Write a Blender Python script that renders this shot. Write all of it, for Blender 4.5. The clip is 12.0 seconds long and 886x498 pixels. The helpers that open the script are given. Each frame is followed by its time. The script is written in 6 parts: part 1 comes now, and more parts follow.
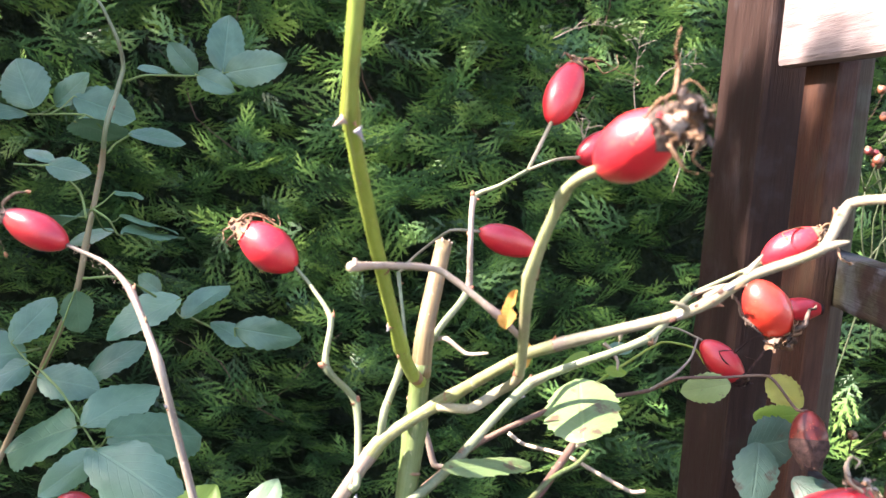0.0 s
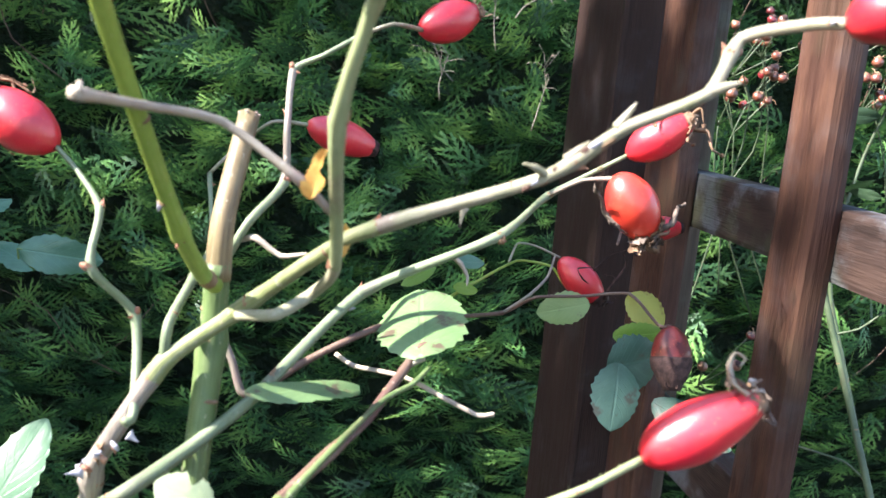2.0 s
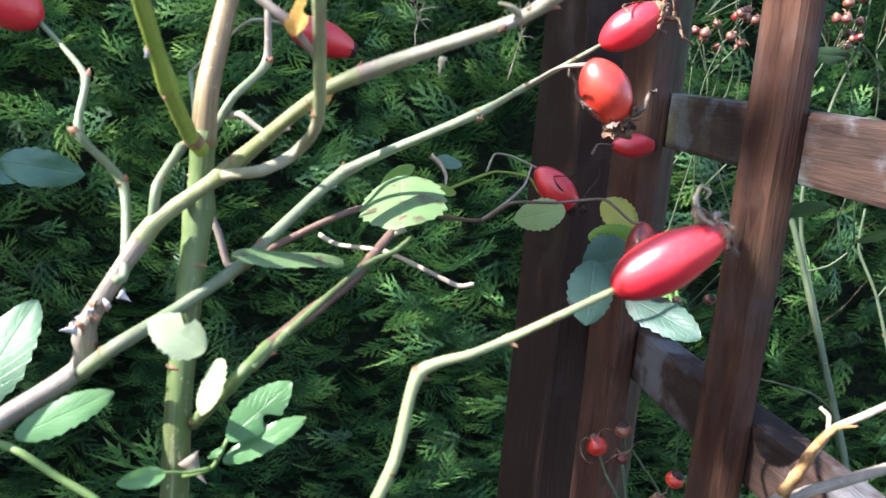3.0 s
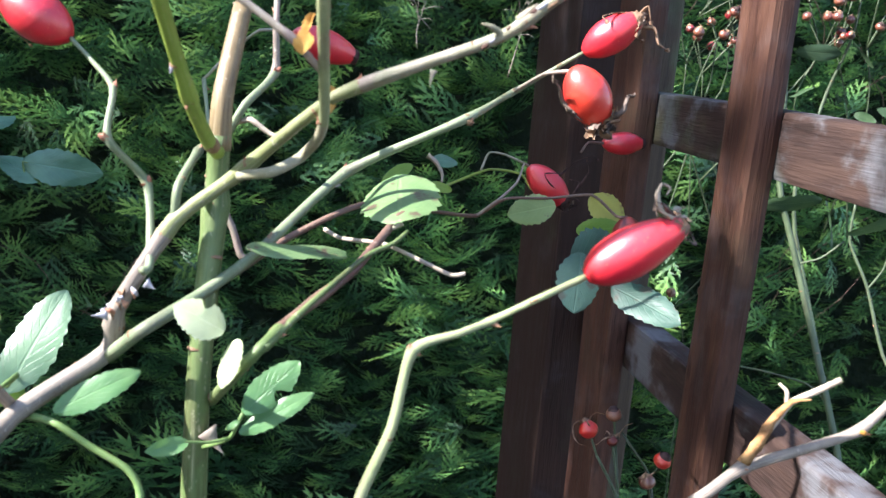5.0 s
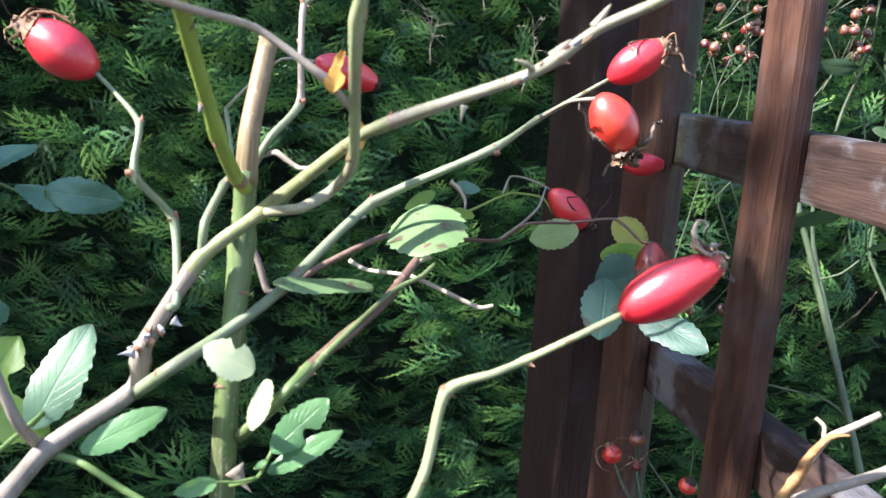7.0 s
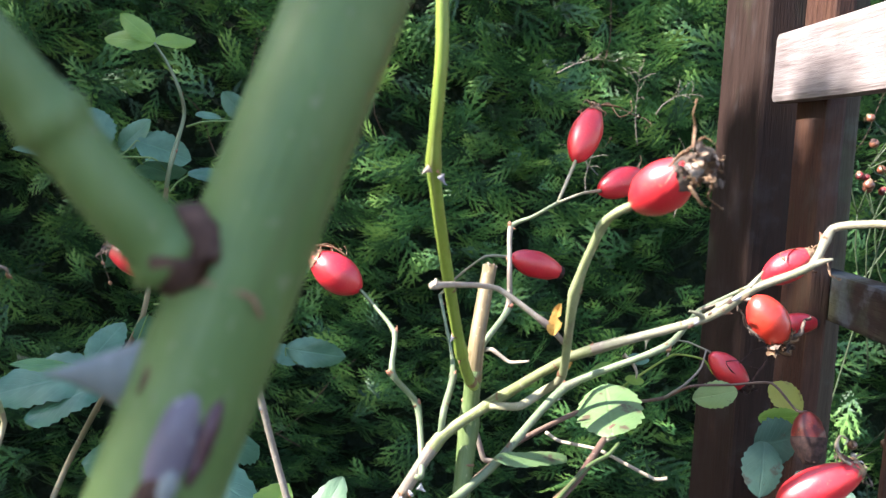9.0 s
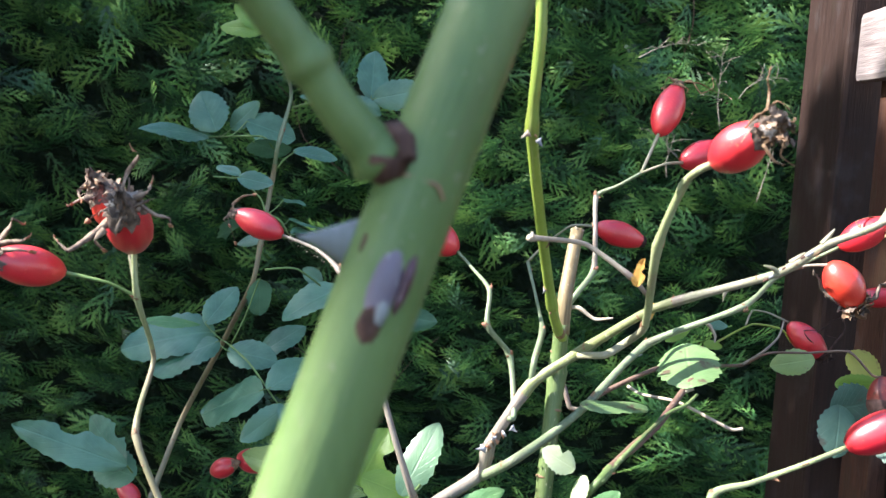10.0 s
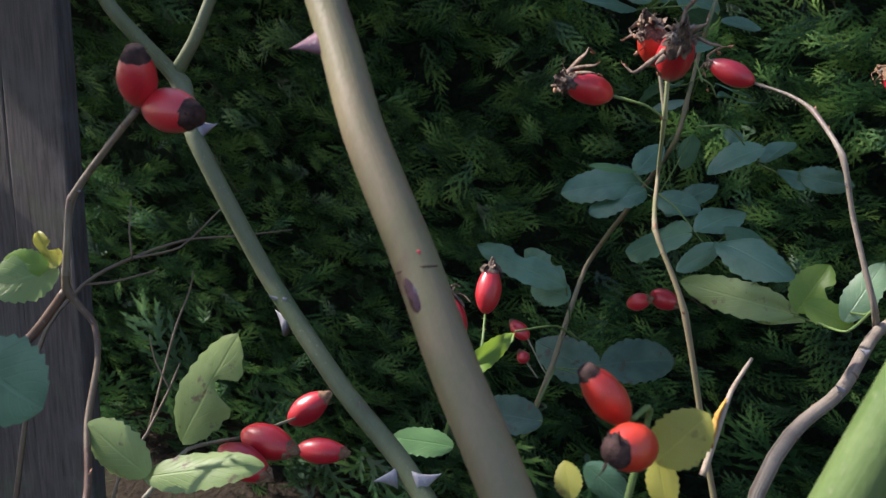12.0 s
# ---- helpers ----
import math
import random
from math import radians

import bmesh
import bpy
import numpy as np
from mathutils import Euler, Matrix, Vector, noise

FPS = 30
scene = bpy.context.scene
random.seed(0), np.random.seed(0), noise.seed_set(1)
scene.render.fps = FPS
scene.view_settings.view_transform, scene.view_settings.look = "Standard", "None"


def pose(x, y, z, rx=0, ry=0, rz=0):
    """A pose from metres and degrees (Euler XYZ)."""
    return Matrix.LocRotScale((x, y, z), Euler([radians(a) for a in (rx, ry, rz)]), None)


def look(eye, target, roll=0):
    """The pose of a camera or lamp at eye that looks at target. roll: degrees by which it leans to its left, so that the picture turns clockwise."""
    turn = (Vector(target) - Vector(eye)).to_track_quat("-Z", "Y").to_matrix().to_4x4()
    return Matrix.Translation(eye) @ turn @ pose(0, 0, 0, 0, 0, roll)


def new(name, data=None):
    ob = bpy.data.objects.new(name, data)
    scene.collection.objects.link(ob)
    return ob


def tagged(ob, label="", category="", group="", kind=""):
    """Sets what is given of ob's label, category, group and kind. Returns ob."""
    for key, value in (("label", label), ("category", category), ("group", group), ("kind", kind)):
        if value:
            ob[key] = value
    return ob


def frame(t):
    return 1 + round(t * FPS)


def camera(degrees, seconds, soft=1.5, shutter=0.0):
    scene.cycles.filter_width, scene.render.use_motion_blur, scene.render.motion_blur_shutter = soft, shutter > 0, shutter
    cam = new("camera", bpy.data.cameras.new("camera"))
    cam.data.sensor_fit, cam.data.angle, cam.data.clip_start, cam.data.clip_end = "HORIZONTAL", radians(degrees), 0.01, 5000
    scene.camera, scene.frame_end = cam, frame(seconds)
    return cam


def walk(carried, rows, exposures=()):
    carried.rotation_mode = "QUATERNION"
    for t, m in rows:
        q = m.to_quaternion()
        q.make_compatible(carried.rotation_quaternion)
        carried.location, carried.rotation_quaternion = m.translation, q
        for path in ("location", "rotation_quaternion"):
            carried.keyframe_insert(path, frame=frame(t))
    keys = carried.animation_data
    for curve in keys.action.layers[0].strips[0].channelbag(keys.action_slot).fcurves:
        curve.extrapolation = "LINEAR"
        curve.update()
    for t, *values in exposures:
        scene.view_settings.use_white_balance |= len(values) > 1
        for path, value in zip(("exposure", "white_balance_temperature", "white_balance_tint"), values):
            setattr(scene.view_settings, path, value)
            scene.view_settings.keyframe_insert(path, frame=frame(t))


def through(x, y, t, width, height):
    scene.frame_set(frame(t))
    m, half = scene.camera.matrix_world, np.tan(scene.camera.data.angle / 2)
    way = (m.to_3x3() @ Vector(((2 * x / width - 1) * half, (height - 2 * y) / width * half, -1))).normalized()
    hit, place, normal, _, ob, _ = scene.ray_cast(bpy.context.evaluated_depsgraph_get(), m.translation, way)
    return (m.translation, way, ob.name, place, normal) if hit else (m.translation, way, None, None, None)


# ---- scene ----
cam = camera(55.5, 12.0, soft=1.35)
cam.data.dof.use_dof, cam.data.dof.focus_distance, cam.data.dof.aperture_fstop = True, 0.5, 27.0
PATH = [
    (0, (-0.002, 0.014, 1.192), (0.028, 1.991, 0.891), 3.3),
    (0.5, (-0.001, 0.031, 1.172), (0.11, 1.997, 0.817), 3.4),
    (1, (0.012, 0.037, 1.167), (0.208, 1.992, 0.795), 3.2),
    (1.5, (0.018, 0.053, 1.164), (0.287, 1.999, 0.79), 3.8),
    (2, (0.017, 0.066, 1.161), (0.373, 1.997, 0.776), 4.9),
    (2.5, (0.021, 0.061, 1.145), (0.43, 1.968, 0.703), 4.9),
    (3, (0.016, 0.051, 1.133), (0.426, 1.956, 0.681), 4.6),
    (3.5, (0.015, 0.041, 1.137), (0.416, 1.944, 0.67), 5.0),
    (5.5, (0.014, 0.024, 1.139), (0.418, 1.929, 0.683), 4.0),
    (6, (0.017, 0.024, 1.14), (0.426, 1.931, 0.696), 3.9),
    (6.5, (0.014, 0.026, 1.137), (0.404, 1.936, 0.69), 3.5),
    (7, (0.009, 0.031, 1.144), (0.383, 1.946, 0.707), 3.7),
    (7.2, (0.007, 0.031, 1.151), (0.367, 1.954, 0.735), 4.2),
    (8.8, (-0.021, -0.03, 1.194), (0.047, 1.955, 0.958), 2.7),
    (9, (-0.023, -0.038, 1.197), (0.006, 1.948, 0.961), 2.4),
    (9.5, (-0.029, -0.058, 1.196), (-0.098, 1.927, 0.957), 2.0),
    (10, (-0.03, -0.075, 1.189), (-0.18, 1.901, 0.922), 2.2),
    (10.5, (-0.048, -0.097, 1.178), (-0.363, 1.846, 0.826), 2.2),
    (11, (-0.078, -0.135, 1.173), (-0.567, 1.76, 0.76), 2.0),
    (11.5, (-0.09, -0.162, 1.176), (-0.737, 1.674, 0.713), 2.9),
    (12, (-0.102, -0.179, 1.16), (-0.888, 1.59, 0.654), 2.1),
]

EXPOSURES = [(0.0, 2.58, 7300, 24), (1.0, 2.43, 7400, 25), (2.0, 2.25, 6350, 11), (3.5, 2.0, 6150, 13), (7.0, 2.0, 6150, 13), (9.0, 2.05, 6500, 10), (10.0, 2.0, 6350, 8),
             (11.0, 1.50, 6250, 17), (11.5, 0.66, 6250, 18), (12.0, 0.80, 6600, 17)]
walk(cam, [(t, look(eye, target, roll)) for t, eye, target, roll in PATH], EXPOSURES)

# ---- world and sun ----
SUN_DIR = Vector((-0.74, -0.10, 0.66)).normalized()
sky_world = bpy.data.worlds.new("sky")
scene.world = sky_world
sky_world.use_nodes = True
wn = sky_world.node_tree
sky = wn.nodes.new("ShaderNodeTexSky")
sky.sky_type, sky.sun_disc = "NISHITA", False
sky.sun_elevation = math.asin(SUN_DIR.z)
sky.sun_rotation = math.atan2(SUN_DIR.x, SUN_DIR.y)
wn.nodes["Background"].inputs["Strength"].default_value = 0.14
wn.links.new(sky.outputs["Color"], wn.nodes["Background"].inputs["Color"])
sun = new("sun", bpy.data.lights.new("sun", "SUN"))
sun.data.energy, sun.data.angle, sun.data.color = 5.2, radians(0.55), (1.0, 0.95, 0.88)
sun.rotation_mode = "QUATERNION"
sun.rotation_quaternion = SUN_DIR.to_track_quat("Z", "Y")


# ---- materials ----
def material(name, rough=0.5, **inputs):
    m = bpy.data.materials.new(name)
    m.use_nodes = True
    b = m.node_tree.nodes["Principled BSDF"]
    b.inputs["Roughness"].default_value = rough
    for k, v in inputs.items():
        b.inputs[k.replace("_", " ")].default_value = v
    return m, m.node_tree, b


def coords(nt, scale, kind="Object"):
    tc, mp = nt.nodes.new("ShaderNodeTexCoord"), nt.nodes.new("ShaderNodeMapping")
    mp.inputs["Scale"].default_value = scale
    nt.links.new(tc.outputs[kind], mp.inputs["Vector"])
    return mp.outputs["Vector"]


def noise_tex(nt, vec, scale, detail=4.0, rough=0.55):
    n = nt.nodes.new("ShaderNodeTexNoise")
    n.inputs["Scale"].default_value, n.inputs["Detail"].default_value, n.inputs["Roughness"].default_value = scale, detail, rough
    nt.links.new(vec, n.inputs["Vector"])
    return n.outputs["Fac"]


def ramp(nt, fac, stops):
    r = nt.nodes.new("ShaderNodeValToRGB")
    el = r.color_ramp.elements
    while len(el) < len(stops):
        el.new(0.5)
    for e, (p, c) in zip(el, stops):
        e.position, e.color = p, (*c, 1)
    nt.links.new(fac, r.inputs["Fac"])
    return r.outputs["Color"]


def mixed(nt, fac, a, b, mode="MIX"):
    mx = nt.nodes.new("ShaderNodeMix")
    mx.data_type, mx.blend_type = "RGBA", mode
    for sock, v in ((mx.inputs["Factor"], fac), (mx.inputs["A"], a), (mx.inputs["B"], b)):
        if isinstance(v, bpy.types.NodeSocket):
            nt.links.new(v, sock)
        else:
            sock.default_value = v if isinstance(v, (int, float)) else (*v, 1)
    return mx.outputs["Result"]


def maths(nt, op, a, b=0.0):
    m = nt.nodes.new("ShaderNodeMath")
    m.operation = op
    for i, v in enumerate((a, b)):
        if isinstance(v, bpy.types.NodeSocket):
            nt.links.new(v, m.inputs[i])
        else:
            m.inputs[i].default_value = v
    return m.outputs[0]


def bump(nt, b, height, strength, dist):
    n = nt.nodes.new("ShaderNodeBump")
    n.inputs["Strength"].default_value, n.inputs["Distance"].default_value = strength, dist
    nt.links.new(height, n.inputs["Height"])
    nt.links.new(n.outputs["Normal"], b.inputs["Normal"])


def threshold(nt, fac, lo, hi):
    r = nt.nodes.new("ShaderNodeMapRange")
    r.inputs["From Min"].default_value, r.inputs["From Max"].default_value = lo, hi
    r.interpolation_type = "SMOOTHSTEP"
    nt.links.new(fac, r.inputs["Value"])
    return r.outputs["Result"]


def stem_material(name, low, high, fleck, rough=0.45, patch=38.0, streaks=0.75):
    """Young rose bark: two tones in long patches, pale lenticels, fine relief."""
    m, nt, b = material(name, rough, Specular_IOR_Level=0.4)
    v = coords(nt, (1, 1, 0.55))
    mauve = tuple(c * f for c, f in zip(high, (0.72, 0.6, 0.68)))
    base = ramp(nt, noise_tex(nt, v, patch, 4, 0.6), [(0.30, low), (0.47, high), (0.58, tuple((a + c) / 2 for a, c in zip(low, high))), (0.66, mauve), (0.78, high)])
    uv = coords(nt, (22, 5.0, 1), "UV")
    streak = noise_tex(nt, uv, 1.0, 5, 0.65)
    base = mixed(nt, maths(nt, "MULTIPLY", threshold(nt, streak, 0.5, 0.72), streaks), base, tuple(c * 0.5 + d for c, d in zip(low, (0.035, 0.01, 0.01))))
    base = mixed(nt, maths(nt, "MULTIPLY", threshold(nt, streak, 0.46, 0.25), streaks), base, tuple(min(1, c * 1.2) for c in fleck))
    thin = noise_tex(nt, coords(nt, (30, 34.0, 1), "UV"), 1.0, 3)
    base = mixed(nt, maths(nt, "MULTIPLY", threshold(nt, thin, 0.55, 0.7), streaks * 0.7), base, tuple(c * 0.6 for c in low))
    fine = noise_tex(nt, v, 620, 3)
    base = mixed(nt, threshold(nt, fine, 0.62, 0.72), base, fleck)
    grain = noise_tex(nt, coords(nt, (1, 1, 0.12)), 900, 2)
    base = mixed(nt, maths(nt, "MULTIPLY", grain, 0.35), base, tuple(c * 0.55 for c in low))
    nt.links.new(base, b.inputs["Base Color"])
    nt.links.new(ramp(nt, fine, [(0.3, (rough - 0.1,) * 3), (0.7, (rough + 0.15,) * 3)]), b.inputs["Roughness"])
    bump(nt, b, maths(nt, "ADD", fine, maths(nt, "MULTIPLY", thin, 0.8)), 0.26, 0.0007)
    return m


def leaf_material(name, dark, light, spot=None, spots=0.72, gloss=0.42, through=0.3, glow=None):
    """A leaf blade: netted veins along the blade's own axes, blotches, light coming through."""
    m, nt, b = material(name, gloss, Specular_IOR_Level=0.6)
    tc = nt.nodes.new("ShaderNodeTexCoord")
    sep = nt.nodes.new("ShaderNodeSeparateXYZ")
    nt.links.new(tc.outputs["UV"], sep.inputs["Vector"])
    u, v = sep.outputs["X"], maths(nt, "ABSOLUTE", maths(nt, "SUBTRACT", sep.outputs["Y"], 0.5))
    rib = maths(nt, "FRACT", maths(nt, "SUBTRACT", maths(nt, "MULTIPLY", u, 8.0), maths(nt, "MULTIPLY", v, 6.0)))
    rib = maths(nt, "ABSOLUTE", maths(nt, "SUBTRACT", rib, 0.5))
    veins = threshold(nt, rib, 0.09, 0.0)
    mid = threshold(nt, v, 0.035, 0.012)
    veins = maths(nt, "MAXIMUM", maths(nt, "MULTIPLY", veins, 0.35), maths(nt, "MULTIPLY", mid, 0.85))
    ob = coords(nt, (1, 1, 1))
    rnd = nt.nodes.new("ShaderNodeObjectInfo").outputs["Random"]
    tone = maths(nt, "ADD", noise_tex(nt, ob, 70, 3), maths(nt, "MULTIPLY", maths(nt, "SUBTRACT", rnd, 0.5), 0.35))
    base = ramp(nt, tone, [(0.3, dark), (0.7, light)])
    base = mixed(nt, maths(nt, "MULTIPLY", veins, 0.15), base, tuple(min(1, c * 1.9 + 0.03) for c in light))
    if spot:
        base = mixed(nt, threshold(nt, noise_tex(nt, ob, 95, 4, 0.62), spots - 0.08, spots), base, spot)
    nt.links.new(base, b.inputs["Base Color"])
    net = noise_tex(nt, ob, 900, 2)
    bump(nt, b, maths(nt, "SUBTRACT", maths(nt, "MULTIPLY", net, 0.4), veins), 0.5, 0.0006)
    tr = nt.nodes.new("ShaderNodeBsdfTranslucent")
    nt.links.new(mixed(nt, 0.7, base, glow or tuple(min(1, c * 2.0) for c in light)), tr.inputs["Color"])
    mx = nt.nodes.new("ShaderNodeMixShader")
    mx.inputs[0].default_value = through
    nt.links.new(b.outputs[0], mx.inputs[1])
    nt.links.new(tr.outputs[0], mx.inputs[2])
    nt.links.new(mx.outputs[0], nt.nodes["Material Output"].inputs["Surface"])
    return m


def hip_material(name, red, ripe, dark=None, amount=0.7, rough=0.36, coat=0.9):
    m, nt, b = material(name, rough, Specular_IOR_Level=0.5, Coat_Weight=coat, Coat_Roughness=0.42)
    v = coords(nt, (1, 1, 1))
    rnd = nt.nodes.new("ShaderNodeObjectInfo").outputs["Random"]
    tone = maths(nt, "ADD", noise_tex(nt, v, 60, 3), maths(nt, "MULTIPLY", maths(nt, "SUBTRACT", rnd, 0.5), 0.25))
    base = ramp(nt, tone, [(0.3, red), (0.72, ripe)])
    fine = noise_tex(nt, v, 1100, 2)
    base = mixed(nt, maths(nt, "MULTIPLY", threshold(nt, fine, 0.62, 0.75), 0.35), base, (0.75, 0.22, 0.1))
    if dark:
        base = mixed(nt, threshold(nt, noise_tex(nt, v, 75, 4, 0.6), amount - 0.1, amount), base, dark)
    nt.links.new(base, b.inputs["Base Color"])
    b.inputs["Subsurface Weight"].default_value = 0.12 if coat > 0.1 else 0.0
    b.inputs["Subsurface Radius"].default_value = (0.004, 0.001, 0.0006)
    bump(nt, b, noise_tex(nt, v, 260, 3), 0.22, 0.0012)
    return m


def dry_material(name, a, c, rough=0.8):
    m, nt, b = material(name, rough, Specular_IOR_Level=0.25)
    v = coords(nt, (1, 1, 1))
    f = noise_tex(nt, v, 320, 4)
    nt.links.new(ramp(nt, f, [(0.3, a), (0.7, c)]), b.inputs["Base Color"])
    bump(nt, b, noise_tex(nt, v, 1400, 3), 0.6, 0.0008)
    return m


def wood_material(name, dark, light, along, weather=0.35, worn=(0.125, 0.12, 0.13), glow=None, spread=0.0):
    """Stained softwood, grain running along one axis, stain worn to grey in patches."""
    m, nt, b = material(name, 0.6, Specular_IOR_Level=0.22)
    s = [95.0, 95.0, 95.0]
    s["xyz".index(along)] = 6.0
    g = noise_tex(nt, coords(nt, s), 3.0, 6, 0.65)
    s2 = [260.0, 260.0, 260.0]
    s2["xyz".index(along)] = 16.0
    fib = noise_tex(nt, coords(nt, s2), 3.0, 3)
    base = ramp(nt, g, [(0.3, dark), (0.5, tuple((x + y) / 2 for x, y in zip(dark, light))), (0.72, light)])
    base = mixed(nt, maths(nt, "MULTIPLY", threshold(nt, fib, 0.5, 0.75), 0.2), base, tuple(x * 0.5 for x in dark))
    if glow:
        s3 = [60.0, 60.0, 60.0]
        s3["xyz".index(along)] = 16.0
        base = mixed(nt, maths(nt, "MULTIPLY", threshold(nt, noise_tex(nt, coords(nt, s3), 1.0, 4, 0.6), 0.44, 0.64), 0.5), base, glow)
        base = mixed(nt, maths(nt, "MULTIPLY", threshold(nt, noise_tex(nt, coords(nt, s3), 1.7, 3), 0.60, 0.70), 0.6), base, tuple(x * 0.55 for x in dark))
    patch = noise_tex(nt, coords(nt, (1, 1, 1)), 24, 5, 0.6)
    base = mixed(nt, maths(nt, "MULTIPLY", threshold(nt, patch, 0.52 - spread, 0.68 - spread), weather), base, worn)
    alga = noise_tex(nt, coords(nt, (1, 1, 1)), 13, 4)
    base = mixed(nt, maths(nt, "MULTIPLY", threshold(nt, alga, 0.56, 0.72), weather * 0.7), base, (0.10, 0.13, 0.07))
    nt.links.new(base, b.inputs["Base Color"])
    nt.links.new(ramp(nt, g, [(0.3, (0.55,) * 3), (0.7, (0.75,) * 3)]), b.inputs["Roughness"])
    bump(nt, b, maths(nt, "ADD", fib, maths(nt, "MULTIPLY", g, 0.7)), 0.45, 0.0012)
    return m


GREEN_STEM = stem_material("green bark", (0.105, 0.195, 0.055), (0.17, 0.26, 0.085), (0.22, 0.27, 0.13), streaks=0.22)
NEAR_GREEN = stem_material("fresh cane bark", (0.085, 0.15, 0.045), (0.135, 0.205, 0.07), (0.18, 0.22, 0.11), patch=30, streaks=0.3)
LIME_STEM = stem_material("lime bark", (0.165, 0.26, 0.035), (0.26, 0.345, 0.06), (0.3, 0.33, 0.12))
GREY_STEM = stem_material("grey green bark", (0.155, 0.18, 0.075), (0.34, 0.30, 0.235), (0.44, 0.39, 0.33), patch=46)
PALE_GREEN = stem_material("pale green bark", (0.22, 0.28, 0.12), (0.34, 0.37, 0.20), (0.4, 0.4, 0.26))
MID_GREEN = stem_material("mid green bark", (0.08, 0.135, 0.04), (0.14, 0.19, 0.07), (0.33, 0.33, 0.2))
STUB_TAN = stem_material("dying tan bark", (0.13, 0.10, 0.05), (0.28, 0.205, 0.11), (0.42, 0.36, 0.25))
MAUVE_STEM = stem_material("mauve bark", (0.16, 0.135, 0.11), (0.30, 0.255, 0.21), (0.42, 0.37, 0.32))
TAN_STEM = stem_material("tan green bark", (0.18, 0.19, 0.09), (0.26, 0.205, 0.13), (0.23, 0.215, 0.14), patch=24, streaks=0.12)
OLIVE_STEM = stem_material("olive bark", (0.14, 0.18, 0.06), (0.26, 0.27, 0.13), (0.38, 0.36, 0.26))
BLUE_STEM = stem_material("bluish green bark", (0.125, 0.175, 0.09), (0.215, 0.255, 0.155), (0.30, 0.30, 0.22))
BROWN_STEM = stem_material("brown bark", (0.095, 0.055, 0.042), (0.18, 0.11, 0.08), (0.26, 0.2, 0.16))
PALE_TWIG = stem_material("bleached twig", (0.32, 0.25, 0.185), (0.47, 0.395, 0.315), (0.56, 0.50, 0.43), 0.7, streaks=0.5)
PALE_OLIVE = stem_material("pale olive bark", (0.22, 0.23, 0.125), (0.36, 0.33, 0.23), (0.45, 0.41, 0.33))
GREY_OLIVE = stem_material("greyed olive bark", (0.105, 0.145, 0.07), (0.17, 0.19, 0.11), (0.24, 0.25, 0.18), streaks=0.3)
TWIG_BROWN = stem_material("light brown twig", (0.13, 0.09, 0.06), (0.21, 0.16, 0.11), (0.28, 0.23, 0.18))
# bark colour lowered to stand for shade behind the trellis
WEED_STEM = stem_material("shade-darkened weed bark", (0.045, 0.07, 0.035), (0.075, 0.105, 0.055), (0.11, 0.13, 0.075))
THORN = stem_material("thorn", (0.25, 0.25, 0.29), (0.40, 0.39, 0.44), (0.5, 0.47, 0.48), streaks=0.3)
THORN_DIM = stem_material("grey-blue thorn", (0.13, 0.145, 0.15), (0.22, 0.235, 0.245), (0.3, 0.3, 0.32), 0.4, streaks=0.3)
SCAR_PURPLE = stem_material("purple scar", (0.035, 0.014, 0.020), (0.10, 0.042, 0.060), (0.22, 0.2, 0.24), 0.32, streaks=0.3)
SCAR_GREY = stem_material("violet grey scar", (0.085, 0.07, 0.10), (0.18, 0.155, 0.205), (0.40, 0.38, 0.44), 0.35, streaks=0.3)
DARK_THORN = stem_material("violet thorn", (0.14, 0.07, 0.10), (0.26, 0.13, 0.17), (0.4, 0.35, 0.35))
NODE_SCAR = dry_material("leaf scar", (0.14, 0.075, 0.045), (0.27, 0.18, 0.11))
DARK_SCAR = dry_material("dark bark scar", (0.03, 0.016, 0.014), (0.12, 0.065, 0.05))
BUD_RED = dry_material("reddish bud", (0.25, 0.09, 0.06), (0.42, 0.24, 0.15), 0.5)
HIP_RED = hip_material("ripe hip skin", (0.50, 0.009, 0.028), (0.64, 0.024, 0.034))
HIP_ORANGE = hip_material("orange hip skin", (0.53, 0.020, 0.016), (0.64, 0.048, 0.02), (0.30, 0.05, 0.03), 0.72)
HIP_DARK = hip_material("overripe hip skin", (0.11, 0.008, 0.012), (0.25, 0.012, 0.018), (0.045, 0.014, 0.012), 0.6)
HIP_SHRIVEL = hip_material("shrivelled hip skin", (0.055, 0.008, 0.007), (0.13, 0.014, 0.011), (0.02, 0.010, 0.008), 0.62, 0.38, 0.05)
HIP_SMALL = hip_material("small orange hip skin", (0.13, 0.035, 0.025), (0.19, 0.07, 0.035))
SEPAL_BROWN = dry_material("dry sepal", (0.13, 0.07, 0.045), (0.34, 0.22, 0.14))
SEPAL_GREY = dry_material("withered grey sepal", (0.10, 0.07, 0.06), (0.34, 0.25, 0.19))
SEPAL_PALE = dry_material("bleached papery sepal", (0.24, 0.19, 0.16), (0.50, 0.43, 0.38))
SEPAL_SHAG = dry_material("shaggy dark calyx", (0.04, 0.03, 0.026), (0.22, 0.165, 0.135), 0.9)
SEPAL_BLACK = dry_material("blackened calyx", (0.02, 0.012, 0.012), (0.09, 0.05, 0.045))
DRY_BROWN = dry_material("torn brown leaf", (0.20, 0.09, 0.035), (0.45, 0.26, 0.11))
DRY_LEAF = dry_material("dry orange leaf", (0.42, 0.19, 0.04), (0.64, 0.40, 0.11))
LEAF_BLUE = leaf_material("blue green leaf", (0.056, 0.145, 0.092), (0.120, 0.245, 0.158), None, 0.72, 0.36, 0.18, (0.15, 0.32, 0.14))
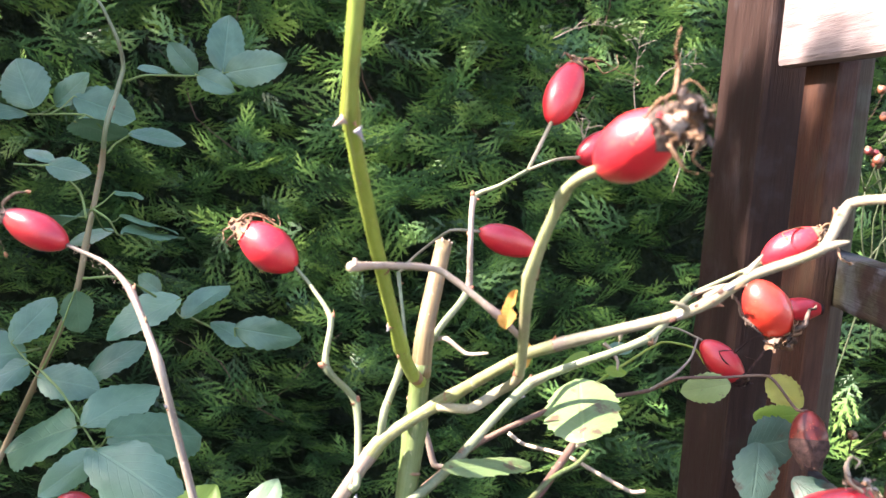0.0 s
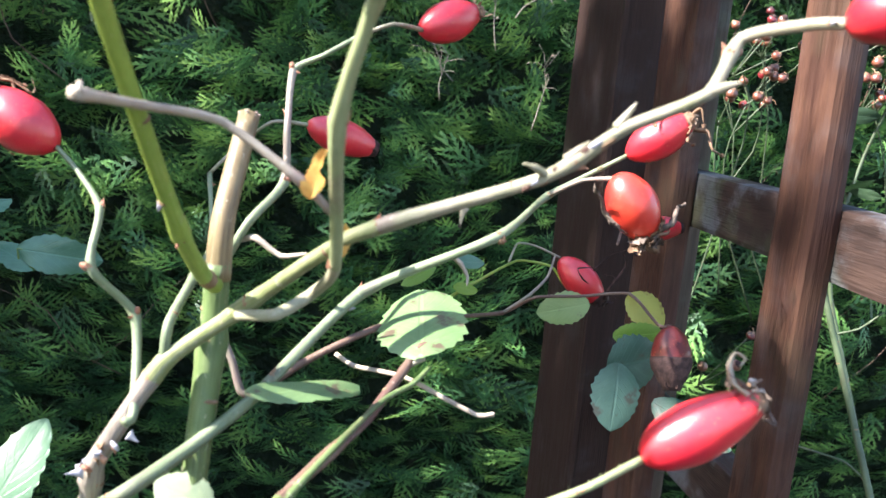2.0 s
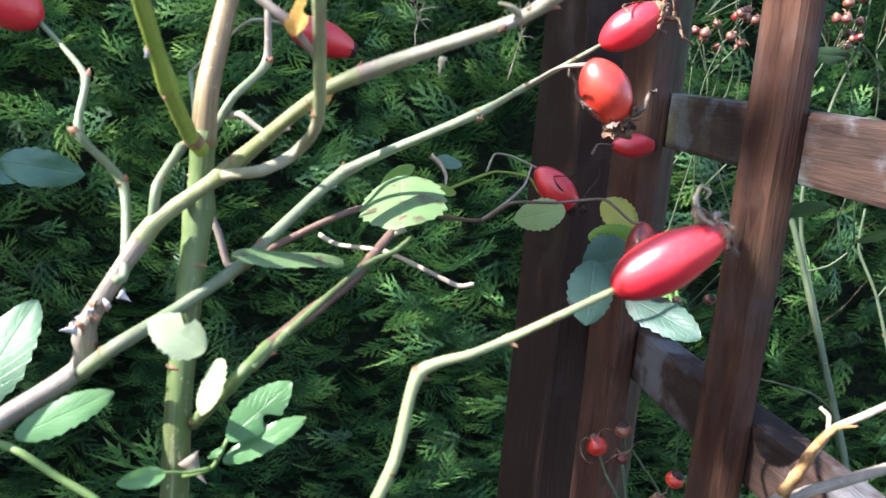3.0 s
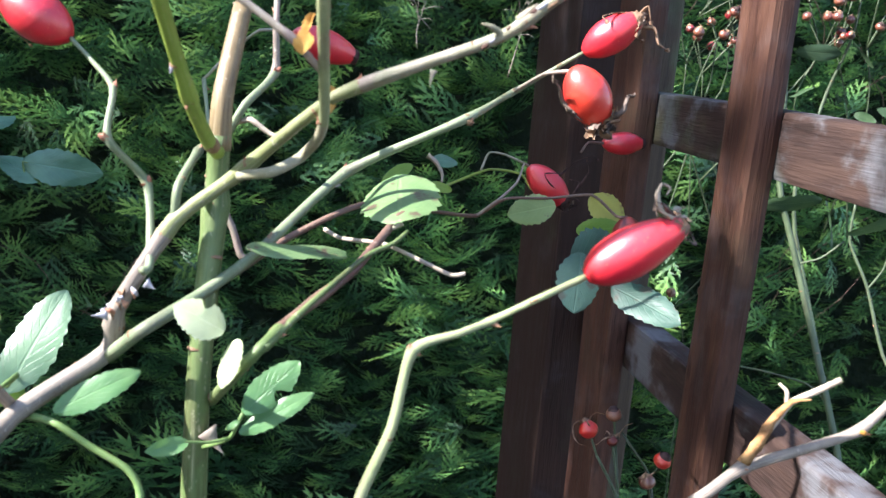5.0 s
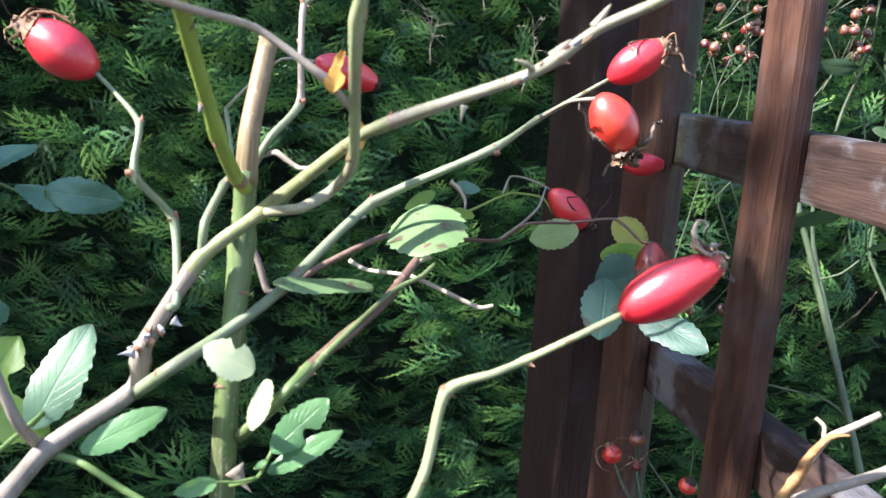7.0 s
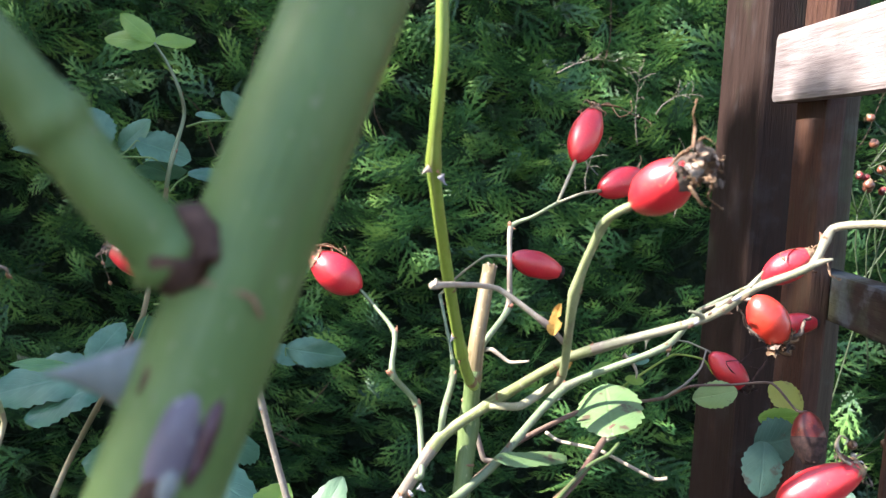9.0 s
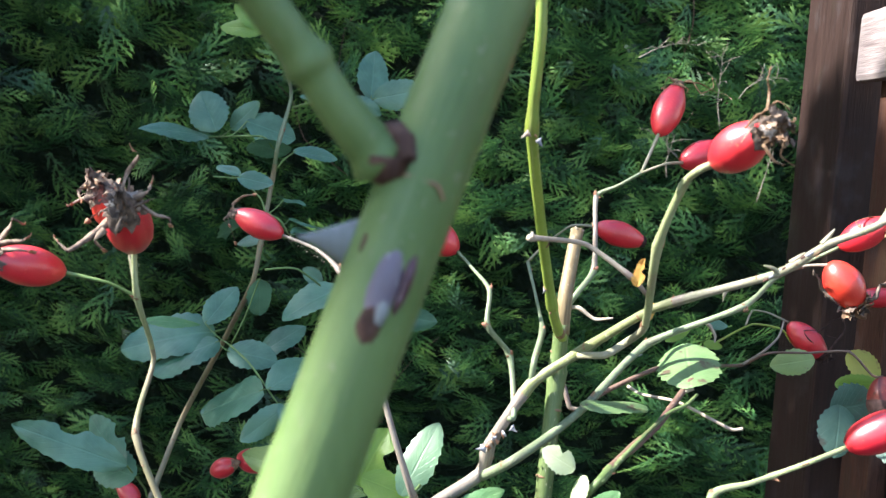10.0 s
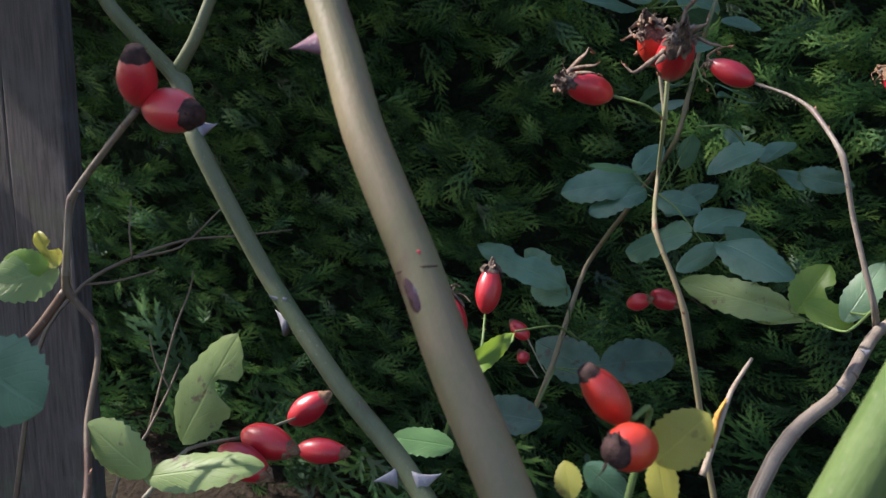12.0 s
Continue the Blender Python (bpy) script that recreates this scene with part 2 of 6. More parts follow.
# blue green leaf with shade painted into its colour, plus brown spots
LEAF_BLUE_SHADED = leaf_material("shaded blue green leaf", (0.035, 0.088, 0.062), (0.075, 0.150, 0.105), (0.06, 0.06, 0.04), 0.66, 0.45, 0.15, (0.10, 0.22, 0.09))
LEAF_GREEN = leaf_material("fresh green leaf", (0.07, 0.185, 0.065), (0.13, 0.27, 0.10), None, 0.72, 0.38, 0.3, (0.22, 0.46, 0.10))
LEAF_LIME = leaf_material("lime leaf", (0.17, 0.31, 0.045), (0.28, 0.42, 0.075), None, 0.72, 0.42, 0.4, (0.34, 0.54, 0.06))
LEAF_BLUISH = leaf_material("pale bluish leaf", (0.13, 0.25, 0.13), (0.21, 0.34, 0.2), None, 0.72, 0.36, 0.25, (0.25, 0.45, 0.2))
# the glare of full sun on a leaf, put into its colour
LEAF_SUNLIT = leaf_material("leaf coloured as sunlit", (0.38, 0.46, 0.24), (0.52, 0.58, 0.38), None, 0.72, 0.4, 0.35, (0.6, 0.7, 0.35))
LEAF_SPOT = leaf_material("spotted leaf", (0.185, 0.285, 0.09), (0.275, 0.375, 0.14), (0.13, 0.08, 0.06), 0.66, 0.4, 0.3)
LEAF_MOTTLE = leaf_material("mottled green leaf", (0.10, 0.19, 0.075), (0.16, 0.255, 0.105), (0.11, 0.08, 0.055), 0.64, 0.42, 0.16, (0.28, 0.45, 0.12))
# leaf green darkened in place of the shade behind the trellis
LEAF_SHADED = leaf_material("shade-darkened green leaf", (0.018, 0.048, 0.018), (0.034, 0.072, 0.026), None, 0.72, 0.62, 0.12, (0.07, 0.15, 0.05))
LEAF_YELLOW = leaf_material("yellow leaf", (0.29, 0.31, 0.05), (0.42, 0.41, 0.085), (0.16, 0.10, 0.03), 0.65, 0.45, 0.35)
WOOD_V = wood_material("stained upright", (0.030, 0.012, 0.0085), (0.074, 0.034, 0.024), "z", 0.16, glow=(0.115, 0.055, 0.034))
WOOD_P = wood_material("stained post", (0.016, 0.0085, 0.0075), (0.038, 0.020, 0.016), "z", 0.15)
WOOD_R = wood_material("stained rail", (0.024, 0.015, 0.013), (0.045, 0.027, 0.023), "y", 0.7, (0.135, 0.14, 0.155), (0.062, 0.036, 0.027), 0.06)
WOOD_ALGA = wood_material("stained stile", (0.05, 0.034, 0.024), (0.105, 0.075, 0.052), "z", 0.7, (0.10, 0.095, 0.075))
WOOD_TOP = wood_material("sun-bleached rail", (0.16, 0.125, 0.125), (0.34, 0.29, 0.285), "y", 0.5)
WOOD_GREY = wood_material("weathered post", (0.036, 0.031, 0.031), (0.145, 0.128, 0.125), "z", 0.5, (0.125, 0.118, 0.12))


# ---- building helpers ----
def mesh_from(name, verts, faces, mat, uvs=None, smooth=True):
    me = bpy.data.meshes.new(name)
    me.from_pydata([tuple(v) for v in verts], [], faces)
    me.materials.append(mat)
    me.polygons.foreach_set("use_smooth", [smooth] * len(faces))
    if uvs is not None:
        lay = me.uv_layers.new(name="UVMap")
        for poly in me.polygons:
            for li in poly.loop_indices:
                lay.data[li].uv = uvs[me.loops[li].vertex_index]
    me.update()
    return me


def child(name, me, parent, label=""):
    ob = new(name, me)
    ob.parent = parent
    if label:
        tagged(ob, label)
    return ob


def spline(pts, per=6, stiff=0.58):
    """Smooth points through the given ones (x, y, z, r)."""
    p = [np.array(q, float) for q in pts]
    p = [2 * p[0] - p[1]] + p + [2 * p[-1] - p[-2]]
    out = []
    for i in range(1, len(p) - 2):
        a, b, c, d = p[i - 1:i + 3]
        for k in range(per):
            t = k / per
            h = 0.5 * (2 * b + (c - a) * t + (2 * a - 5 * b + 4 * c - d) * t * t + (3 * b - a - 3 * c + d) * t ** 3)
            q = h * stiff + (b + (c - b) * t) * (1 - stiff)
            q[3] = b[3] + (c[3] - b[3]) * t
            out.append(q)
    out.append(p[-2])
    return out


def tube(name, pts, mat, sides=10, per=6, knots=(), rough=None, flat=1.0):
    """A stem swept along points (x, y, z, radius in mm). knots: places along it (0 to 1) where it thickens."""
    path = spline(pts, per)
    rough = (0.05 if sides < 18 else 0.012) if rough is None else rough
    n = len(path)
    verts, faces = [], []
    up = Vector((0.31, 0.2, 0.93))
    seed = random.random() * 50
    uvs, run = [], seed
    for i, q in enumerate(path):
        a, b = path[max(i - 1, 0)], path[min(i + 1, n - 1)]
        run += float(np.linalg.norm(q[:3] - path[max(i - 1, 0)][:3]))
        d = Vector(b[:3] - a[:3]).normalized()
        s = d.cross(up)
        s = s.normalized() if s.length > 1e-4 else Vector((1, 0, 0))
        w = s.cross(d)
        up = w
        r = q[3] * 0.00086
        for k in knots:
            r *= 1 + 0.30 * math.exp(-(((i / (n - 1)) - k) * (n - 1) / 0.9) ** 2)
        c = Vector(q[:3])
        for j in range(sides):
            th = 2 * math.pi * j / sides
            rr = r * (1 + rough * noise.noise((c.x * 90 + seed, c.z * 90 + 3 * math.cos(th), 3 * math.sin(th))))
            verts.append(c + s * (rr * math.cos(th)) + w * (rr * flat * math.sin(th)))
            uvs.append((run, abs(2 * j / sides - 1)))
    for i in range(n - 1):
        for j in range(sides):
            k = (j + 1) % sides
            faces.append((i * sides + j, i * sides + k, (i + 1) * sides + k, (i + 1) * sides + j))
    faces.append(tuple(range(sides - 1, -1, -1)))
    faces.append(tuple(range((n - 1) * sides, n * sides)))
    bands = mat if isinstance(mat, list) else [(0.0, mat)]
    me = mesh_from(name, verts, faces, bands[0][1], uvs)
    for at, m in bands[1:]:
        me.materials.append(m)
        for i in range(int(at * (n - 1)), n - 1):
            for j in range(sides):
                me.polygons[i * sides + j].material_index = len(me.materials) - 1
    return me


def cane(pts, mat, label, knots=(), sides=12, per=6, name="rose_cane", category="rose cane", group="rose canes"):
    ob = new(name, tube(name, pts, mat, sides, per, knots))
    path = spline(pts, per)
    for k in knots:
        i = min(max(int(round(k * (len(path) - 1))), 1), len(path) - 2)
        a, b = Vector(path[i][:3]), Vector(path[i + 1][:3])
        d = (b - a).normalized() * 0.0009
        r = path[i][3] * 1.2
        out = d.cross(Vector((math.sin(k * 37 + i), math.cos(k * 23), 0.4))).normalized()
        if sides < 16:
            thorn(ob, tuple(a + out * (path[i][3] * 0.0006)), tuple(a + out * (path[i][3] * 0.0006 + 0.0022) + d * 1.8), 0.0019, BUD_RED)
        child("node_ring", tube("node_ring", [(*(a - d), r * 0.9), (*a, r * 1.04), (*(a + d), r * 0.9)], NODE_SCAR, 10, 3, (), 0.25), ob)
    if sides == 12 and category != "twig":
        leaf_scars(ob, path, 0.024)
    return tagged(ob, label, category, group)


def leaf_scars(ob, path, step):
    """Small dark leaf scars, some with a resting bud, set round a cane at uneven steps."""
    run, due, turn = 0.0, step * random.uniform(0.4, 1.0), random.uniform(0, 6)
    for p, q in zip(path[:-1], path[1:]):
        a, b = Vector(p[:3]), Vector(q[:3])
        run += (b - a).length
        if run < due or a.z < 0.75:
            continue
        due = run + step * random.uniform(0.7, 1.5)
        turn += 2.4
        d = (b - a).normalized()
        o = d.cross(Vector((0.3, 0.2, 0.9))).normalized()
        o = o * math.cos(turn) + d.cross(o) * math.sin(turn)
        r = p[3] * 0.86
        scar(ob, tuple(a), tuple(d), tuple(a + o), r, 0.35 + 0.1 * r, r * random.uniform(0.7, 1.2), NODE_SCAR, 0.14 * r)
        if random.random() < 0.3:
            c = a + o * (r * 0.0008) + d * 0.0008
            thorn(ob, tuple(c), tuple(c + o * (0.0006 + r * 0.0005) + d * 0.0018), r * 0.0009, random.choice((BUD_RED, NODE_SCAR, THORN)))


def shoot(parent, pts, mat, name="side_shoot", knots=(), label="", sides=9, per=6):
    return child(name, tube(name, pts, mat, sides, per, knots), parent, label)


def thorn(parent, base, tip, width, mat=None, along=None):
    """A flattened hooked prickle with a broad foot."""
    b, t = Vector(base), Vector(tip)
    d = t - b
    ln = d.length
    d.normalize()
    s = d.cross(Vector((0.2, 1, 0.1))).normalized()
    if along:
        s = (Vector(along) - d * d.dot(Vector(along))).normalized()
    w = s.cross(d)
    verts, faces = [], []
    for i in range(6):
        f = i / 5
        c = b + d * (ln * f) - s * (0.0 * f) + s * (ln * 0.16 * (f * f - f))
        r = width * 0.5 * (1 - f) ** 1.25 * (1 + 0.5 * max(0, 0.25 - f))
        for j in range(8):
            th = math.pi * j / 4
            verts.append(c + s * (r * math.cos(th) * 1.25) + w * (r * 0.55 * math.sin(th)))
    for i in range(5):
        for j in range(8):
            k = (j + 1) % 8
            faces.append((i * 8 + j, i * 8 + k, (i + 1) * 8 + k, (i + 1) * 8 + j))
    faces.append(tuple(range(7, -1, -1)))
    return child("thorn", mesh_from("thorn", verts, faces, mat or THORN), parent)


def scar(parent, centre, axis, toward, radius, half_len, half_wide, mat, bulge):
    """An oval scar lying on a cane of the given radius (all mm), on the side that faces a point."""
    c, d = Vector(centre), Vector(axis).normalized()
    o = Vector(toward) - c
    o = (o - d * o.dot(d)).normalized()
    s = d.cross(o)
    verts, faces = [tuple(c + o * ((radius + bulge) * 0.001))], []
    rings, sides = 4, 18
    for i in range(1, rings + 1):
        f = i / rings
        for j in range(sides):
            th = 2 * math.pi * j / sides
            rag = 1 + 0.16 * noise.noise((math.cos(th) * 2, math.sin(th) * 2, radius + half_len))
            x = half_wide * f * rag * math.sin(th)
            y = half_len * f * rag * math.cos(th)
            rr = radius - 0.15 + (bulge + 0.15) * (1 - f ** 3)
            a = x / radius
            verts.append(tuple(c + (o * math.cos(a) + s * math.sin(a)) * (rr * 0.001) + d * (y * 0.001)))
    for j in range(sides):
        k = (j + 1) % sides
        faces.append((0, 1 + j, 1 + k))
        for i in range(rings - 1):
            faces.append((1 + i * sides + j, 1 + (i + 1) * sides + j, 1 + (i + 1) * sides + k, 1 + i * sides + k))
    return child("scar", mesh_from("scar", verts, faces, mat), parent)


def blade(base, tip, ratio, mat, face=(0, -1, 0.45), fold=0.18, droop=0.12, teeth=18, notch=0.0, bite=0.55, name="leaflet", wave=0.05, blunt=0.7):
    """A toothed leaf blade from base to tip. ratio: width to length. face: the way its upper side looks."""
    b, t = Vector(base), Vector(tip)
    d = t - b
    ln = d.length
    d.normalize()
    nrm = Vector(face)
    nrm = (nrm - d * nrm.dot(d)).normalized()
    s = d.cross(nrm)
    rows, cols = 26, 6
    peak = 0.62 / (0.62 + blunt)
    full = 1 / (peak ** 0.62 * (1 - peak) ** blunt)
    verts, faces, uvs = [], [], []
    ph = random.random() * 6
    for i in range(rows + 1):
        u = i / rows
        half = 0.5 * ratio * ln * full * (u + 0.01) ** 0.62 * (1 - u * 0.998) ** blunt
        half = max(half, 0.0004)
        for j in range(-cols // 2, cols // 2 + 1):
            v = j / (cols / 2)
            e = 1.0
            if abs(v) == 1:
                e = 1 + 0.15 * ((u * teeth) % 1.0 - 0.5) * (1 if 0.06 < u < 0.97 else 0)
            if notch and v > 0 and abs(u - notch) < 0.12:
                e *= bite + (1 - bite) * (abs(u - notch) / 0.12) ** 2
            x = half * v * e
            z = fold * abs(x) - droop * ln * (u * u) + wave * ln * 0.4 * math.sin(u * 7 + ph + v) * abs(v) - 0.25 * x * x / (half + 0.001)
            verts.append(b + d * (ln * u) + s * x + nrm * z)
            uvs.append((u, 0.5 + 0.5 * v))
    w = cols + 1
    for i in range(rows):
        for j in range(cols):
            faces.append((i * w + j, i * w + j + 1, (i + 1) * w + j + 1, (i + 1) * w + j))
    return mesh_from(name, verts, faces, mat, uvs)


def leaf_spray(parent, stalk, leaflets, mat, face=(0, -1, 0.5), ratio=0.62, stalk_mat=None, r=0.9, label=""):
    """A compound leaf: a thin stalk with toothed leaflets (base, tip) as its pieces."""
    st = shoot(parent, [(*p, r - 0.35 * r * i / len(stalk)) for i, p in enumerate(stalk)], stalk_mat or GREEN_STEM, "leaf_stalk", (), label, 7, 5)
    line = spline([(*p, r) for p in stalk], 5)
    for bs, tp in leaflets:
        f = (face[0] + random.uniform(-0.55, 0.55), face[1], face[2] + random.uniform(-0.5, 0.5))
        child("leaflet", blade(bs, tp, ratio * random.uniform(0.82, 1.1), mat, f, random.uniform(0.08, 0.42), random.uniform(0.02, 0.24), wave=random.uniform(0.04, 0.14)), st)
        b = Vector(bs)
        q = min((Vector(p[:3]) for p in line), key=lambda p: (p - b).length)
        gap = (q - b).length
        if 0.0015 < gap < 0.09:
            m = (q + b) / 2 - Vector((0, 0, 0.06 * gap))
            into = b + (Vector(tp) - b) * 0.06
            child("petiole", tube("petiole", [(*q, r * 0.7), (*m, r * 0.6), (*b, r * 0.55), (*into, r * 0.4)], stalk_mat or GREEN_STEM, 6, 3), st)
    return st


def single_leaf(parent, base, tip, ratio, mat, face=(0, -1, 0.45), label="", **kw):
    return child("leaf", blade(base, tip, ratio, mat, face, name="leaf", **kw), parent, label)


def frame_of(d):
    d = Vector(d).normalized()
    s = d.cross(Vector((0.1, 0.3, 1))).normalized()
    return d, s, s.cross(d)


def ribbon(pts, width, mat, name="sepal", twist=0.0):
    """A thin withered strip with a keeled section, tapering to its end."""
    path = spline([(*p, 1) for p in pts], 5)
    verts, faces = [], []
    n = len(path)
    for i, q in enumerate(path):
        a, b = path[max(i - 1, 0)], path[min(i + 1, n - 1)]
        d = Vector(b[:3] - a[:3]).normalized()
        s = d.cross(Vector((0.35, 0.8, 0.5))).normalized()
        w = s.cross(d)
        th = twist * i / n
        s, w = s * math.cos(th) + w * math.sin(th), w * math.cos(th) - s * math.sin(th)
        u = i / (n - 1)
        h = width * 0.5 * (1 - u * 0.8) * (1 + 0.4 * noise.noise((u * 9, width * 9e3, 1)))
        c = Vector(q[:3])
        verts += [c - s * h, c + w * h * 0.38, c + s * h, c - w * h * 0.15]
    for i in range(n - 1):
        for j in range(4):
            k = (j + 1) % 4
            faces.append((i * 4 + j, i * 4 + k, (i + 1) * 4 + k, (i + 1) * 4 + j))
    faces += [(3, 2, 1, 0), tuple(range(4 * n - 4, 4 * n))]
    return mesh_from(name, verts, faces, mat)


def bristles(parent, a, b, radius, count, mat, reach=1.0):
    """Fine stiff glandular hairs along a stalk from a to b, one part."""
    a, b = Vector(a), Vector(b)
    d, s, w = frame_of(b - a)
    verts, faces = [], []
    for k in range(count):
        th = k * 2.4
        o = s * math.cos(th) + w * math.sin(th)
        p = a + (b - a) * ((k + 0.5) / count) + o * (radius * 0.0008)
        t = o.cross(d) * 0.00016
        i = len(verts)
        verts += [p - t, p + t, p + d * 0.0003, p + o * random.uniform(0.0009, 0.0017) * reach + d * random.uniform(-0.0003, 0.0004)]
        faces += [(i, i + 1, i + 3), (i + 1, i + 2, i + 3), (i + 2, i, i + 3)]
    child("bristles", mesh_from("bristles", verts, faces, mat, smooth=False), parent)


def side_jit(q):
    """A small steady push for crumpled surfaces."""
    return Vector((noise.noise((q[0] * 3, q[1] * 3, 1)), noise.noise((q[1] * 3, q[2] * 3, 2)), noise.noise((q[2] * 3, q[0] * 3, 3))))


def rose_hip(base, tip, radius, label, skin=None, sepals="brown", n_sepals=5, back=0.6, stalk=None, stalk_mat=None, stalk_r=0.9,
             belly=0.9, reach=1.0, tuft=1.0, group="ripe rose hips", name="rose_hip", cap=15):
    """A fruit from its stalk end to its crown, with a withered calyx. back: how far the sepals bend back over the fruit."""
    b, t = Vector(base), Vector(tip)
    d, s, w = frame_of(t - b)
    ln = (t - b).length
    R = radius * 0.001
    skin = skin or HIP_RED
    rings, sides = 18, 20
    verts, faces = [], []
    ph = random.random() * 9
    wrinkle = 0.09 if skin in (HIP_DARK, HIP_SHRIVEL) else 0.018
    for i in range(rings + 1):
        u = i / rings
        r = R * max(0.0, math.sin(math.pi * (0.02 + 0.9 * u) ** belly)) ** 0.62
        r = max(r, R * (0.14 if u < 0.5 else 0.42))
        for j in range(sides):
            th = 2 * math.pi * j / sides
            rr = r * (1 + wrinkle * noise.noise((3 * math.cos(th) + ph, 3 * math.sin(th), u * 4)) * 2)
            verts.append(b + d * (ln * u) + s * (rr * math.cos(th)) + w * (rr * math.sin(th)))
    for i in range(rings):
        for j in range(sides):
            k = (j + 1) % sides
            faces.append((i * sides + j, i * sides + k, (i + 1) * sides + k, (i + 1) * sides + j))
    faces += [tuple(range(sides - 1, -1, -1)), tuple(range(rings * sides, (rings + 1) * sides))]
    hip = tagged(new(name, mesh_from(name, verts, faces, skin)), label, "rose hip", group)
    mat = {"brown": SEPAL_BROWN, "grey": SEPAL_GREY, "black": SEPAL_BLACK}[sepals]
    for k in range(n_sepals):
        th = 2 * math.pi * (k + random.uniform(-0.4, 0.4)) / max(n_sepals, 1) + ph
        o = s * math.cos(th) + w * math.sin(th)
        side = o.cross(d)
        L = reach * random.choice((0.35, 0.45, 0.55, 0.75, 1.15)) * 0.0105
        p, a = t - d * 0.0012 + o * (R * 0.40), random.uniform(0.5, 1.2) + 0.25 * max(0, back)
        curl, sway = back * random.uniform(0.1, 0.75), random.uniform(-0.5, 0.5)
        line = [p]
        for q in range(6):
            way = (d * math.cos(a) + o * math.sin(a) + side * sway).normalized()
            p = p + way * (L / 6)
            line.append(p)
            a += curl + random.uniform(-0.45, 0.45)
            sway += random.uniform(-0.45, 0.45)
        child("sepal", ribbon(line, random.uniform(0.0013, 0.0025) * reach ** 0.3, mat, twist=random.uniform(-3.5, 3.5)), hip)
    if sepals == "black":
        cv, cf = [], []
        start = cap
        for i in range(start, rings + 1):
            for j in range(sides):
                p = verts[i * sides + j]
                c = b + d * (ln * i / rings)
                grow = 1.035 if i > start else (1.005 + 0.02 * noise.noise((j * 0.9, ph, 1)))
                q = c + (p - c) * grow
                if i == start:
                    q += d * (ln * 0.05 * noise.noise((math.cos(j * 0.31) * 2, math.sin(j * 0.31) * 2, ph)))
                cv.append(q + (d * (ln * 0.035) if i == rings else Vector()))
        m3 = rings - start
        for i in range(m3):
            for j in range(sides):
                k = (j + 1) % sides
                cf.append((i * sides + j, i * sides + k, (i + 1) * sides + k, (i + 1) * sides + j))
        cf.append(tuple(range(m3 * sides, (m3 + 1) * sides)))
        child("blackened_end", mesh_from("blackened_end", cv, cf, SEPAL_BLACK), hip)
        tuft *= 0.45
    if tuft and sepals != "black":
        # the withered calyx: a crumpled cap over the crown with a torn, drooping hem
        tv, tf = [], []
        cs, cr = 30, 8
        cover = min(0.42, 0.02 + 0.03 * tuft + 0.03 * tuft * tuft)
        for i in range(cr + 1):
            f = i / cr
            for j in range(cs):
                th = 2 * math.pi * j / cs
                o = s * math.cos(th) + w * math.sin(th)
                q = (math.cos(th) * 2.6 + ph, math.sin(th) * 2.6, f * 1.7)
                hem = cover * (0.75 + 0.8 * noise.noise((math.cos(th) * 1.6, math.sin(th) * 1.6 + ph, 3)) + 0.5 * noise.noise((th * 3.1, ph, 6)))
                u = 1 - max(0.02, hem) * (1 - f) ** 1.3
                r = R * max(0.42, max(0.0, math.sin(math.pi * (0.02 + 0.9 * u) ** belly)) ** 0.62)
                crumple = noise.noise(q) * 0.5 + noise.noise(Vector(q) * 2.7) * 0.45
                if f < 0.6:
                    r = r * (1.05 + 0.07 * tuft * (crumple + 0.3)) + (R * 0.07 * tuft * max(0, noise.noise((th * 2.3, 5, ph))) if i == 0 else 0)
                    rise = 0.0
                else:
                    g = (f - 0.6) / 0.4
                    r = r * (1.0 - 0.75 * g) * (1 + 0.35 * crumple)
                    rise = R * tuft * 0.42 * (g ** 0.6) * (1 + 0.9 * crumple)
                tv.append(b + d * (ln * u + rise) + o * r + side_jit(q) * (R * 0.06 * tuft))
        for i in range(cr):
            for j in range(cs):
                k = (j + 1) % cs
                tf.append((i * cs + j, i * cs + k, (i + 1) * cs + k, (i + 1) * cs + j))
        tf.append(tuple(range(cr * cs, (cr + 1) * cs)))
        child("withered_calyx", mesh_from("withered_calyx", tv, tf, SEPAL_SHAG if sepals == "grey" else mat), hip)
        for k in range(7 if R > 0.0064 and name == "rose_hip" else 0):
            th = k * 0.9 + random.uniform(-0.4, 0.4)
            o = s * math.cos(th) + w * math.sin(th)
            p0 = t + o * (R * random.uniform(0.15, 0.5))
            way = (d * random.uniform(-0.4, 0.9) + o + s * random.uniform(-0.8, 0.8) + w * random.uniform(-0.8, 0.8)).normalized()
            L = R * tuft * random.uniform(0.2, 0.55)
            bend = p0 + way * (L * 0.6)
            child("shred", ribbon([p0, bend, bend + (way - d * 0.9 - o * 0.5) * (L * 0.35)], R * random.uniform(0.14, 0.32), mat, "shred", random.uniform(-2, 2)), hip)
    if stalk:
        pts = [(*p, stalk_r * (0.85 if i else 1.0)) for i, p in enumerate(list(stalk) + [tuple(b + d * 0.0015)])]
        pts[-1] = (*pts[-1][:3], stalk_r * 1.25)
        shoot(hip, pts, stalk_mat or GREY_STEM, "stalk", (), "", 8)
    return hip


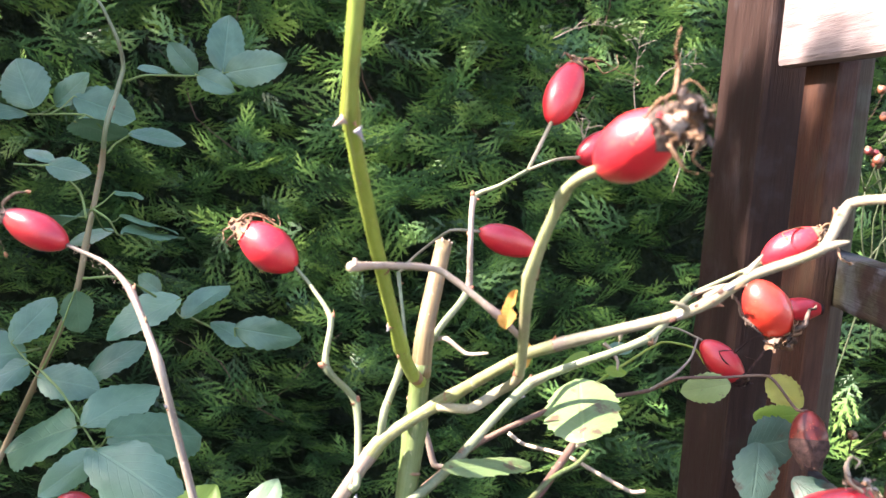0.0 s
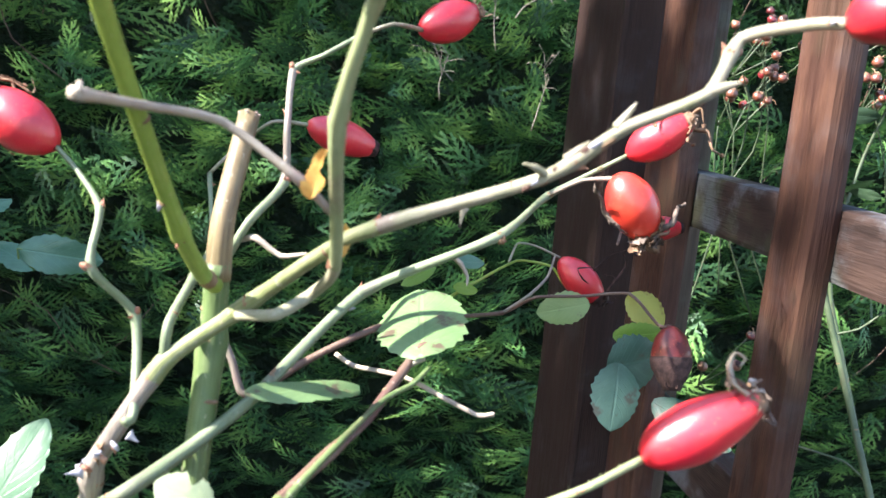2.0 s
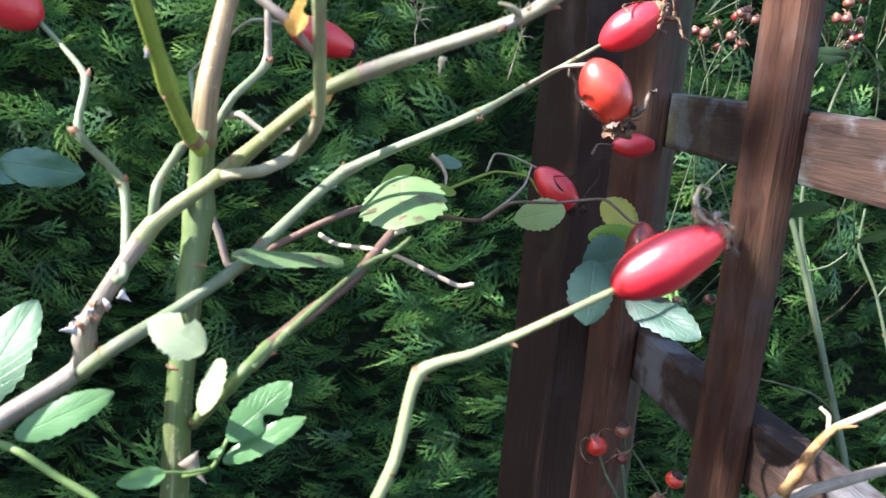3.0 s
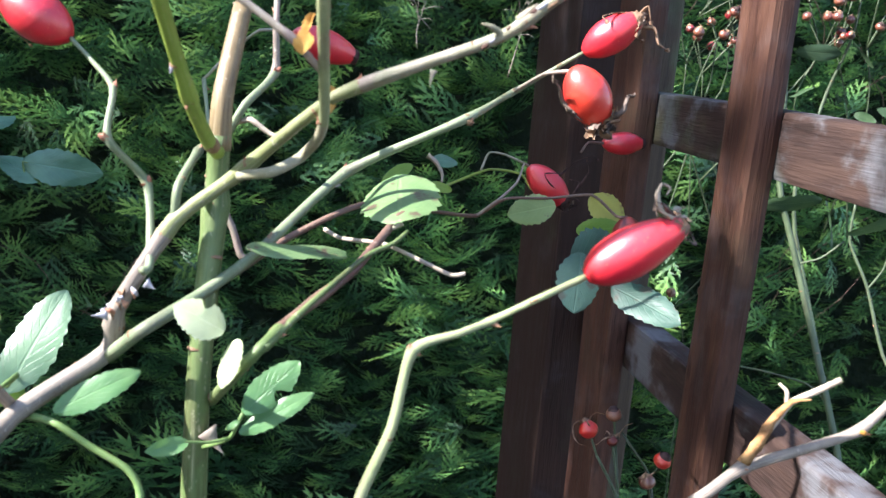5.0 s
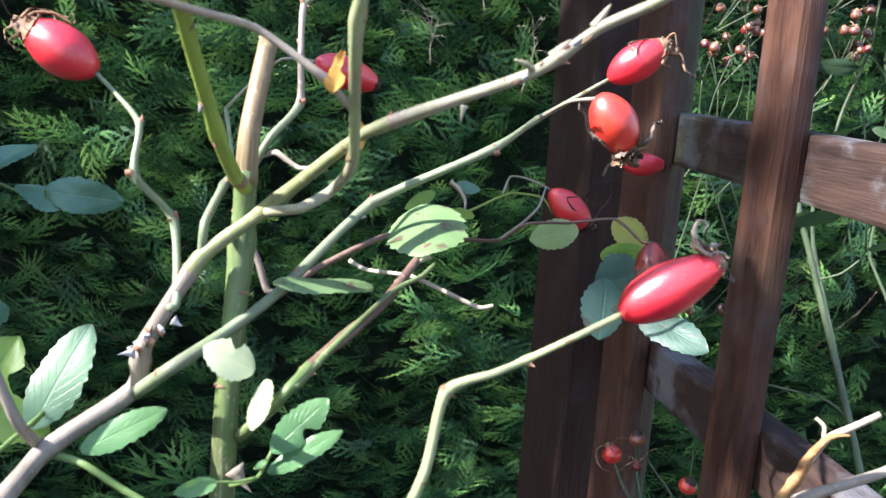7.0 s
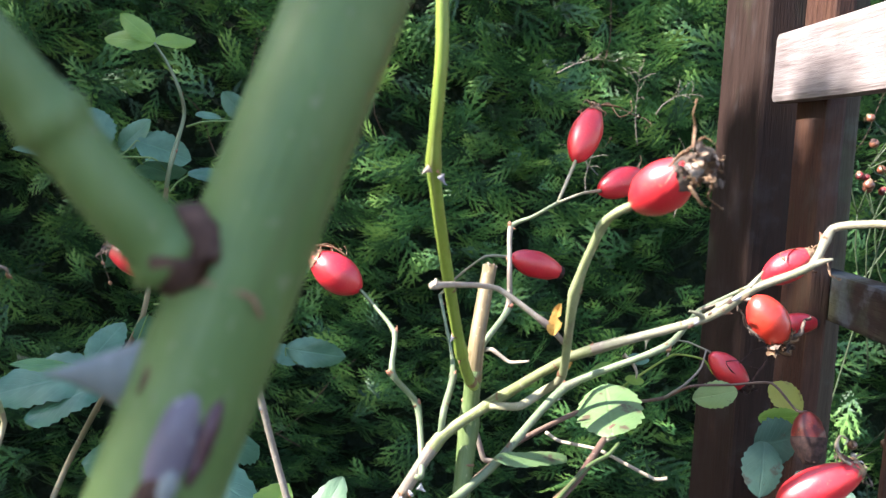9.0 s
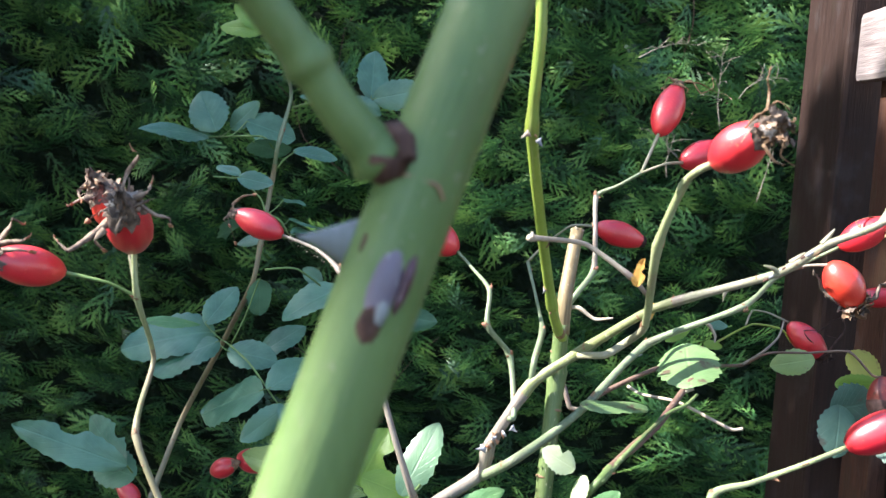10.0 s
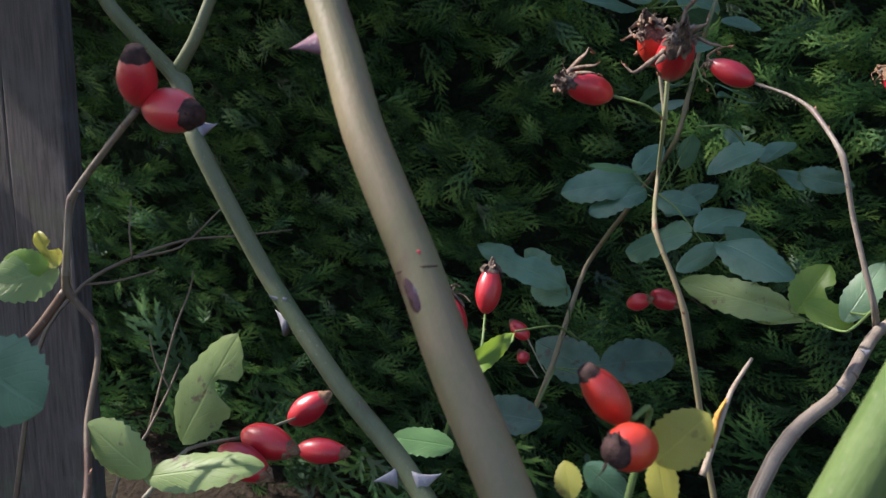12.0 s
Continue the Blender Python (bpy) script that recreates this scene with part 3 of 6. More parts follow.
def tatters(hip, centre, axis, size, count, mats):
    """Crumpled papery rags round a withered crown. size: the radius of the bunch in metres."""
    c = Vector(centre)
    d, s, w = frame_of(axis)
    for k in range(count):
        th, out = k * 2.4 + random.uniform(-0.5, 0.5), random.uniform(0.25, 1.0)
        o = s * math.cos(th) + w * math.sin(th)
        p = c + (o * out + d * random.uniform(-0.5, 0.8)) * size * 0.6
        u = (o + d * random.uniform(-0.9, 0.9) + s * random.uniform(-0.5, 0.5)).normalized()
        v = u.cross(d + o * 0.3 + w * random.uniform(-1, 1)).normalized()
        n = u.cross(v)
        h, n_side = size * random.uniform(0.22, 0.46), 6
        verts, faces = [], []
        for i in range(n_side):
            for j in range(n_side):
                a, b = i / (n_side - 1) - 0.5, j / (n_side - 1) - 0.5
                q = (a * 3.2 + k, b * 3.2, size * 900 + k * 1.3)
                rag = 1 + 0.7 * noise.noise((a * 4, b * 4, k * 2.1))
                verts.append(p + (u * a * 1.5 + v * b) * (h * rag) + n * (h * 0.65 * noise.noise(q) + h * 0.9 * (a * a + b * b)) + side_jit(Vector(q) * 0.7) * (h * 0.25))
        for i in range(n_side - 1):
            for j in range(n_side - 1):
                faces.append((i * n_side + j, (i + 1) * n_side + j, (i + 1) * n_side + j + 1, i * n_side + j + 1))
        child("withered_rag", mesh_from("withered_rag", verts, faces, mats[k % len(mats)]), hip)


def withered(hip, lines, width, mat):
    """Long dry sepals on a hip's crown, each following its own curl, with a small crumpled end."""
    for line in lines:
        child("sepal", ribbon(line, width * random.uniform(0.8, 1.2), mat, "sepal", random.uniform(-2.5, 2.5)), hip)
        end, before = Vector(line[-1]), Vector(line[-2])
        way = (end - before).normalized()
        child("sepal_tip", ribbon([tuple(end - way * width * 0.3), tuple(end + way * width * 0.5), tuple(end + (way + Vector((0, 0, 0.5))) * width * 0.8)], width * 0.9, BUD_RED if mat is SEPAL_GREY else mat, "sepal_tip", 1.5), hip)


def board(name, x0, x1, y0, y1, z0, z1, mat, parent=None, label="", bev=0.002, category="", group="", wobble=0.0012):
    """A sawn board with eased edges and a slightly uneven run."""
    bm = bmesh.new()
    bmesh.ops.create_cube(bm, size=1)
    sz = (x1 - x0, y1 - y0, z1 - z0)
    long = sz.index(max(sz))
    for v in bm.verts:
        v.co = Vector(((x0 + x1) / 2 + v.co.x * sz[0], (y0 + y1) / 2 + v.co.y * sz[1], (z0 + z1) / 2 + v.co.z * sz[2]))
    bmesh.ops.bevel(bm, geom=list(bm.edges), offset=bev, segments=2, affect="EDGES", profile=0.6)
    ed = [e for e in bm.edges if abs((e.verts[0].co - e.verts[1].co)[long]) > 0.5 * sz[long]]
    bmesh.ops.subdivide_edges(bm, edges=ed, cuts=24, use_grid_fill=True)
    for v in bm.verts:
        q = v.co[long]
        for ax in range(3):
            if ax != long:
                v.co[ax] += wobble * noise.noise((q * 6 + 7 * ax, x0 * 31, y0 * 17 + z0 * 5))
    me = bpy.data.meshes.new(name)
    bm.to_mesh(me)
    bm.free()
    me.materials.append(mat)
    me.polygons.foreach_set("use_smooth", [False] * len(me.polygons))
    ob = new(name, me)
    ob.parent = parent
    return tagged(ob, label, category, group)


# ---- ground ----
def ground_sheet():
    m, nt, b = material("garden soil", 0.95, Specular_IOR_Level=0.2)
    v = coords(nt, (1, 1, 1))
    nt.links.new(ramp(nt, noise_tex(nt, v, 9, 8, 0.7), [(0.3, (0.014, 0.010, 0.007)), (0.55, (0.032, 0.024, 0.016)), (0.75, (0.028, 0.042, 0.016))]), b.inputs["Base Color"])
    bump(nt, b, noise_tex(nt, v, 60, 6), 0.8, 0.02)
    n = 60
    verts, faces = [], []
    for i in range(n + 1):
        for j in range(n + 1):
            x, y = (i / n * 2 - 1), (j / n * 2 - 1)
            x, y = 300 * x * abs(x) ** 2, 300 * y * abs(y) ** 2
            z = 0.03 * noise.noise((x * 2.1, y * 2.1, 0)) if abs(x) < 8 and abs(y) < 8 else 0
            verts.append((x, y, z))
    for i in range(n):
        for j in range(n):
            faces.append((i * (n + 1) + j, (i + 1) * (n + 1) + j, (i + 1) * (n + 1) + j + 1, i * (n + 1) + j + 1))
    tagged(new("ground", mesh_from("ground", verts, faces, m)), "dark bare garden soil under the roses", "ground", kind="structure")


ground_sheet()


# ---- conifer hedge ----
HEDGE_Y = 1.42


def hedge():
    m, nt, b = material("cypress foliage", 0.45, Specular_IOR_Level=0.5)
    # paler young tips, with the fronds' highlights and dark bases painted in too
    tip_tone = nt.nodes.new("ShaderNodeAttribute")
    tip_tone.attribute_name = "tip_tone"
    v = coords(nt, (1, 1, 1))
    tone = maths(nt, "ADD", tip_tone.outputs["Fac"], maths(nt, "MULTIPLY", noise_tex(nt, v, 14, 3), 0.35))
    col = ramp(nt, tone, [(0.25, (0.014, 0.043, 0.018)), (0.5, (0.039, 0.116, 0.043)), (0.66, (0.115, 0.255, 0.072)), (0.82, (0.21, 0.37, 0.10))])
    old = threshold(nt, noise_tex(nt, v, 11, 4, 0.65), 0.66, 0.74)
    col = mixed(nt, maths(nt, "MULTIPLY", old, 0.4), col, (0.06, 0.045, 0.025))
    nt.links.new(col, b.inputs["Base Color"])
    tr = nt.nodes.new("ShaderNodeBsdfTranslucent")
    nt.links.new(col, tr.inputs["Color"])
    mx = nt.nodes.new("ShaderNodeMixShader")
    mx.inputs[0].default_value = 0.3
    nt.links.new(b.outputs[0], mx.inputs[1])
    nt.links.new(tr.outputs[0], mx.inputs[2])
    nt.links.new(mx.outputs[0], nt.nodes["Material Output"].inputs["Surface"])
    rng = np.random.default_rng(4)

    def scale_leaf(p, d, ln, wd, V, lift=0.0):
        """A pointed finger of scale leaves, broad where it leaves its branchlet."""
        n = np.array((-d[1], d[0], 0.0))
        V += [p - n * wd * 0.5, p + n * wd * 0.5, p + d * ln + (0, 0, lift)]

    def frond():
        """A flat spray in its own plane: a bent axis with alternate branchlets, each a narrow comb of forward-pointing fingers."""
        V = []
        ln, steps = 0.110, 9
        bend = rng.uniform(-0.5, 0.5)
        p, a = np.zeros(3), 0.0
        for k in range(steps):
            d = np.array((math.cos(a), math.sin(a), 0.0))
            scale_leaf(p, d, ln / steps * 2.4, 0.0040, V)
            f = k / steps
            sd = 1 if k % 2 else -1
            bl = (0.052 * (1 - f) ** 0.8 * min(1.0, 0.55 + 1.8 * f) + 0.012) * rng.uniform(0.75, 1.15)
            ba = a + sd * rng.uniform(0.62, 0.85)
            q = p.copy()
            nodes = max(3, round(bl / 0.0052))
            for h in range(nodes):
                e = np.array((math.cos(ba), math.sin(ba), 0.0))
                scale_leaf(q, e, bl / nodes * 2.3, 0.0042, V, rng.uniform(-0.001, 0.001))
                fa = ba + (1 if (h + k) % 2 else -1) * rng.uniform(0.5, 0.75)
                scale_leaf(q, np.array((math.cos(fa), math.sin(fa), 0.0)), 0.0135 * (1.1 - 0.6 * h / nodes) * rng.uniform(0.7, 1.2), 0.0046, V, rng.uniform(-0.003, 0.003))
                q = q + e * bl / nodes
                ba -= sd * 0.05
            p = p + d * ln / steps
            a += bend / steps + rng.uniform(-0.10, 0.10)
        V = np.array(V)
        V[:, 2] -= 2.8 * (V[:, 0] ** 2) + 4.0 * V[:, 1] ** 2
        return V

    kinds = [frond() for _ in range(10)]
    verts, tip_tones = [], []

    def lay(x, z, depth, grow, tilt):
        sc = rng.uniform(0.5, 0.95) * grow
        th = rng.normal(-0.5, 0.65) if rng.random() < 0.5 else math.pi + rng.normal(0.5, 0.65)
        c, s = math.cos(th), math.sin(th)
        K = kinds[rng.integers(len(kinds))]
        P = K * sc
        P = np.stack((P[:, 0] * c - P[:, 1] * s, -P[:, 2], P[:, 0] * s + P[:, 1] * c), 1)
        ti = rng.normal(tilt, 0.38)
        ct, st = math.cos(ti), math.sin(ti)
        P = np.stack((P[:, 0], P[:, 1] * ct - P[:, 2] * st, P[:, 1] * st + P[:, 2] * ct), 1)
        ya = rng.normal(0, 0.42)
        cy, sy = math.cos(ya), math.sin(ya)
        P = np.stack((P[:, 0] * cy - P[:, 1] * sy, P[:, 0] * sy + P[:, 1] * cy, P[:, 2]), 1)
        verts.append(P + (x, depth, z))
        # brighter outward: young growth plus painted highlight contrast
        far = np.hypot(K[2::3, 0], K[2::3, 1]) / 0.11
        tip_tones.append(0.5 * far + rng.uniform(-0.08, 0.22) + rng.normal(0, 0.04, len(far)))

    count = 0
    while count < 13500:
        x, z = rng.uniform(-3.0, 2.3), rng.uniform(0.05, 1.75)
        lump = noise.noise((x * 3.4, z * 3.4, 2.0)) * 0.07 + noise.noise((x * 9, z * 9, 5.0)) * 0.035
        hole = noise.noise((x * 7, z * 8, 9.0))
        layer = rng.random()
        if hole > 0.25 and layer > 0.12:
            continue
        lay(x, z, HEDGE_Y - lump + (0.05 + 0.16 * layer if layer > 0.4 else -0.05 * rng.random()), 1.0, 0.55)
        count += 1
    for _ in range(900):
        lay(rng.uniform(-6, 5), rng.choice((rng.uniform(1.75, 2.35), rng.uniform(0.0, 0.35))), HEDGE_Y + rng.uniform(-0.05, 0.1), 2.6, 0.2)
    V = np.concatenate(verts)
    me = bpy.data.meshes.new("hedge_foliage")
    corners = len(V)
    me.vertices.add(len(V))
    me.vertices.foreach_set("co", V.ravel())
    me.loops.add(len(V))
    me.loops.foreach_set("vertex_index", np.arange(len(V), dtype=np.int32))
    me.polygons.add(corners // 3)
    me.polygons.foreach_set("loop_start", np.arange(0, corners, 3, dtype=np.int32))
    me.attributes.new("tip_tone", "FLOAT", "FACE").data.foreach_set("value", np.concatenate(tip_tones).astype(np.float32))
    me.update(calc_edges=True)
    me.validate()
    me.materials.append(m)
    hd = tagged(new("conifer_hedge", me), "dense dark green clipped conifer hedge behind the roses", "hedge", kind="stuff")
    # a dark sheet whose colour stands for the shade inside the hedge
    mi, nti, bi = material("hedge depth shade", 0.95, Specular_IOR_Level=0.1)
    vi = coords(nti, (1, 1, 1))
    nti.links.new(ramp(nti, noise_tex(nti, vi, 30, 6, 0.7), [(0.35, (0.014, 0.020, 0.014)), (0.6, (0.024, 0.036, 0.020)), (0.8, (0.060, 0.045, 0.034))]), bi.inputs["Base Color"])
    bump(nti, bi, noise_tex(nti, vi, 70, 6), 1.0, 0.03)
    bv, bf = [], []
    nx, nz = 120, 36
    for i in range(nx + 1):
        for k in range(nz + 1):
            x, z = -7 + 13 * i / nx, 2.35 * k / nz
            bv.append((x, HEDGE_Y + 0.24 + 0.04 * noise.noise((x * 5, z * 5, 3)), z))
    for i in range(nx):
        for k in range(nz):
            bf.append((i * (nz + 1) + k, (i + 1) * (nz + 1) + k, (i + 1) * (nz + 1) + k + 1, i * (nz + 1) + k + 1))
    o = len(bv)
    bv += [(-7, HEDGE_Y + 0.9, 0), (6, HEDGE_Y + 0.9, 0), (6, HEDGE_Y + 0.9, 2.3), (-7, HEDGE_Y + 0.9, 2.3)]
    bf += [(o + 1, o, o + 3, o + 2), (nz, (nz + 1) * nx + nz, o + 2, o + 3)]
    child("hedge_shade_sheet", mesh_from("hedge_shade_sheet", bv, bf, mi), hd, "dark sheet coloured as the shade inside the hedge")
    # withered sprays that have lost their green
    for root, way, n in (((0.165, 1.33, 1.325), (0.10, 0.0, 0.02), 9), ((0.300, 1.335, 1.215), (-0.004, 0.0, 0.13), 10), ((0.330, 1.335, 1.265), (0.06, 0.0, 0.035), 7), ((0.222, 1.335, 1.135), (0.012, 0.0, 0.07), 7), ((0.245, 1.335, 1.165), (-0.05, 0.0, 0.04), 5), ((0.375, 1.335, 1.10), (0.01, 0.0, 0.12), 8)):
        a, d = Vector(root), Vector(way)
        sag = [a + d * (k / 4) + Vector((rng.normal(0, 0.003), -0.004 * k, 0.012 * math.sin(k * 0.8))) for k in range(5)]
        dead = shoot(hd, [(*p, 1.1 - 0.2 * k) for k, p in enumerate(sag)], MAUVE_STEM, "withered_spray", (), "grey-brown dead spray", 5, 3)
        for k in range(n):
            p = sag[1 + k % 3].lerp(sag[2 + k % 3], rng.random())
            e = p + Vector((rng.uniform(-0.03, 0.03), -0.006, rng.uniform(-0.012, 0.035)))
            shoot(dead, [(*p, 0.7), (*(p.lerp(e, 0.5) + Vector((0.003, 0, 0.003))), 0.6), (*e, 0.35)], MAUVE_STEM, "twiglet", (), "", 4, 2)
    # bare brown stems showing between the sprays
    for _ in range(46):
        x, z = rng.uniform(-2.3, 1.6), rng.uniform(0.55, 1.5)
        y = HEDGE_Y + rng.uniform(-0.02, 0.06)
        pts = [(x, y + 0.05, z, 1.6)]
        dx = rng.uniform(-0.06, 0.06)
        for k in range(1, 4):
            pts.append((x + dx * k + rng.normal(0, 0.01), y - 0.015 * k, z + 0.06 * k + rng.normal(0, 0.012), 1.6 - 0.4 * k))
        shoot(hd, pts, BROWN_STEM, "bare_twig", (), "", 5, 3)


hedge()


# ---- an unseen tree, added beyond the view to shade the left side ----
def shade_tree():
    rng = np.random.default_rng(11)
    tree = tagged(new("offview_shade_tree"), "unseen leafy tree added to shade the rose bed", "tree")
    tree.location = (-2.3, -0.3, 0)
    inv = Matrix.Translation((2.3, 0.3, 0))
    tr = shoot(tree, [(-2.3, -0.3, -0.02, 75), (-2.28, -0.28, 0.6, 62), (-2.32, -0.25, 1.3, 55), (-2.25, -0.2, 2.0, 40), (-2.3, -0.15, 2.8, 18)], BROWN_STEM, "trunk", sides=14)
    tr.matrix_parent_inverse = inv
    for k in range(9):
        a, z = k * 2.4, 1.3 + 0.14 * k
        p = (-2.28, -0.25, z)
        q = (p[0] + 0.65 * math.cos(a), p[1] + 0.95 * math.sin(a), z + 0.45)
        mid = ((p[0] + q[0]) / 2, (p[1] + q[1]) / 2, z + 0.16)
        shoot(tree, [(*p, 26 - 1.5 * k), (*mid, 17 - k), (*q, 7)], BROWN_STEM, "limb", sides=8).matrix_parent_inverse = inv
    V, F, uv = [], [], []
    n = 0
    while n < 17000:
        # a point over the rose bed and a leaf on the sun's way to it
        py, pz, k = rng.uniform(-1.3, 2.0), rng.uniform(-0.6, 1.75), rng.uniform(1.8, 4.1)
        x, y, z = Vector((-0.1, py, pz)) + SUN_DIR * k
        if not 1.35 < z < 3.8 or not -1.6 < y < 1.5:
            continue
        a = 0.02 + 0.98 * py
        b = -0.0645 + 0.13 * py + 0.754 * pz
        # crown outline and gaps are shaped to place the sun patches
        ragged = 0.04 * noise.noise((a * 9, x * 2, 1)) + 0.03 * noise.noise((a * 25, x * 5, 4))
        edge = min(1, max(0, (a - 0.352 + ragged * 0.4) / 0.03))
        far = min(1, max(0, (a - 0.42) / 0.05))
        top = (0.60 + 0.45 * edge + 0.11 * far if a < 0.85 else 0.66) + ragged
        if a < 0.135:
            top = 1.02
            if a < 0.095 and 0.70 < b < 0.85:
                continue
        if math.hypot(a - 0.15, b - 0.54) < 0.105:
            continue
        if b > top or noise.noise((a * 5.5, b * 5.5, 8)) > 0.36:
            continue
        c = Vector((x, y, z))
        d = Vector(rng.normal(size=3)).normalized()
        s = d.cross(Vector(rng.normal(size=3))).normalized()
        L = rng.uniform(0.03, 0.055)
        i = len(V)
        V += [c - d * L, c + s * L * 0.5, c + d * L, c - s * L * 0.5]
        uv += [(0, 0.5), (0.5, 1), (1, 0.5), (0.5, 0)]
        F.append((i, i + 1, i + 2, i + 3))
        n += 1
    cr = child("crown", mesh_from("crown", V, F, LEAF_GREEN, uv), tree)
    cr.matrix_parent_inverse = inv


shade_tree()


# ---- wooden trellis ----
def trellis():
    tr = tagged(new("garden_trellis"), "brown stained wooden garden trellis with rails and slats", "trellis")
    tr.location = (0.265, 0.5, 0)
    inv = Matrix.Translation((-0.265, -0.5, 0))

    def add(*a, **k):
        ob = board(*a, parent=tr, **k)
        ob.matrix_parent_inverse = inv
        return ob
    add("corner_post", 0.230, 0.290, 0.627, 0.727, 0.0, 2.1, WOOD_P, bev=0.004)
    add("end_stile", 0.296, 0.332, 0.672, 0.715, 0.0, 2.1, WOOD_ALGA, bev=0.003)
    add("slat", 0.250, 0.2648, 0.557, 0.607, 0.0, 2.0, WOOD_V, bev=0.0025)
    add("slat", 0.250, 0.2648, 0.411, 0.445, 0.0, 2.0, WOOD_V, bev=0.0045)
    add("slat", 0.250, 0.2648, 0.235, 0.280, 0.0, 2.0, WOOD_V, bev=0.0045)
    add("rail", 0.265, 0.285, -0.75, 0.626, 1.0845, 1.1195, WOOD_R, bev=0.003)
    add("rail", 0.265, 0.285, -0.75, 0.626, 0.924, 0.960, WOOD_R, bev=0.003)
    add("rail", 0.265, 0.285, -0.75, 0.626, 0.70, 0.735, WOOD_R, bev=0.003)
    add("top_rail", 0.2345, 0.2496, -0.75, 0.620, 1.242, 1.295, WOOD_TOP, bev=0.005, label="sun-bleached top rail with a chamfered end")


trellis()


def left_post():
    fp = board("fence_post", -0.834, -0.756, 0.40, 0.42, 0.0, 2.0, WOOD_GREY, label="weathered grey wooden fence boards beside the hedge", category="fence", bev=0.003)
    board("fence_board", -0.985, -0.840, 0.406, 0.426, 0.0, 2.0, WOOD_GREY, fp, bev=0.003)
    board("fence_board", -1.14, -0.991, 0.403, 0.423, 0.0, 1.98, WOOD_GREY, fp, bev=0.003)



left_post()


# ---- the middle rose: canes ----
gs = cane([(*(-0.024, 0.213, 1.269), 2.0), (*(-0.022, 0.214, 1.226), 2.3), (*(-0.0232, 0.221, 1.192), 2.3), (*(-0.0172, 0.2476, 1.1559), 2.35), (*(-0.0096, 0.2769, 1.1192), 2.5), (*(-0.0055, 0.292, 1.1055), 2.7), (*(-0.0030, 0.299, 1.1010), 2.7)], LIME_STEM,
          "upright lime green young rose cane in sunlight", (0.33, 0.66), per=10)
thorn(gs, (-0.024, 0.217, 1.191), (-0.027, 0.217, 1.189), 0.0022, PALE_TWIG)
thorn(gs, (-0.021, 0.217, 1.189), (-0.019, 0.217, 1.186), 0.002)
shoot(gs, [(*(-0.0053, 0.2925, 1.1052), 2.7), (*(-0.0047, 0.294, 1.1041), 2.95), (*(-0.0040, 0.2955, 1.1030), 2.6)], NODE_SCAR, "collar", (), "brown ring where the shoot leaves the stem", 14, 4)
vt = cane([(*(-0.003, 0.306, 1.106), 4.2), (*(-0.004, 0.306, 1.083), 4.4), (*(-0.008, 0.292, 1.027), 4.6),
           (*(-0.010, 0.294, 0.947), 5.2), (*(-0.014, 0.300, 0.557), 7.5), (*(-0.016, 0.303, -0.013), 9.0)], MID_GREEN,
          "thick green upright rose stem with a pruned dying top", (0.2,))
shoot(vt, [(*(-0.003, 0.306, 1.101), 4.3), (*(-0.002, 0.308, 1.119), 4.0), (*(0.003, 0.325, 1.147), 3.6)], STUB_TAN, "pruned_stub", (), "tan dying stub cut off at the top", 14)
for k in range(7):
    th = k * 0.9
    o = Vector((0.003, 0.325, 1.147)) + Vector((0.0024 * math.cos(th), 0.0024 * math.sin(th), -0.0005))
    shoot(vt, [(*o, 0.7), (*(o + Vector((0.0008 * math.cos(th), 0.0008 * math.sin(th), 0.0008 + 0.0006 * (k % 3)))), 0.5)], PALE_TWIG, "splinter", (), "", 5, 2)
thorn(vt, (-0.005, 0.288, 1.011), (0.001, 0.286, 1.003), 0.006, MAUVE_STEM)
c3 = cane([(*(-0.199, -0.021, -0.014), 9.0), (*(-0.129, 0.139, 0.706), 5.5), (*(-0.1070, 0.1750, 0.9720), 3.9), (*(-0.0780, 0.2320, 1.0040), 3.6), (*(-0.063, 0.286, 1.018), 3.6), (*(-0.0371, 0.2984, 1.0343), 3.6), (*(-0.033, 0.294, 1.051), 3.2), (*(-0.016, 0.297, 1.079), 2.7), (*(0.003, 0.293, 1.095), 2.4), (*(0.031, 0.266, 1.123), 2.0),
           (*(0.072, 0.248, 1.1420), 1.8), (*(0.0875, 0.243, 1.1545), 1.7), (*(0.1030, 0.237, 1.1635), 1.6), (*(0.111, 0.241, 1.176), 1.6), (*(0.119, 0.228, 1.179), 1.5), (*(0.122, 0.220, 1.179), 1.4)],
          [(0.0, MAUVE_STEM), (0.46, OLIVE_STEM), (0.62, GREY_STEM)], "long pale olive rose cane arching over to the side", (0.38, 0.46, 0.54, 0.615, 0.69, 0.845))
thorn(c3, (-0.035, 0.289, 1.050), (-0.040, 0.288, 1.050), 0.003)
for k in range(11):
    th, up = k * 2.4, -0.004 + 0.0011 * k
    o = Vector((math.cos(th), math.sin(th) * 0.6, 0.35)).normalized()
    q = Vector((-0.033, 0.290, 1.052)) + Vector((0.7, 0.1, 0.7)) * up
    thorn(c3, tuple(q + o * 0.0019), tuple(q + o * (0.0028 + 0.0005 * (k % 3))), 0.0026, (NODE_SCAR, THORN, BUD_RED)[k % 3])
thorn(c3, (-0.024, 0.292, 1.060), (-0.021, 0.291, 1.058), 0.003)
thorn(c3, (0.058, 0.264, 1.132), (0.057, 0.263, 1.127), 0.0017, GREY_STEM)
shoot(c3, [(*(0.0730, 0.2475, 1.1425), 1.3), (*(0.0695, 0.2465, 1.1445), 0.9), (*(0.0665, 0.2462, 1.1452), 0.3)], GREY_STEM, "spur")
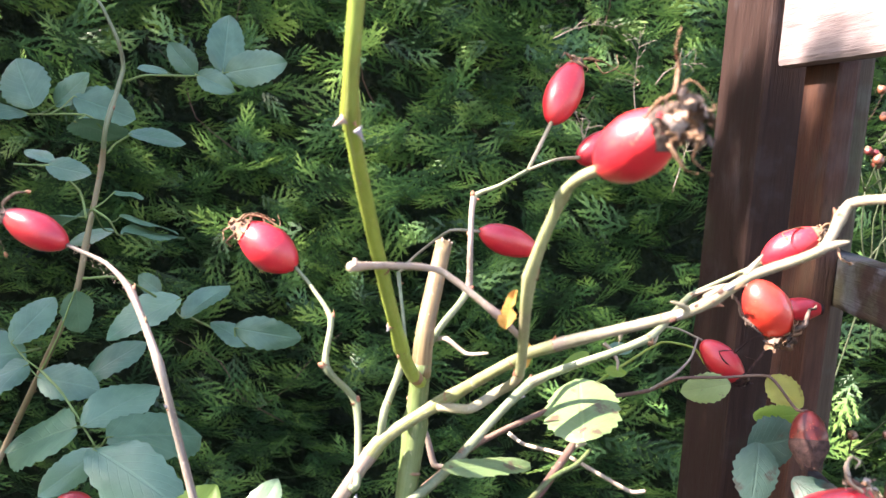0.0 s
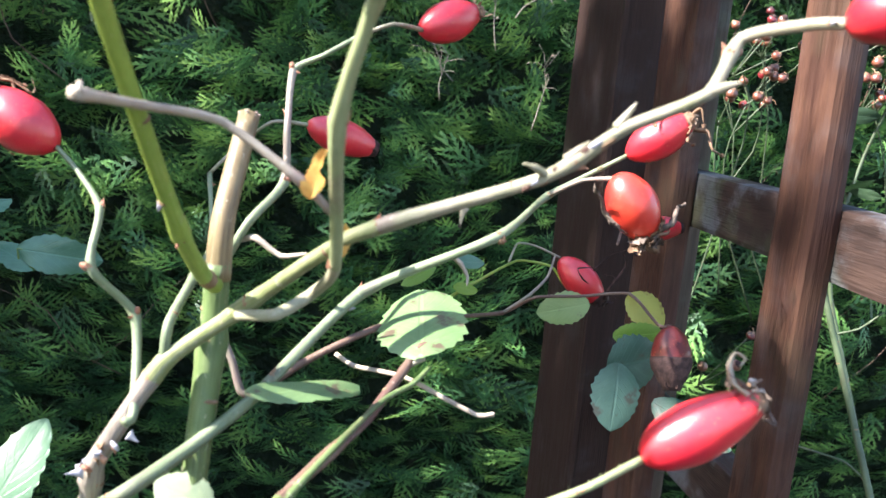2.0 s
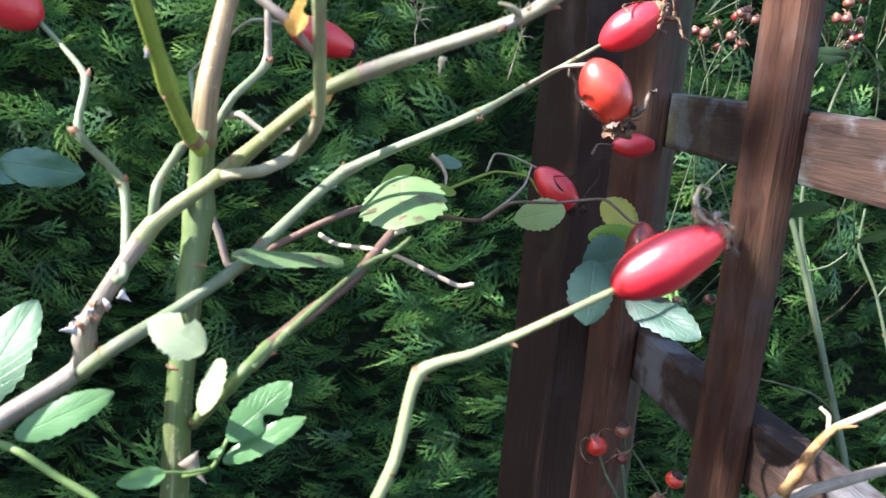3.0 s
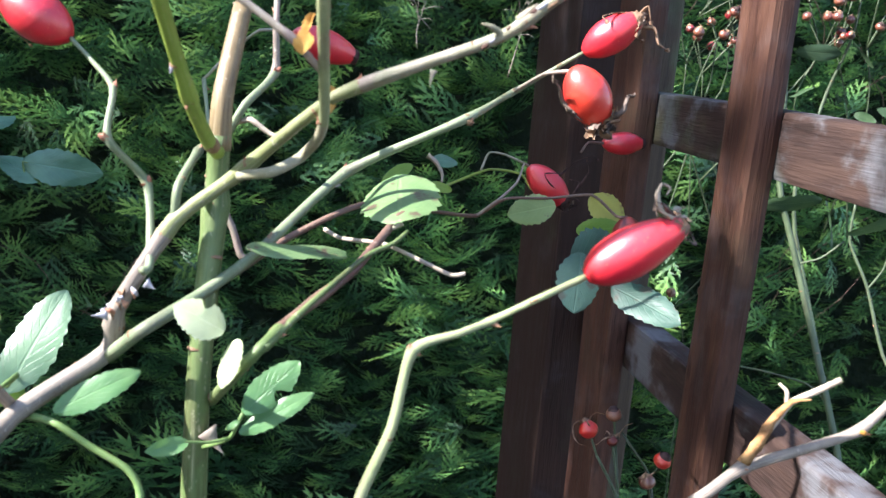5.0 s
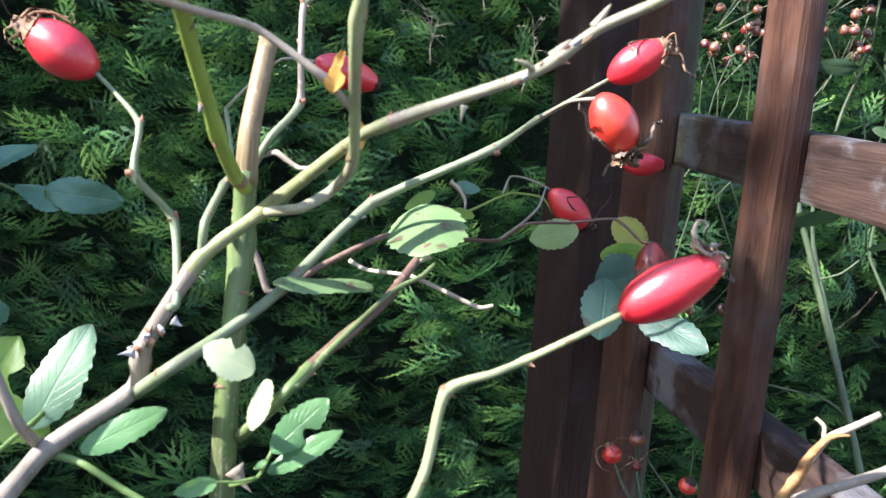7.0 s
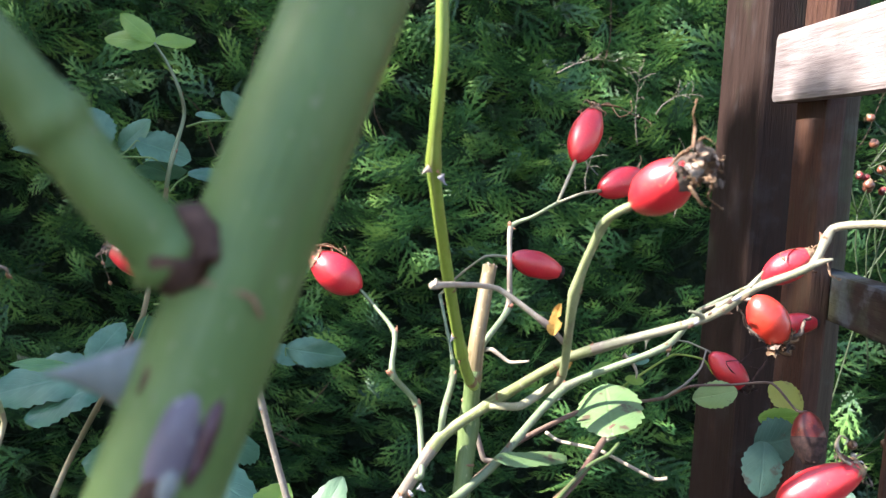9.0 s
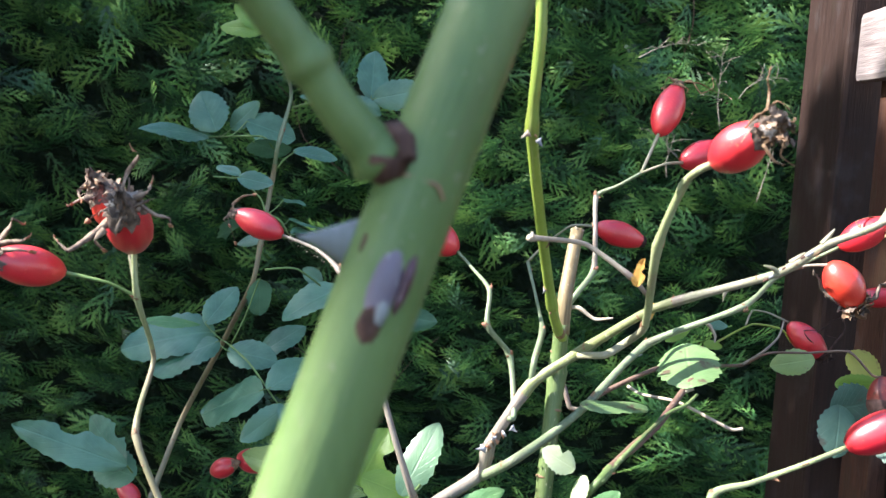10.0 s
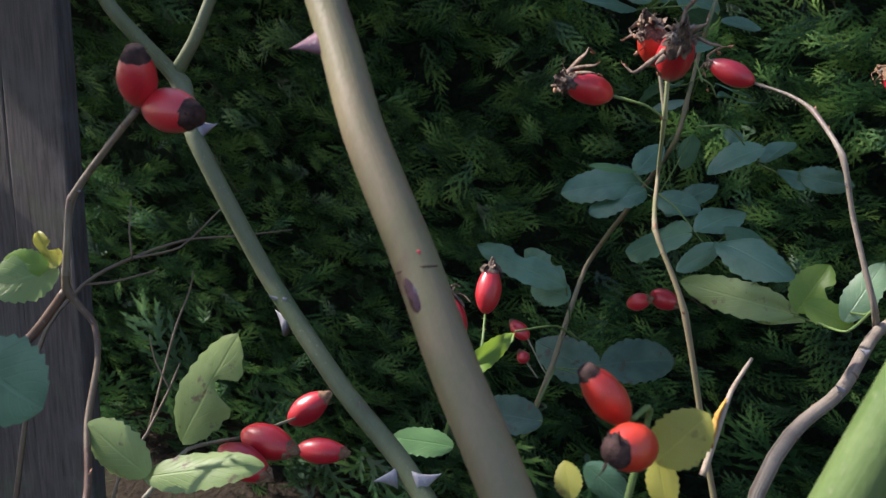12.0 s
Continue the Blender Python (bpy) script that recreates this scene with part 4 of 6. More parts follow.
shoot(c3, [(*(0.0765, 0.2465, 1.1465), 1.8), (*(0.0790, 0.2452, 1.1492), 1.3), (*(0.0808, 0.2448, 1.1512), 0.3)], GREY_STEM, "spur")
shoot(c3, [(*(0.0860, 0.2435, 1.1545), 1.6), (*(0.0885, 0.2430, 1.1585), 0.8), (*(0.0898, 0.2430, 1.1605), 0.25)], GREY_STEM, "spur")
shoot(c3, [(*(0.1035, 0.2370, 1.1640), 1.6), (*(0.1066, 0.2356, 1.1655), 1.1), (*(0.1090, 0.2346, 1.1664), 0.4)], GREY_STEM, "spur")
for k in range(9):
    q = Vector((0.0690, 0.2495, 1.1395)).lerp(Vector((0.0840, 0.2440, 1.1520)), k / 8)
    th = k * 2.1
    o = Vector((-0.45 * math.cos(th), -0.7, 0.6 * math.sin(th))).normalized()
    scar(c3, tuple(q), (0.75, -0.2, 0.6), tuple(q + o), 1.45, 1.5 + 0.6 * (k % 3), 0.8, (DARK_SCAR, THORN, NODE_SCAR)[k % 3], 0.45)
br = shoot(c3, [(*(0.004, 0.290, 1.0955), 1.9), (*(0.014, 0.281, 1.0985), 1.9), (*(0.023, 0.286, 1.103), 1.9), (*(0.028, 0.268, 1.115), 1.8), (*(0.025, 0.236, 1.152), 1.9), (*(0.030, 0.223, 1.175), 1.6), (*(0.032, 0.209, 1.181), 1.5), (*(0.036, 0.208, 1.183), 1.6)],
           [(0.0, PALE_OLIVE), (0.45, PALE_GREEN)], "side_shoot", (0.57, 0.72))
for q, o in (((0.025, 0.236, 1.152), (1, -0.4, 0.3)), ((0.028, 0.268, 1.115), (-0.8, -0.5, 0.2))):
    scar(br, q, (0.2, 0, 1), tuple(Vector(q) + Vector(o)), 1.75, 0.6, 1.9, NODE_SCAR, 0.35)
    thorn(br, tuple(Vector(q) + Vector(o).normalized() * 0.0012), tuple(Vector(q) + Vector(o).normalized() * 0.0028 + Vector((0, 0, 0.0018))), 0.0022, BUD_RED)
shoot(c3, [(*(0.026, 0.256, 1.130), 1.1), (*(0.018, 0.251, 1.138), 1.25), (*(0.001, 0.255, 1.149), 1.15), (*(-0.014, 0.241, 1.152), 1.15), (*(-0.022, 0.225, 1.154), 1.3)], PALE_TWIG, "dry_twig",
           (0.25, 0.97), "bleached dry twig with a hooked end")
shoot(c3, [(*(-0.021, 0.225, 1.154), 1.1), (*(-0.021, 0.226, 1.156), 0.5)], PALE_TWIG, "dry_twig")
child("dry_leaf", blade((0.021, 0.250, 1.134), (0.022, 0.251, 1.145), 0.42, DRY_LEAF, (-0.5, -1, 0.2), 0.9, 0.35, 9, notch=0.55, bite=0.3, name="dry_leaf", wave=0.4), c3, "small curled yellow-orange dry leaf")
child("dry_leaf", blade((0.029, 0.265, 1.118), (0.030, 0.267, 1.126), 0.42, DRY_LEAF, (0.3, -1, 0.2), 0.6, 0.15, 9, name="dry_leaf", wave=0.2), c3)
c4 = cane([(*(-0.0361, 0.2974, 1.0338), 2.7), (*(-0.024, 0.280, 1.048), 2.5), (*(-0.008, 0.292, 1.056), 2.3), (*(0.009, 0.307, 1.066), 2.1), (*(0.041, 0.337, 1.091), 2.0), (*(0.083, 0.327, 1.114), 1.6), (*(0.113, 0.376, 1.122), 1.4), (*(0.1377, 0.3625, 1.1406), 0.9)],
          BLUE_STEM, "slender grey-green rose cane carrying ripe hips", (0.57, 0.715, 0.86))
shoot(c4, [(*(0.083, 0.327, 1.113), 2.0), (*(0.085, 0.327, 1.113), 1.9)], NODE_SCAR, "node_ring")
shoot(c4, [(*(0.041, 0.337, 1.091), 1.6), (*(0.042, 0.337, 1.091), 0.9)], GREY_STEM, "spur")
shoot(c4, [(*(0.000, 0.312, 1.056), 1.3), (*(0.021, 0.331, 1.067), 1.5), (*(0.048, 0.341, 1.078), 1.3), (*(0.085, 0.405, 1.064), 1.2), (*(0.123, 0.462, 1.051), 1.1), (*(0.134, 0.445, 1.064), 1.0), (*(0.159, 0.451, 1.064), 0.9), (*(0.181, 0.444, 1.068), 0.9), (*(0.176, 0.398, 1.066), 0.8), (*(0.181, 0.396, 1.066), 0.8)],
           BROWN_STEM, "side_shoot", (0.44,))
shoot(c4, [(*(0.073, 0.398, 1.068), 1.0), (*(0.099, 0.435, 1.071), 0.9), (*(0.133, 0.481, 1.074), 0.8), (*(0.150, 0.476, 1.073), 0.9), (*(0.156, 0.472, 1.065), 0.8)], LIME_STEM, "leaf_stalk")
shoot(c4, [(*(0.123, 0.462, 1.051), 1.0), (*(0.134, 0.456, 1.062), 1.0), (*(0.145, 0.464, 1.070), 0.8), (*(0.151, 0.474, 1.079), 0.6)], MAUVE_STEM, "leaf_stalk")
shoot(c4, [(*(0.126, 0.471, 1.075), 0.8), (*(0.131, 0.476, 1.084), 0.7), (*(0.141, 0.478, 1.083), 0.7), (*(0.154, 0.475, 1.078), 0.8)], GREY_STEM, "hip_stalk")
c7 = cane([(*(-0.004, 0.294, 1.019), 2.3), (*(0.005, 0.260, 1.042), 2.1), (*(0.012, 0.258, 1.051), 2.0), (*(0.021, 0.270, 1.056), 1.9), (*(0.041, 0.293, 1.065), 1.9), (*(0.059, 0.317, 1.079), 1.7), (*(0.063, 0.317, 1.078), 1.5)],
          [(0.0, MID_GREEN), (0.45, BROWN_STEM), (0.9, GREY_STEM)], "short brown rose shoot with a split tip", (0.43, 0.57))
shoot(c7, [(*(0.013, 0.258, 1.051), 1.7), (*(0.026, 0.274, 1.059), 1.2), (*(0.045, 0.296, 1.069), 1.0), (*(0.055, 0.303, 1.072), 1.0), (*(0.061, 0.310, 1.075), 0.8)], MID_GREEN, "side_shoot")
shoot(c7, [(*(0.059, 0.311, 1.078), 1.7), (*(0.055, 0.311, 1.075), 0.8)], GREY_STEM, "spur")
shoot(c7, [(*(0.034, 0.341, 1.068), 1.0), (*(0.040, 0.335, 1.066), 0.9), (*(0.055, 0.323, 1.067), 0.9), (*(0.068, 0.314, 1.063), 0.9), (*(0.078, 0.311, 1.059), 0.9), (*(0.083, 0.310, 1.060), 0.9)], PALE_TWIG, "dry_twig")
t10 = cane([(*(-0.025, 0.290, 1.064), 1.7), (*(-0.023, 0.293, 1.066), 1.6), (*(-0.026, 0.311, 1.088), 1.5), (*(-0.037, 0.305, 1.103), 1.4), (*(-0.037, 0.316, 1.118), 1.2), (*(-0.047, 0.333, 1.126), 0.9), (*(-0.0541, 0.337, 1.1325), 0.9)], BLUE_STEM,
           "thin crooked green shoot ending in a hip", (0.33, 0.5, 0.667), name="rose_shoot", group="rose shoots", category="rose shoot")
shoot(t10, [(*(-0.026, 0.311, 1.088), 1.2), (*(-0.026, 0.311, 1.089), 0.8)], PALE_TWIG, "bud")
shoot(t10, [(*(-0.037, 0.305, 1.103), 1.3), (*(-0.038, 0.305, 1.104), 1.1)], DRY_LEAF, "bud")
cane([(*(-0.016, 0.297, 1.079), 1.7), (*(-0.015, 0.298, 1.090), 1.7), (*(-0.011, 0.322, 1.098), 1.6), (*(-0.011, 0.372, 1.098), 1.0), (*(-0.017, 0.420, 1.117), 1.0)], BLUE_STEM, "thin grey shoot behind the cut stem", (0.5, 0.98),
           name="rose_shoot", group="rose shoots", category="rose shoot")
t12 = cane([(*(-0.003, 0.333, 1.101), 1.6), (*(0.004, 0.331, 1.114), 1.6), (*(0.014, 0.346, 1.125), 1.6), (*(0.014, 0.349, 1.143), 1.4), (*(0.015, 0.365, 1.161), 1.4), (*(0.025, 0.360, 1.167), 1.0), (*(0.036, 0.359, 1.174), 1.0)], [(0.0, BLUE_STEM), (0.34, MAUVE_STEM), (0.68, BLUE_STEM)],
           "mauve-grey zigzag shoot with two hip stalks", (0.333, 0.667), name="rose_shoot", group="rose shoots", category="rose shoot")
shoot(t12, [(*(0.015, 0.365, 1.161), 1.2), (*(0.015, 0.365, 1.162), 0.9)], PALE_TWIG, "bud")
shoot(t12, [(*(0.014, 0.346, 1.125), 1.5), (*(0.014, 0.346, 1.125), 1.0)], PALE_TWIG, "bud")
for joint, side, host in (((0.015, 0.365, 1.161), (-0.3, -0.2, 1), t12), ((0.014, 0.346, 1.125), (0.6, -0.2, 0.6), t12), ((-0.037, 0.305, 1.103), (-0.8, -0.3, 0.4), t10), ((-0.026, 0.311, 1.088), (0.2, -0.2, 0.9), t10)):
    q, o = Vector(joint), Vector(side).normalized()
    shoot(host, [(*(q + o * 0.0006), 1.5), (*(q + o * 0.0018), 1.35), (*(q + o * 0.0030), 0.5)], BUD_RED, "bud", (), "", 8, 3)
shoot(vt, [(*(0.001, 0.335, 1.107), 1.0), (*(0.006, 0.330, 1.109), 1.3), (*(0.014, 0.328, 1.104), 1.0), (*(0.022, 0.323, 1.106), 0.6)], PALE_TWIG, "dry_twig")
shoot(vt, [(*(-0.003, 0.324, 1.080), 1.3), (*(0.001, 0.322, 1.071), 1.4), (*(0.004, 0.320, 1.062), 1.5), (*(0.009, 0.320, 1.061), 1.2)], MAUVE_STEM, "side_shoot")
lowc = cane([(*(0.028, 0.216, 0.994), 2.0), (*(0.040, 0.228, 1.022), 1.9), (*(0.047, 0.230, 1.039), 1.7), (*(0.052, 0.235, 1.059), 1.6), (*(0.065, 0.235, 1.064), 1.2), (*(0.074, 0.237, 1.067), 1.15), (*(0.085, 0.232, 1.075), 1.1), (*(0.099, 0.236, 1.080), 1.1)], PALE_GREEN,
            "pale green elbowed shoot bearing one large hip", (0.43, 0.71), name="rose_shoot", group="rose shoots", category="rose shoot")
shoot(lowc, [(*(0.052, 0.235, 1.059), 1.5), (*(0.052, 0.235, 1.059), 1.1)], NODE_SCAR, "bud")

# ---- the middle rose: hips ----
glossy = rose_hip((0.036, 0.208, 1.183), (0.0475, 0.193, 1.1945), 7.5, "large glossy red hip with a shaggy withered calyx", sepals="grey", n_sepals=3, back=0.5, reach=1.2, tuft=1.5)
upright = rose_hip((0.0475, 0.384, 1.1937), (0.0585, 0.400, 1.2200), 8.2, "upright red hip with long curled dry sepals", back=1.3, reach=1.2, n_sepals=3, tuft=1.1, stalk=[(0.036, 0.359, 1.174)], stalk_mat=GREY_STEM)
rose_hip((0.0600, 0.383, 1.1790), (0.0820, 0.392, 1.1885), 7.8, "red hip half hidden behind a larger one", n_sepals=2, stalk=[(0.036, 0.359, 1.174), (0.047, 0.357, 1.179)])
rose_hip((0.0215, 0.420, 1.1400), (0.0500, 0.428, 1.1310), 7.6, "slim red hip with a blackened end", sepals="black", n_sepals=3, reach=0.5, cap=17, stalk=[(-0.017, 0.420, 1.117), (-0.008, 0.422, 1.127), (0.007, 0.416, 1.140)])
plump = rose_hip((-0.0541, 0.337, 1.1325), (-0.0760, 0.342, 1.1458), 8.7, "plump red hip with sepals folded back", back=1.3, reach=1.2, n_sepals=3, sepals="brown", tuft=1.4)
beside_post = rose_hip((0.1377, 0.3625, 1.1406), (0.1564, 0.3536, 1.1552), 7.5, "bright red hip with a curled sepal, beside the post", reach=0.7, back=0.8, n_sepals=2, tuft=0.7)
hipb = rose_hip((0.1290, 0.348, 1.1345), (0.1436, 0.348, 1.1131), 9.2, "orange-red hip wrapped in papery dry sepals", HIP_ORANGE, sepals="brown", back=1.5, reach=1.0, n_sepals=2, tuft=1.6, stalk=[(0.113, 0.376, 1.122), (0.120, 0.357, 1.131)], stalk_mat=MAUVE_STEM)
rose_hip((0.2196, 0.5333, 1.0866), (0.2470, 0.5338, 1.0878), 7.4, "small dark red hip hanging under another", HIP_RED, sepals="black", back=0.2, reach=0.4, n_sepals=3, cap=17, stalk=[(0.181, 0.467, 1.088), (0.205, 0.520, 1.088)], stalk_mat=BROWN_STEM)
hip5 = rose_hip((0.1533, 0.472, 1.0777), (0.1755, 0.467, 1.0584), 8.6, "small red hip with thread-like dry sepals", back=-0.3, reach=0.9, n_sepals=3, cap=16, sepals="black")
rose_hip((0.181, 0.396, 1.066), (0.181, 0.387, 1.041), 8.6, "shrivelled dark maroon hip", HIP_SHRIVEL, sepals="black", n_sepals=2, reach=0.6, cap=9)
big = rose_hip((0.0995, 0.237, 1.0800), (0.1240, 0.233, 1.0960), 7.1, "long glossy red hip with a curled dry tip", sepals="brown", reach=0.6, n_sepals=2, tuft=0.5, belly=0.8)
child("curled_sepal", ribbon([(0.120, 0.231, 1.098), (0.117, 0.233, 1.100), (0.116, 0.234, 1.104), (0.117, 0.234, 1.107), (0.119, 0.233, 1.106), (0.118, 0.233, 1.104)], 0.0019, PALE_TWIG, "curled_sepal"), lowc)
rose_hip((0.122, 0.220, 1.179), (0.125, 0.204, 1.182), 5.6, "red hip at the end of an arching cane", reach=1.0)

withered(glossy, [[(0.0460, 0.1880, 1.2000), (0.0470, 0.1910, 1.2060), (0.0450, 0.1870, 1.2090), (0.0450, 0.1850, 1.2120)],
               [(0.0450, 0.1910, 1.1990), (0.0490, 0.1890, 1.2030), (0.0510, 0.1850, 1.2010), (0.0540, 0.1870, 1.1980)],
               [(0.0460, 0.1910, 1.1970), (0.0490, 0.1860, 1.1960), (0.0530, 0.1860, 1.1970)],
               [(0.0450, 0.1880, 1.1920), (0.0510, 0.1850, 1.1920), (0.0510, 0.1880, 1.1870), (0.0560, 0.1910, 1.1840)],
               [(0.0450, 0.1860, 1.1900), (0.0490, 0.1860, 1.1850), (0.0530, 0.1910, 1.1840)],
               [(0.0430, 0.1850, 1.1990), (0.0420, 0.1890, 1.1970), (0.0410, 0.1910, 1.1950)],
               [(0.0460, 0.1870, 1.1940), (0.0530, 0.1910, 1.1950), (0.0540, 0.1880, 1.1940)]], 0.0011, SEPAL_BROWN)
withered(upright, [[(0.0580, 0.4000, 1.2210), (0.0660, 0.4030, 1.2240), (0.0710, 0.3990, 1.2170), (0.0770, 0.3970, 1.2200), (0.0770, 0.4010, 1.2250)],
               [(0.0600, 0.4030, 1.2200), (0.0570, 0.4010, 1.2120), (0.0580, 0.3970, 1.2030), (0.0640, 0.3990, 1.2010), (0.0680, 0.4030, 1.2060)],
               [(0.0570, 0.4030, 1.2230), (0.0530, 0.3980, 1.2250), (0.0500, 0.3980, 1.2190)],
               [(0.0620, 0.4000, 1.2230), (0.0700, 0.3970, 1.2220), (0.0790, 0.4000, 1.2180), (0.0850, 0.4030, 1.2170), (0.0880, 0.3990, 1.2140), (0.0850, 0.3970, 1.2120)]], 0.0015, SEPAL_BROWN)
withered(plump, [[(-0.0770, 0.3400, 1.1480), (-0.0740, 0.3430, 1.1510), (-0.0670, 0.3390, 1.1510), (-0.0610, 0.3370, 1.1480), (-0.0610, 0.3410, 1.1490), (-0.0620, 0.3420, 1.1510)],
               [(-0.0780, 0.3430, 1.1470), (-0.0830, 0.3410, 1.1450), (-0.0820, 0.3370, 1.1420)],
               [(-0.0780, 0.3430, 1.1400), (-0.0730, 0.3380, 1.1380), (-0.0710, 0.3380, 1.1330), (-0.0680, 0.3420, 1.1290)],
               [(-0.0780, 0.3400, 1.1440), (-0.0810, 0.3370, 1.1410), (-0.0800, 0.3400, 1.1390)],
               [(-0.0770, 0.3380, 1.1490), (-0.0740, 0.3380, 1.1520), (-0.0700, 0.3430, 1.1520), (-0.0640, 0.3410, 1.1500)]], 0.0014, SEPAL_BROWN)
withered(beside_post, [[(0.1550, 0.3520, 1.1560), (0.1480, 0.3550, 1.1570), (0.1400, 0.3510, 1.1550), (0.1410, 0.3490, 1.1530)],
               [(0.1570, 0.3550, 1.1520), (0.1630, 0.3530, 1.1520), (0.1640, 0.3490, 1.1460), (0.1690, 0.3510, 1.1440)],
               [(0.1560, 0.3550, 1.1560), (0.1580, 0.3500, 1.1600), (0.1600, 0.3500, 1.1540)],
               [(0.1570, 0.3520, 1.1510), (0.1540, 0.3490, 1.1480), (0.1580, 0.3520, 1.1470)]], 0.0019, SEPAL_BROWN)
withered(hipb, [[(0.1310, 0.3450, 1.1160), (0.1260, 0.3480, 1.1210), (0.1230, 0.3440, 1.1260), (0.1200, 0.3420, 1.1290)],
               [(0.1440, 0.3480, 1.1140), (0.1350, 0.3460, 1.1140), (0.1270, 0.3420, 1.1180)],
               [(0.1440, 0.3480, 1.1140), (0.1410, 0.3430, 1.1230), (0.1390, 0.3430, 1.1270), (0.1380, 0.3470, 1.1320), (0.1340, 0.3470, 1.1330)],
               [(0.1450, 0.3450, 1.1160), (0.1490, 0.3420, 1.1190), (0.1520, 0.3450, 1.1250), (0.1550, 0.3480, 1.1250)],
               [(0.1410, 0.3430, 1.1150), (0.1380, 0.3430, 1.1180), (0.1420, 0.3480, 1.1210)]], 0.0032, SEPAL_SHAG)
withered(hip5, [[(0.1680, 0.4620, 1.0750), (0.1780, 0.4650, 1.0830), (0.1860, 0.4610, 1.0870), (0.1880, 0.4590, 1.0850)],
               [(0.1780, 0.4650, 1.0640), (0.1850, 0.4630, 1.0770), (0.1820, 0.4590, 1.0840)],
               [(0.1740, 0.4650, 1.0610), (0.1620, 0.4600, 1.0710), (0.1590, 0.4600, 1.0760), (0.1690, 0.4640, 1.0760)],
               [(0.1750, 0.4620, 1.0600), (0.1790, 0.4590, 1.0720), (0.1750, 0.4620, 1.0730)]], 0.0019, SEPAL_BLACK)
withered(big, [[(0.1240, 0.2320, 1.0960), (0.1280, 0.2350, 1.0930), (0.1280, 0.2310, 1.0910), (0.1240, 0.2290, 1.0930)],
               [(0.1230, 0.2350, 1.0980), (0.1250, 0.2330, 1.0980), (0.1240, 0.2290, 1.0980)],
               [(0.1210, 0.2350, 1.0970), (0.1150, 0.2300, 1.0990), (0.1140, 0.2300, 1.1010)],
               [(0.1200, 0.2320, 1.0990), (0.1160, 0.2290, 1.1020), (0.1160, 0.2320, 1.1020)]], 0.0017, SEPAL_SHAG)
RAGS = (SEPAL_GREY, SEPAL_PALE, SEPAL_BROWN, SEPAL_SHAG)
tatters(glossy, (0.0502, 0.190, 1.1955), (0.5, -0.3, 0.45), 0.0082, 34, RAGS)
tatters(upright, (0.0585, 0.400, 1.2215), (0.3, 0.3, 0.9), 0.0055, 8, (SEPAL_SHAG, SEPAL_BROWN))
tatters(plump, (-0.0775, 0.341, 1.1455), (-0.8, 0.1, 0.5), 0.0068, 9, (SEPAL_SHAG, SEPAL_BROWN))
tatters(big, (0.1225, 0.233, 1.0995), (0.1, 0, 1), 0.0032, 7, (SEPAL_PALE, SEPAL_GREY))
tatters(hipb, (0.1430, 0.346, 1.1140), (0.5, 0, -0.8), 0.0100, 20, (SEPAL_SHAG, SEPAL_BROWN))
tatters(hip5, (0.1765, 0.466, 1.0575), (0.6, 0, -0.6), 0.0055, 7, (SEPAL_BLACK, SEPAL_SHAG))
tatters(beside_post, (0.1575, 0.353, 1.1560), (0.7, 0, 0.5), 0.0045, 6, (SEPAL_BROWN, SEPAL_SHAG))

# ---- the middle rose: leaves ----
single_leaf(c7, (0.058, 0.309, 1.0782), (0.0635, 0.356, 1.0890), 0.62, LEAF_MOTTLE, (-0.25, -0.3, 1), "sunlit pale green leaf with brown blotches", droop=0.03, fold=0.05, wave=0.04, blunt=0.5)
single_leaf(c4, (0.041, 0.321, 1.063), (0.007, 0.295, 1.073), 0.25, LEAF_MOTTLE, (-0.3, -0.7, 1.2), droop=0.05)
# two small leaves with sunlight painted into their pale colour
single_leaf(c7, (0.002, 0.255, 1.057), (-0.011, 0.255, 1.065), 0.75, LEAF_SUNLIT, (-0.8, -0.5, 1.0), "small leaf coloured pale as if in full sun", notch=0.5)
single_leaf(c7, (0.006, 0.254, 1.055), (0.001, 0.245, 1.045), 0.6, LEAF_SUNLIT, (-0.9, -0.6, 0.8), "small leaf coloured pale as if in full sun")
spray = leaf_spray(vt, [(-0.0060, 0.2880, 1.0050), (0.0030, 0.2740, 1.0150), (0.0070, 0.2730, 1.0240)], [((-0.0090, 0.2680, 1.0170), (-0.0200, 0.2620, 1.0170)), ((0.0020, 0.2720, 1.0190), (0.0060, 0.2720, 1.0220))], LEAF_GREEN, (-0.2, -1, 0.5), 0.4)
child("leaflet", blade((0.0070, 0.2730, 1.0240), (0.0240, 0.2780, 1.0390), 0.46, LEAF_GREEN, (-0.2, -1, 0.4), 0.12, 0.05, notch=0.5, bite=0.35), spray, "leaflet with a bite out of its edge")
child("leaflet", blade((0.0060, 0.2730, 1.0170), (0.0280, 0.2720, 1.0310), 0.27, LEAF_GREEN, (-0.3, -0.9, 0.6), 0.1, 0.04), spray)
single_leaf(c3, (-0.050, 0.282, 1.021), (-0.026, 0.287, 1.033), 0.36, LEAF_GREEN, (-0.3, -1, 0.6))
shoot(c3, [(*(-0.063, 0.294, 1.015), 1.6), (*(-0.050, 0.281, 1.018), 1.3), (*(-0.039, 0.280, 1.010), 1.3), (*(-0.028, 0.278, 1.003), 1.4), (*(-0.024, 0.275, 0.996), 1.5), (*(-0.023, 0.261, 0.974), 1.8)], GREEN_STEM)
single_leaf(c4, (0.180, 0.444, 1.067), (0.197, 0.434, 1.056), 0.75, LEAF_YELLOW, (0.2, -1, 0.2))
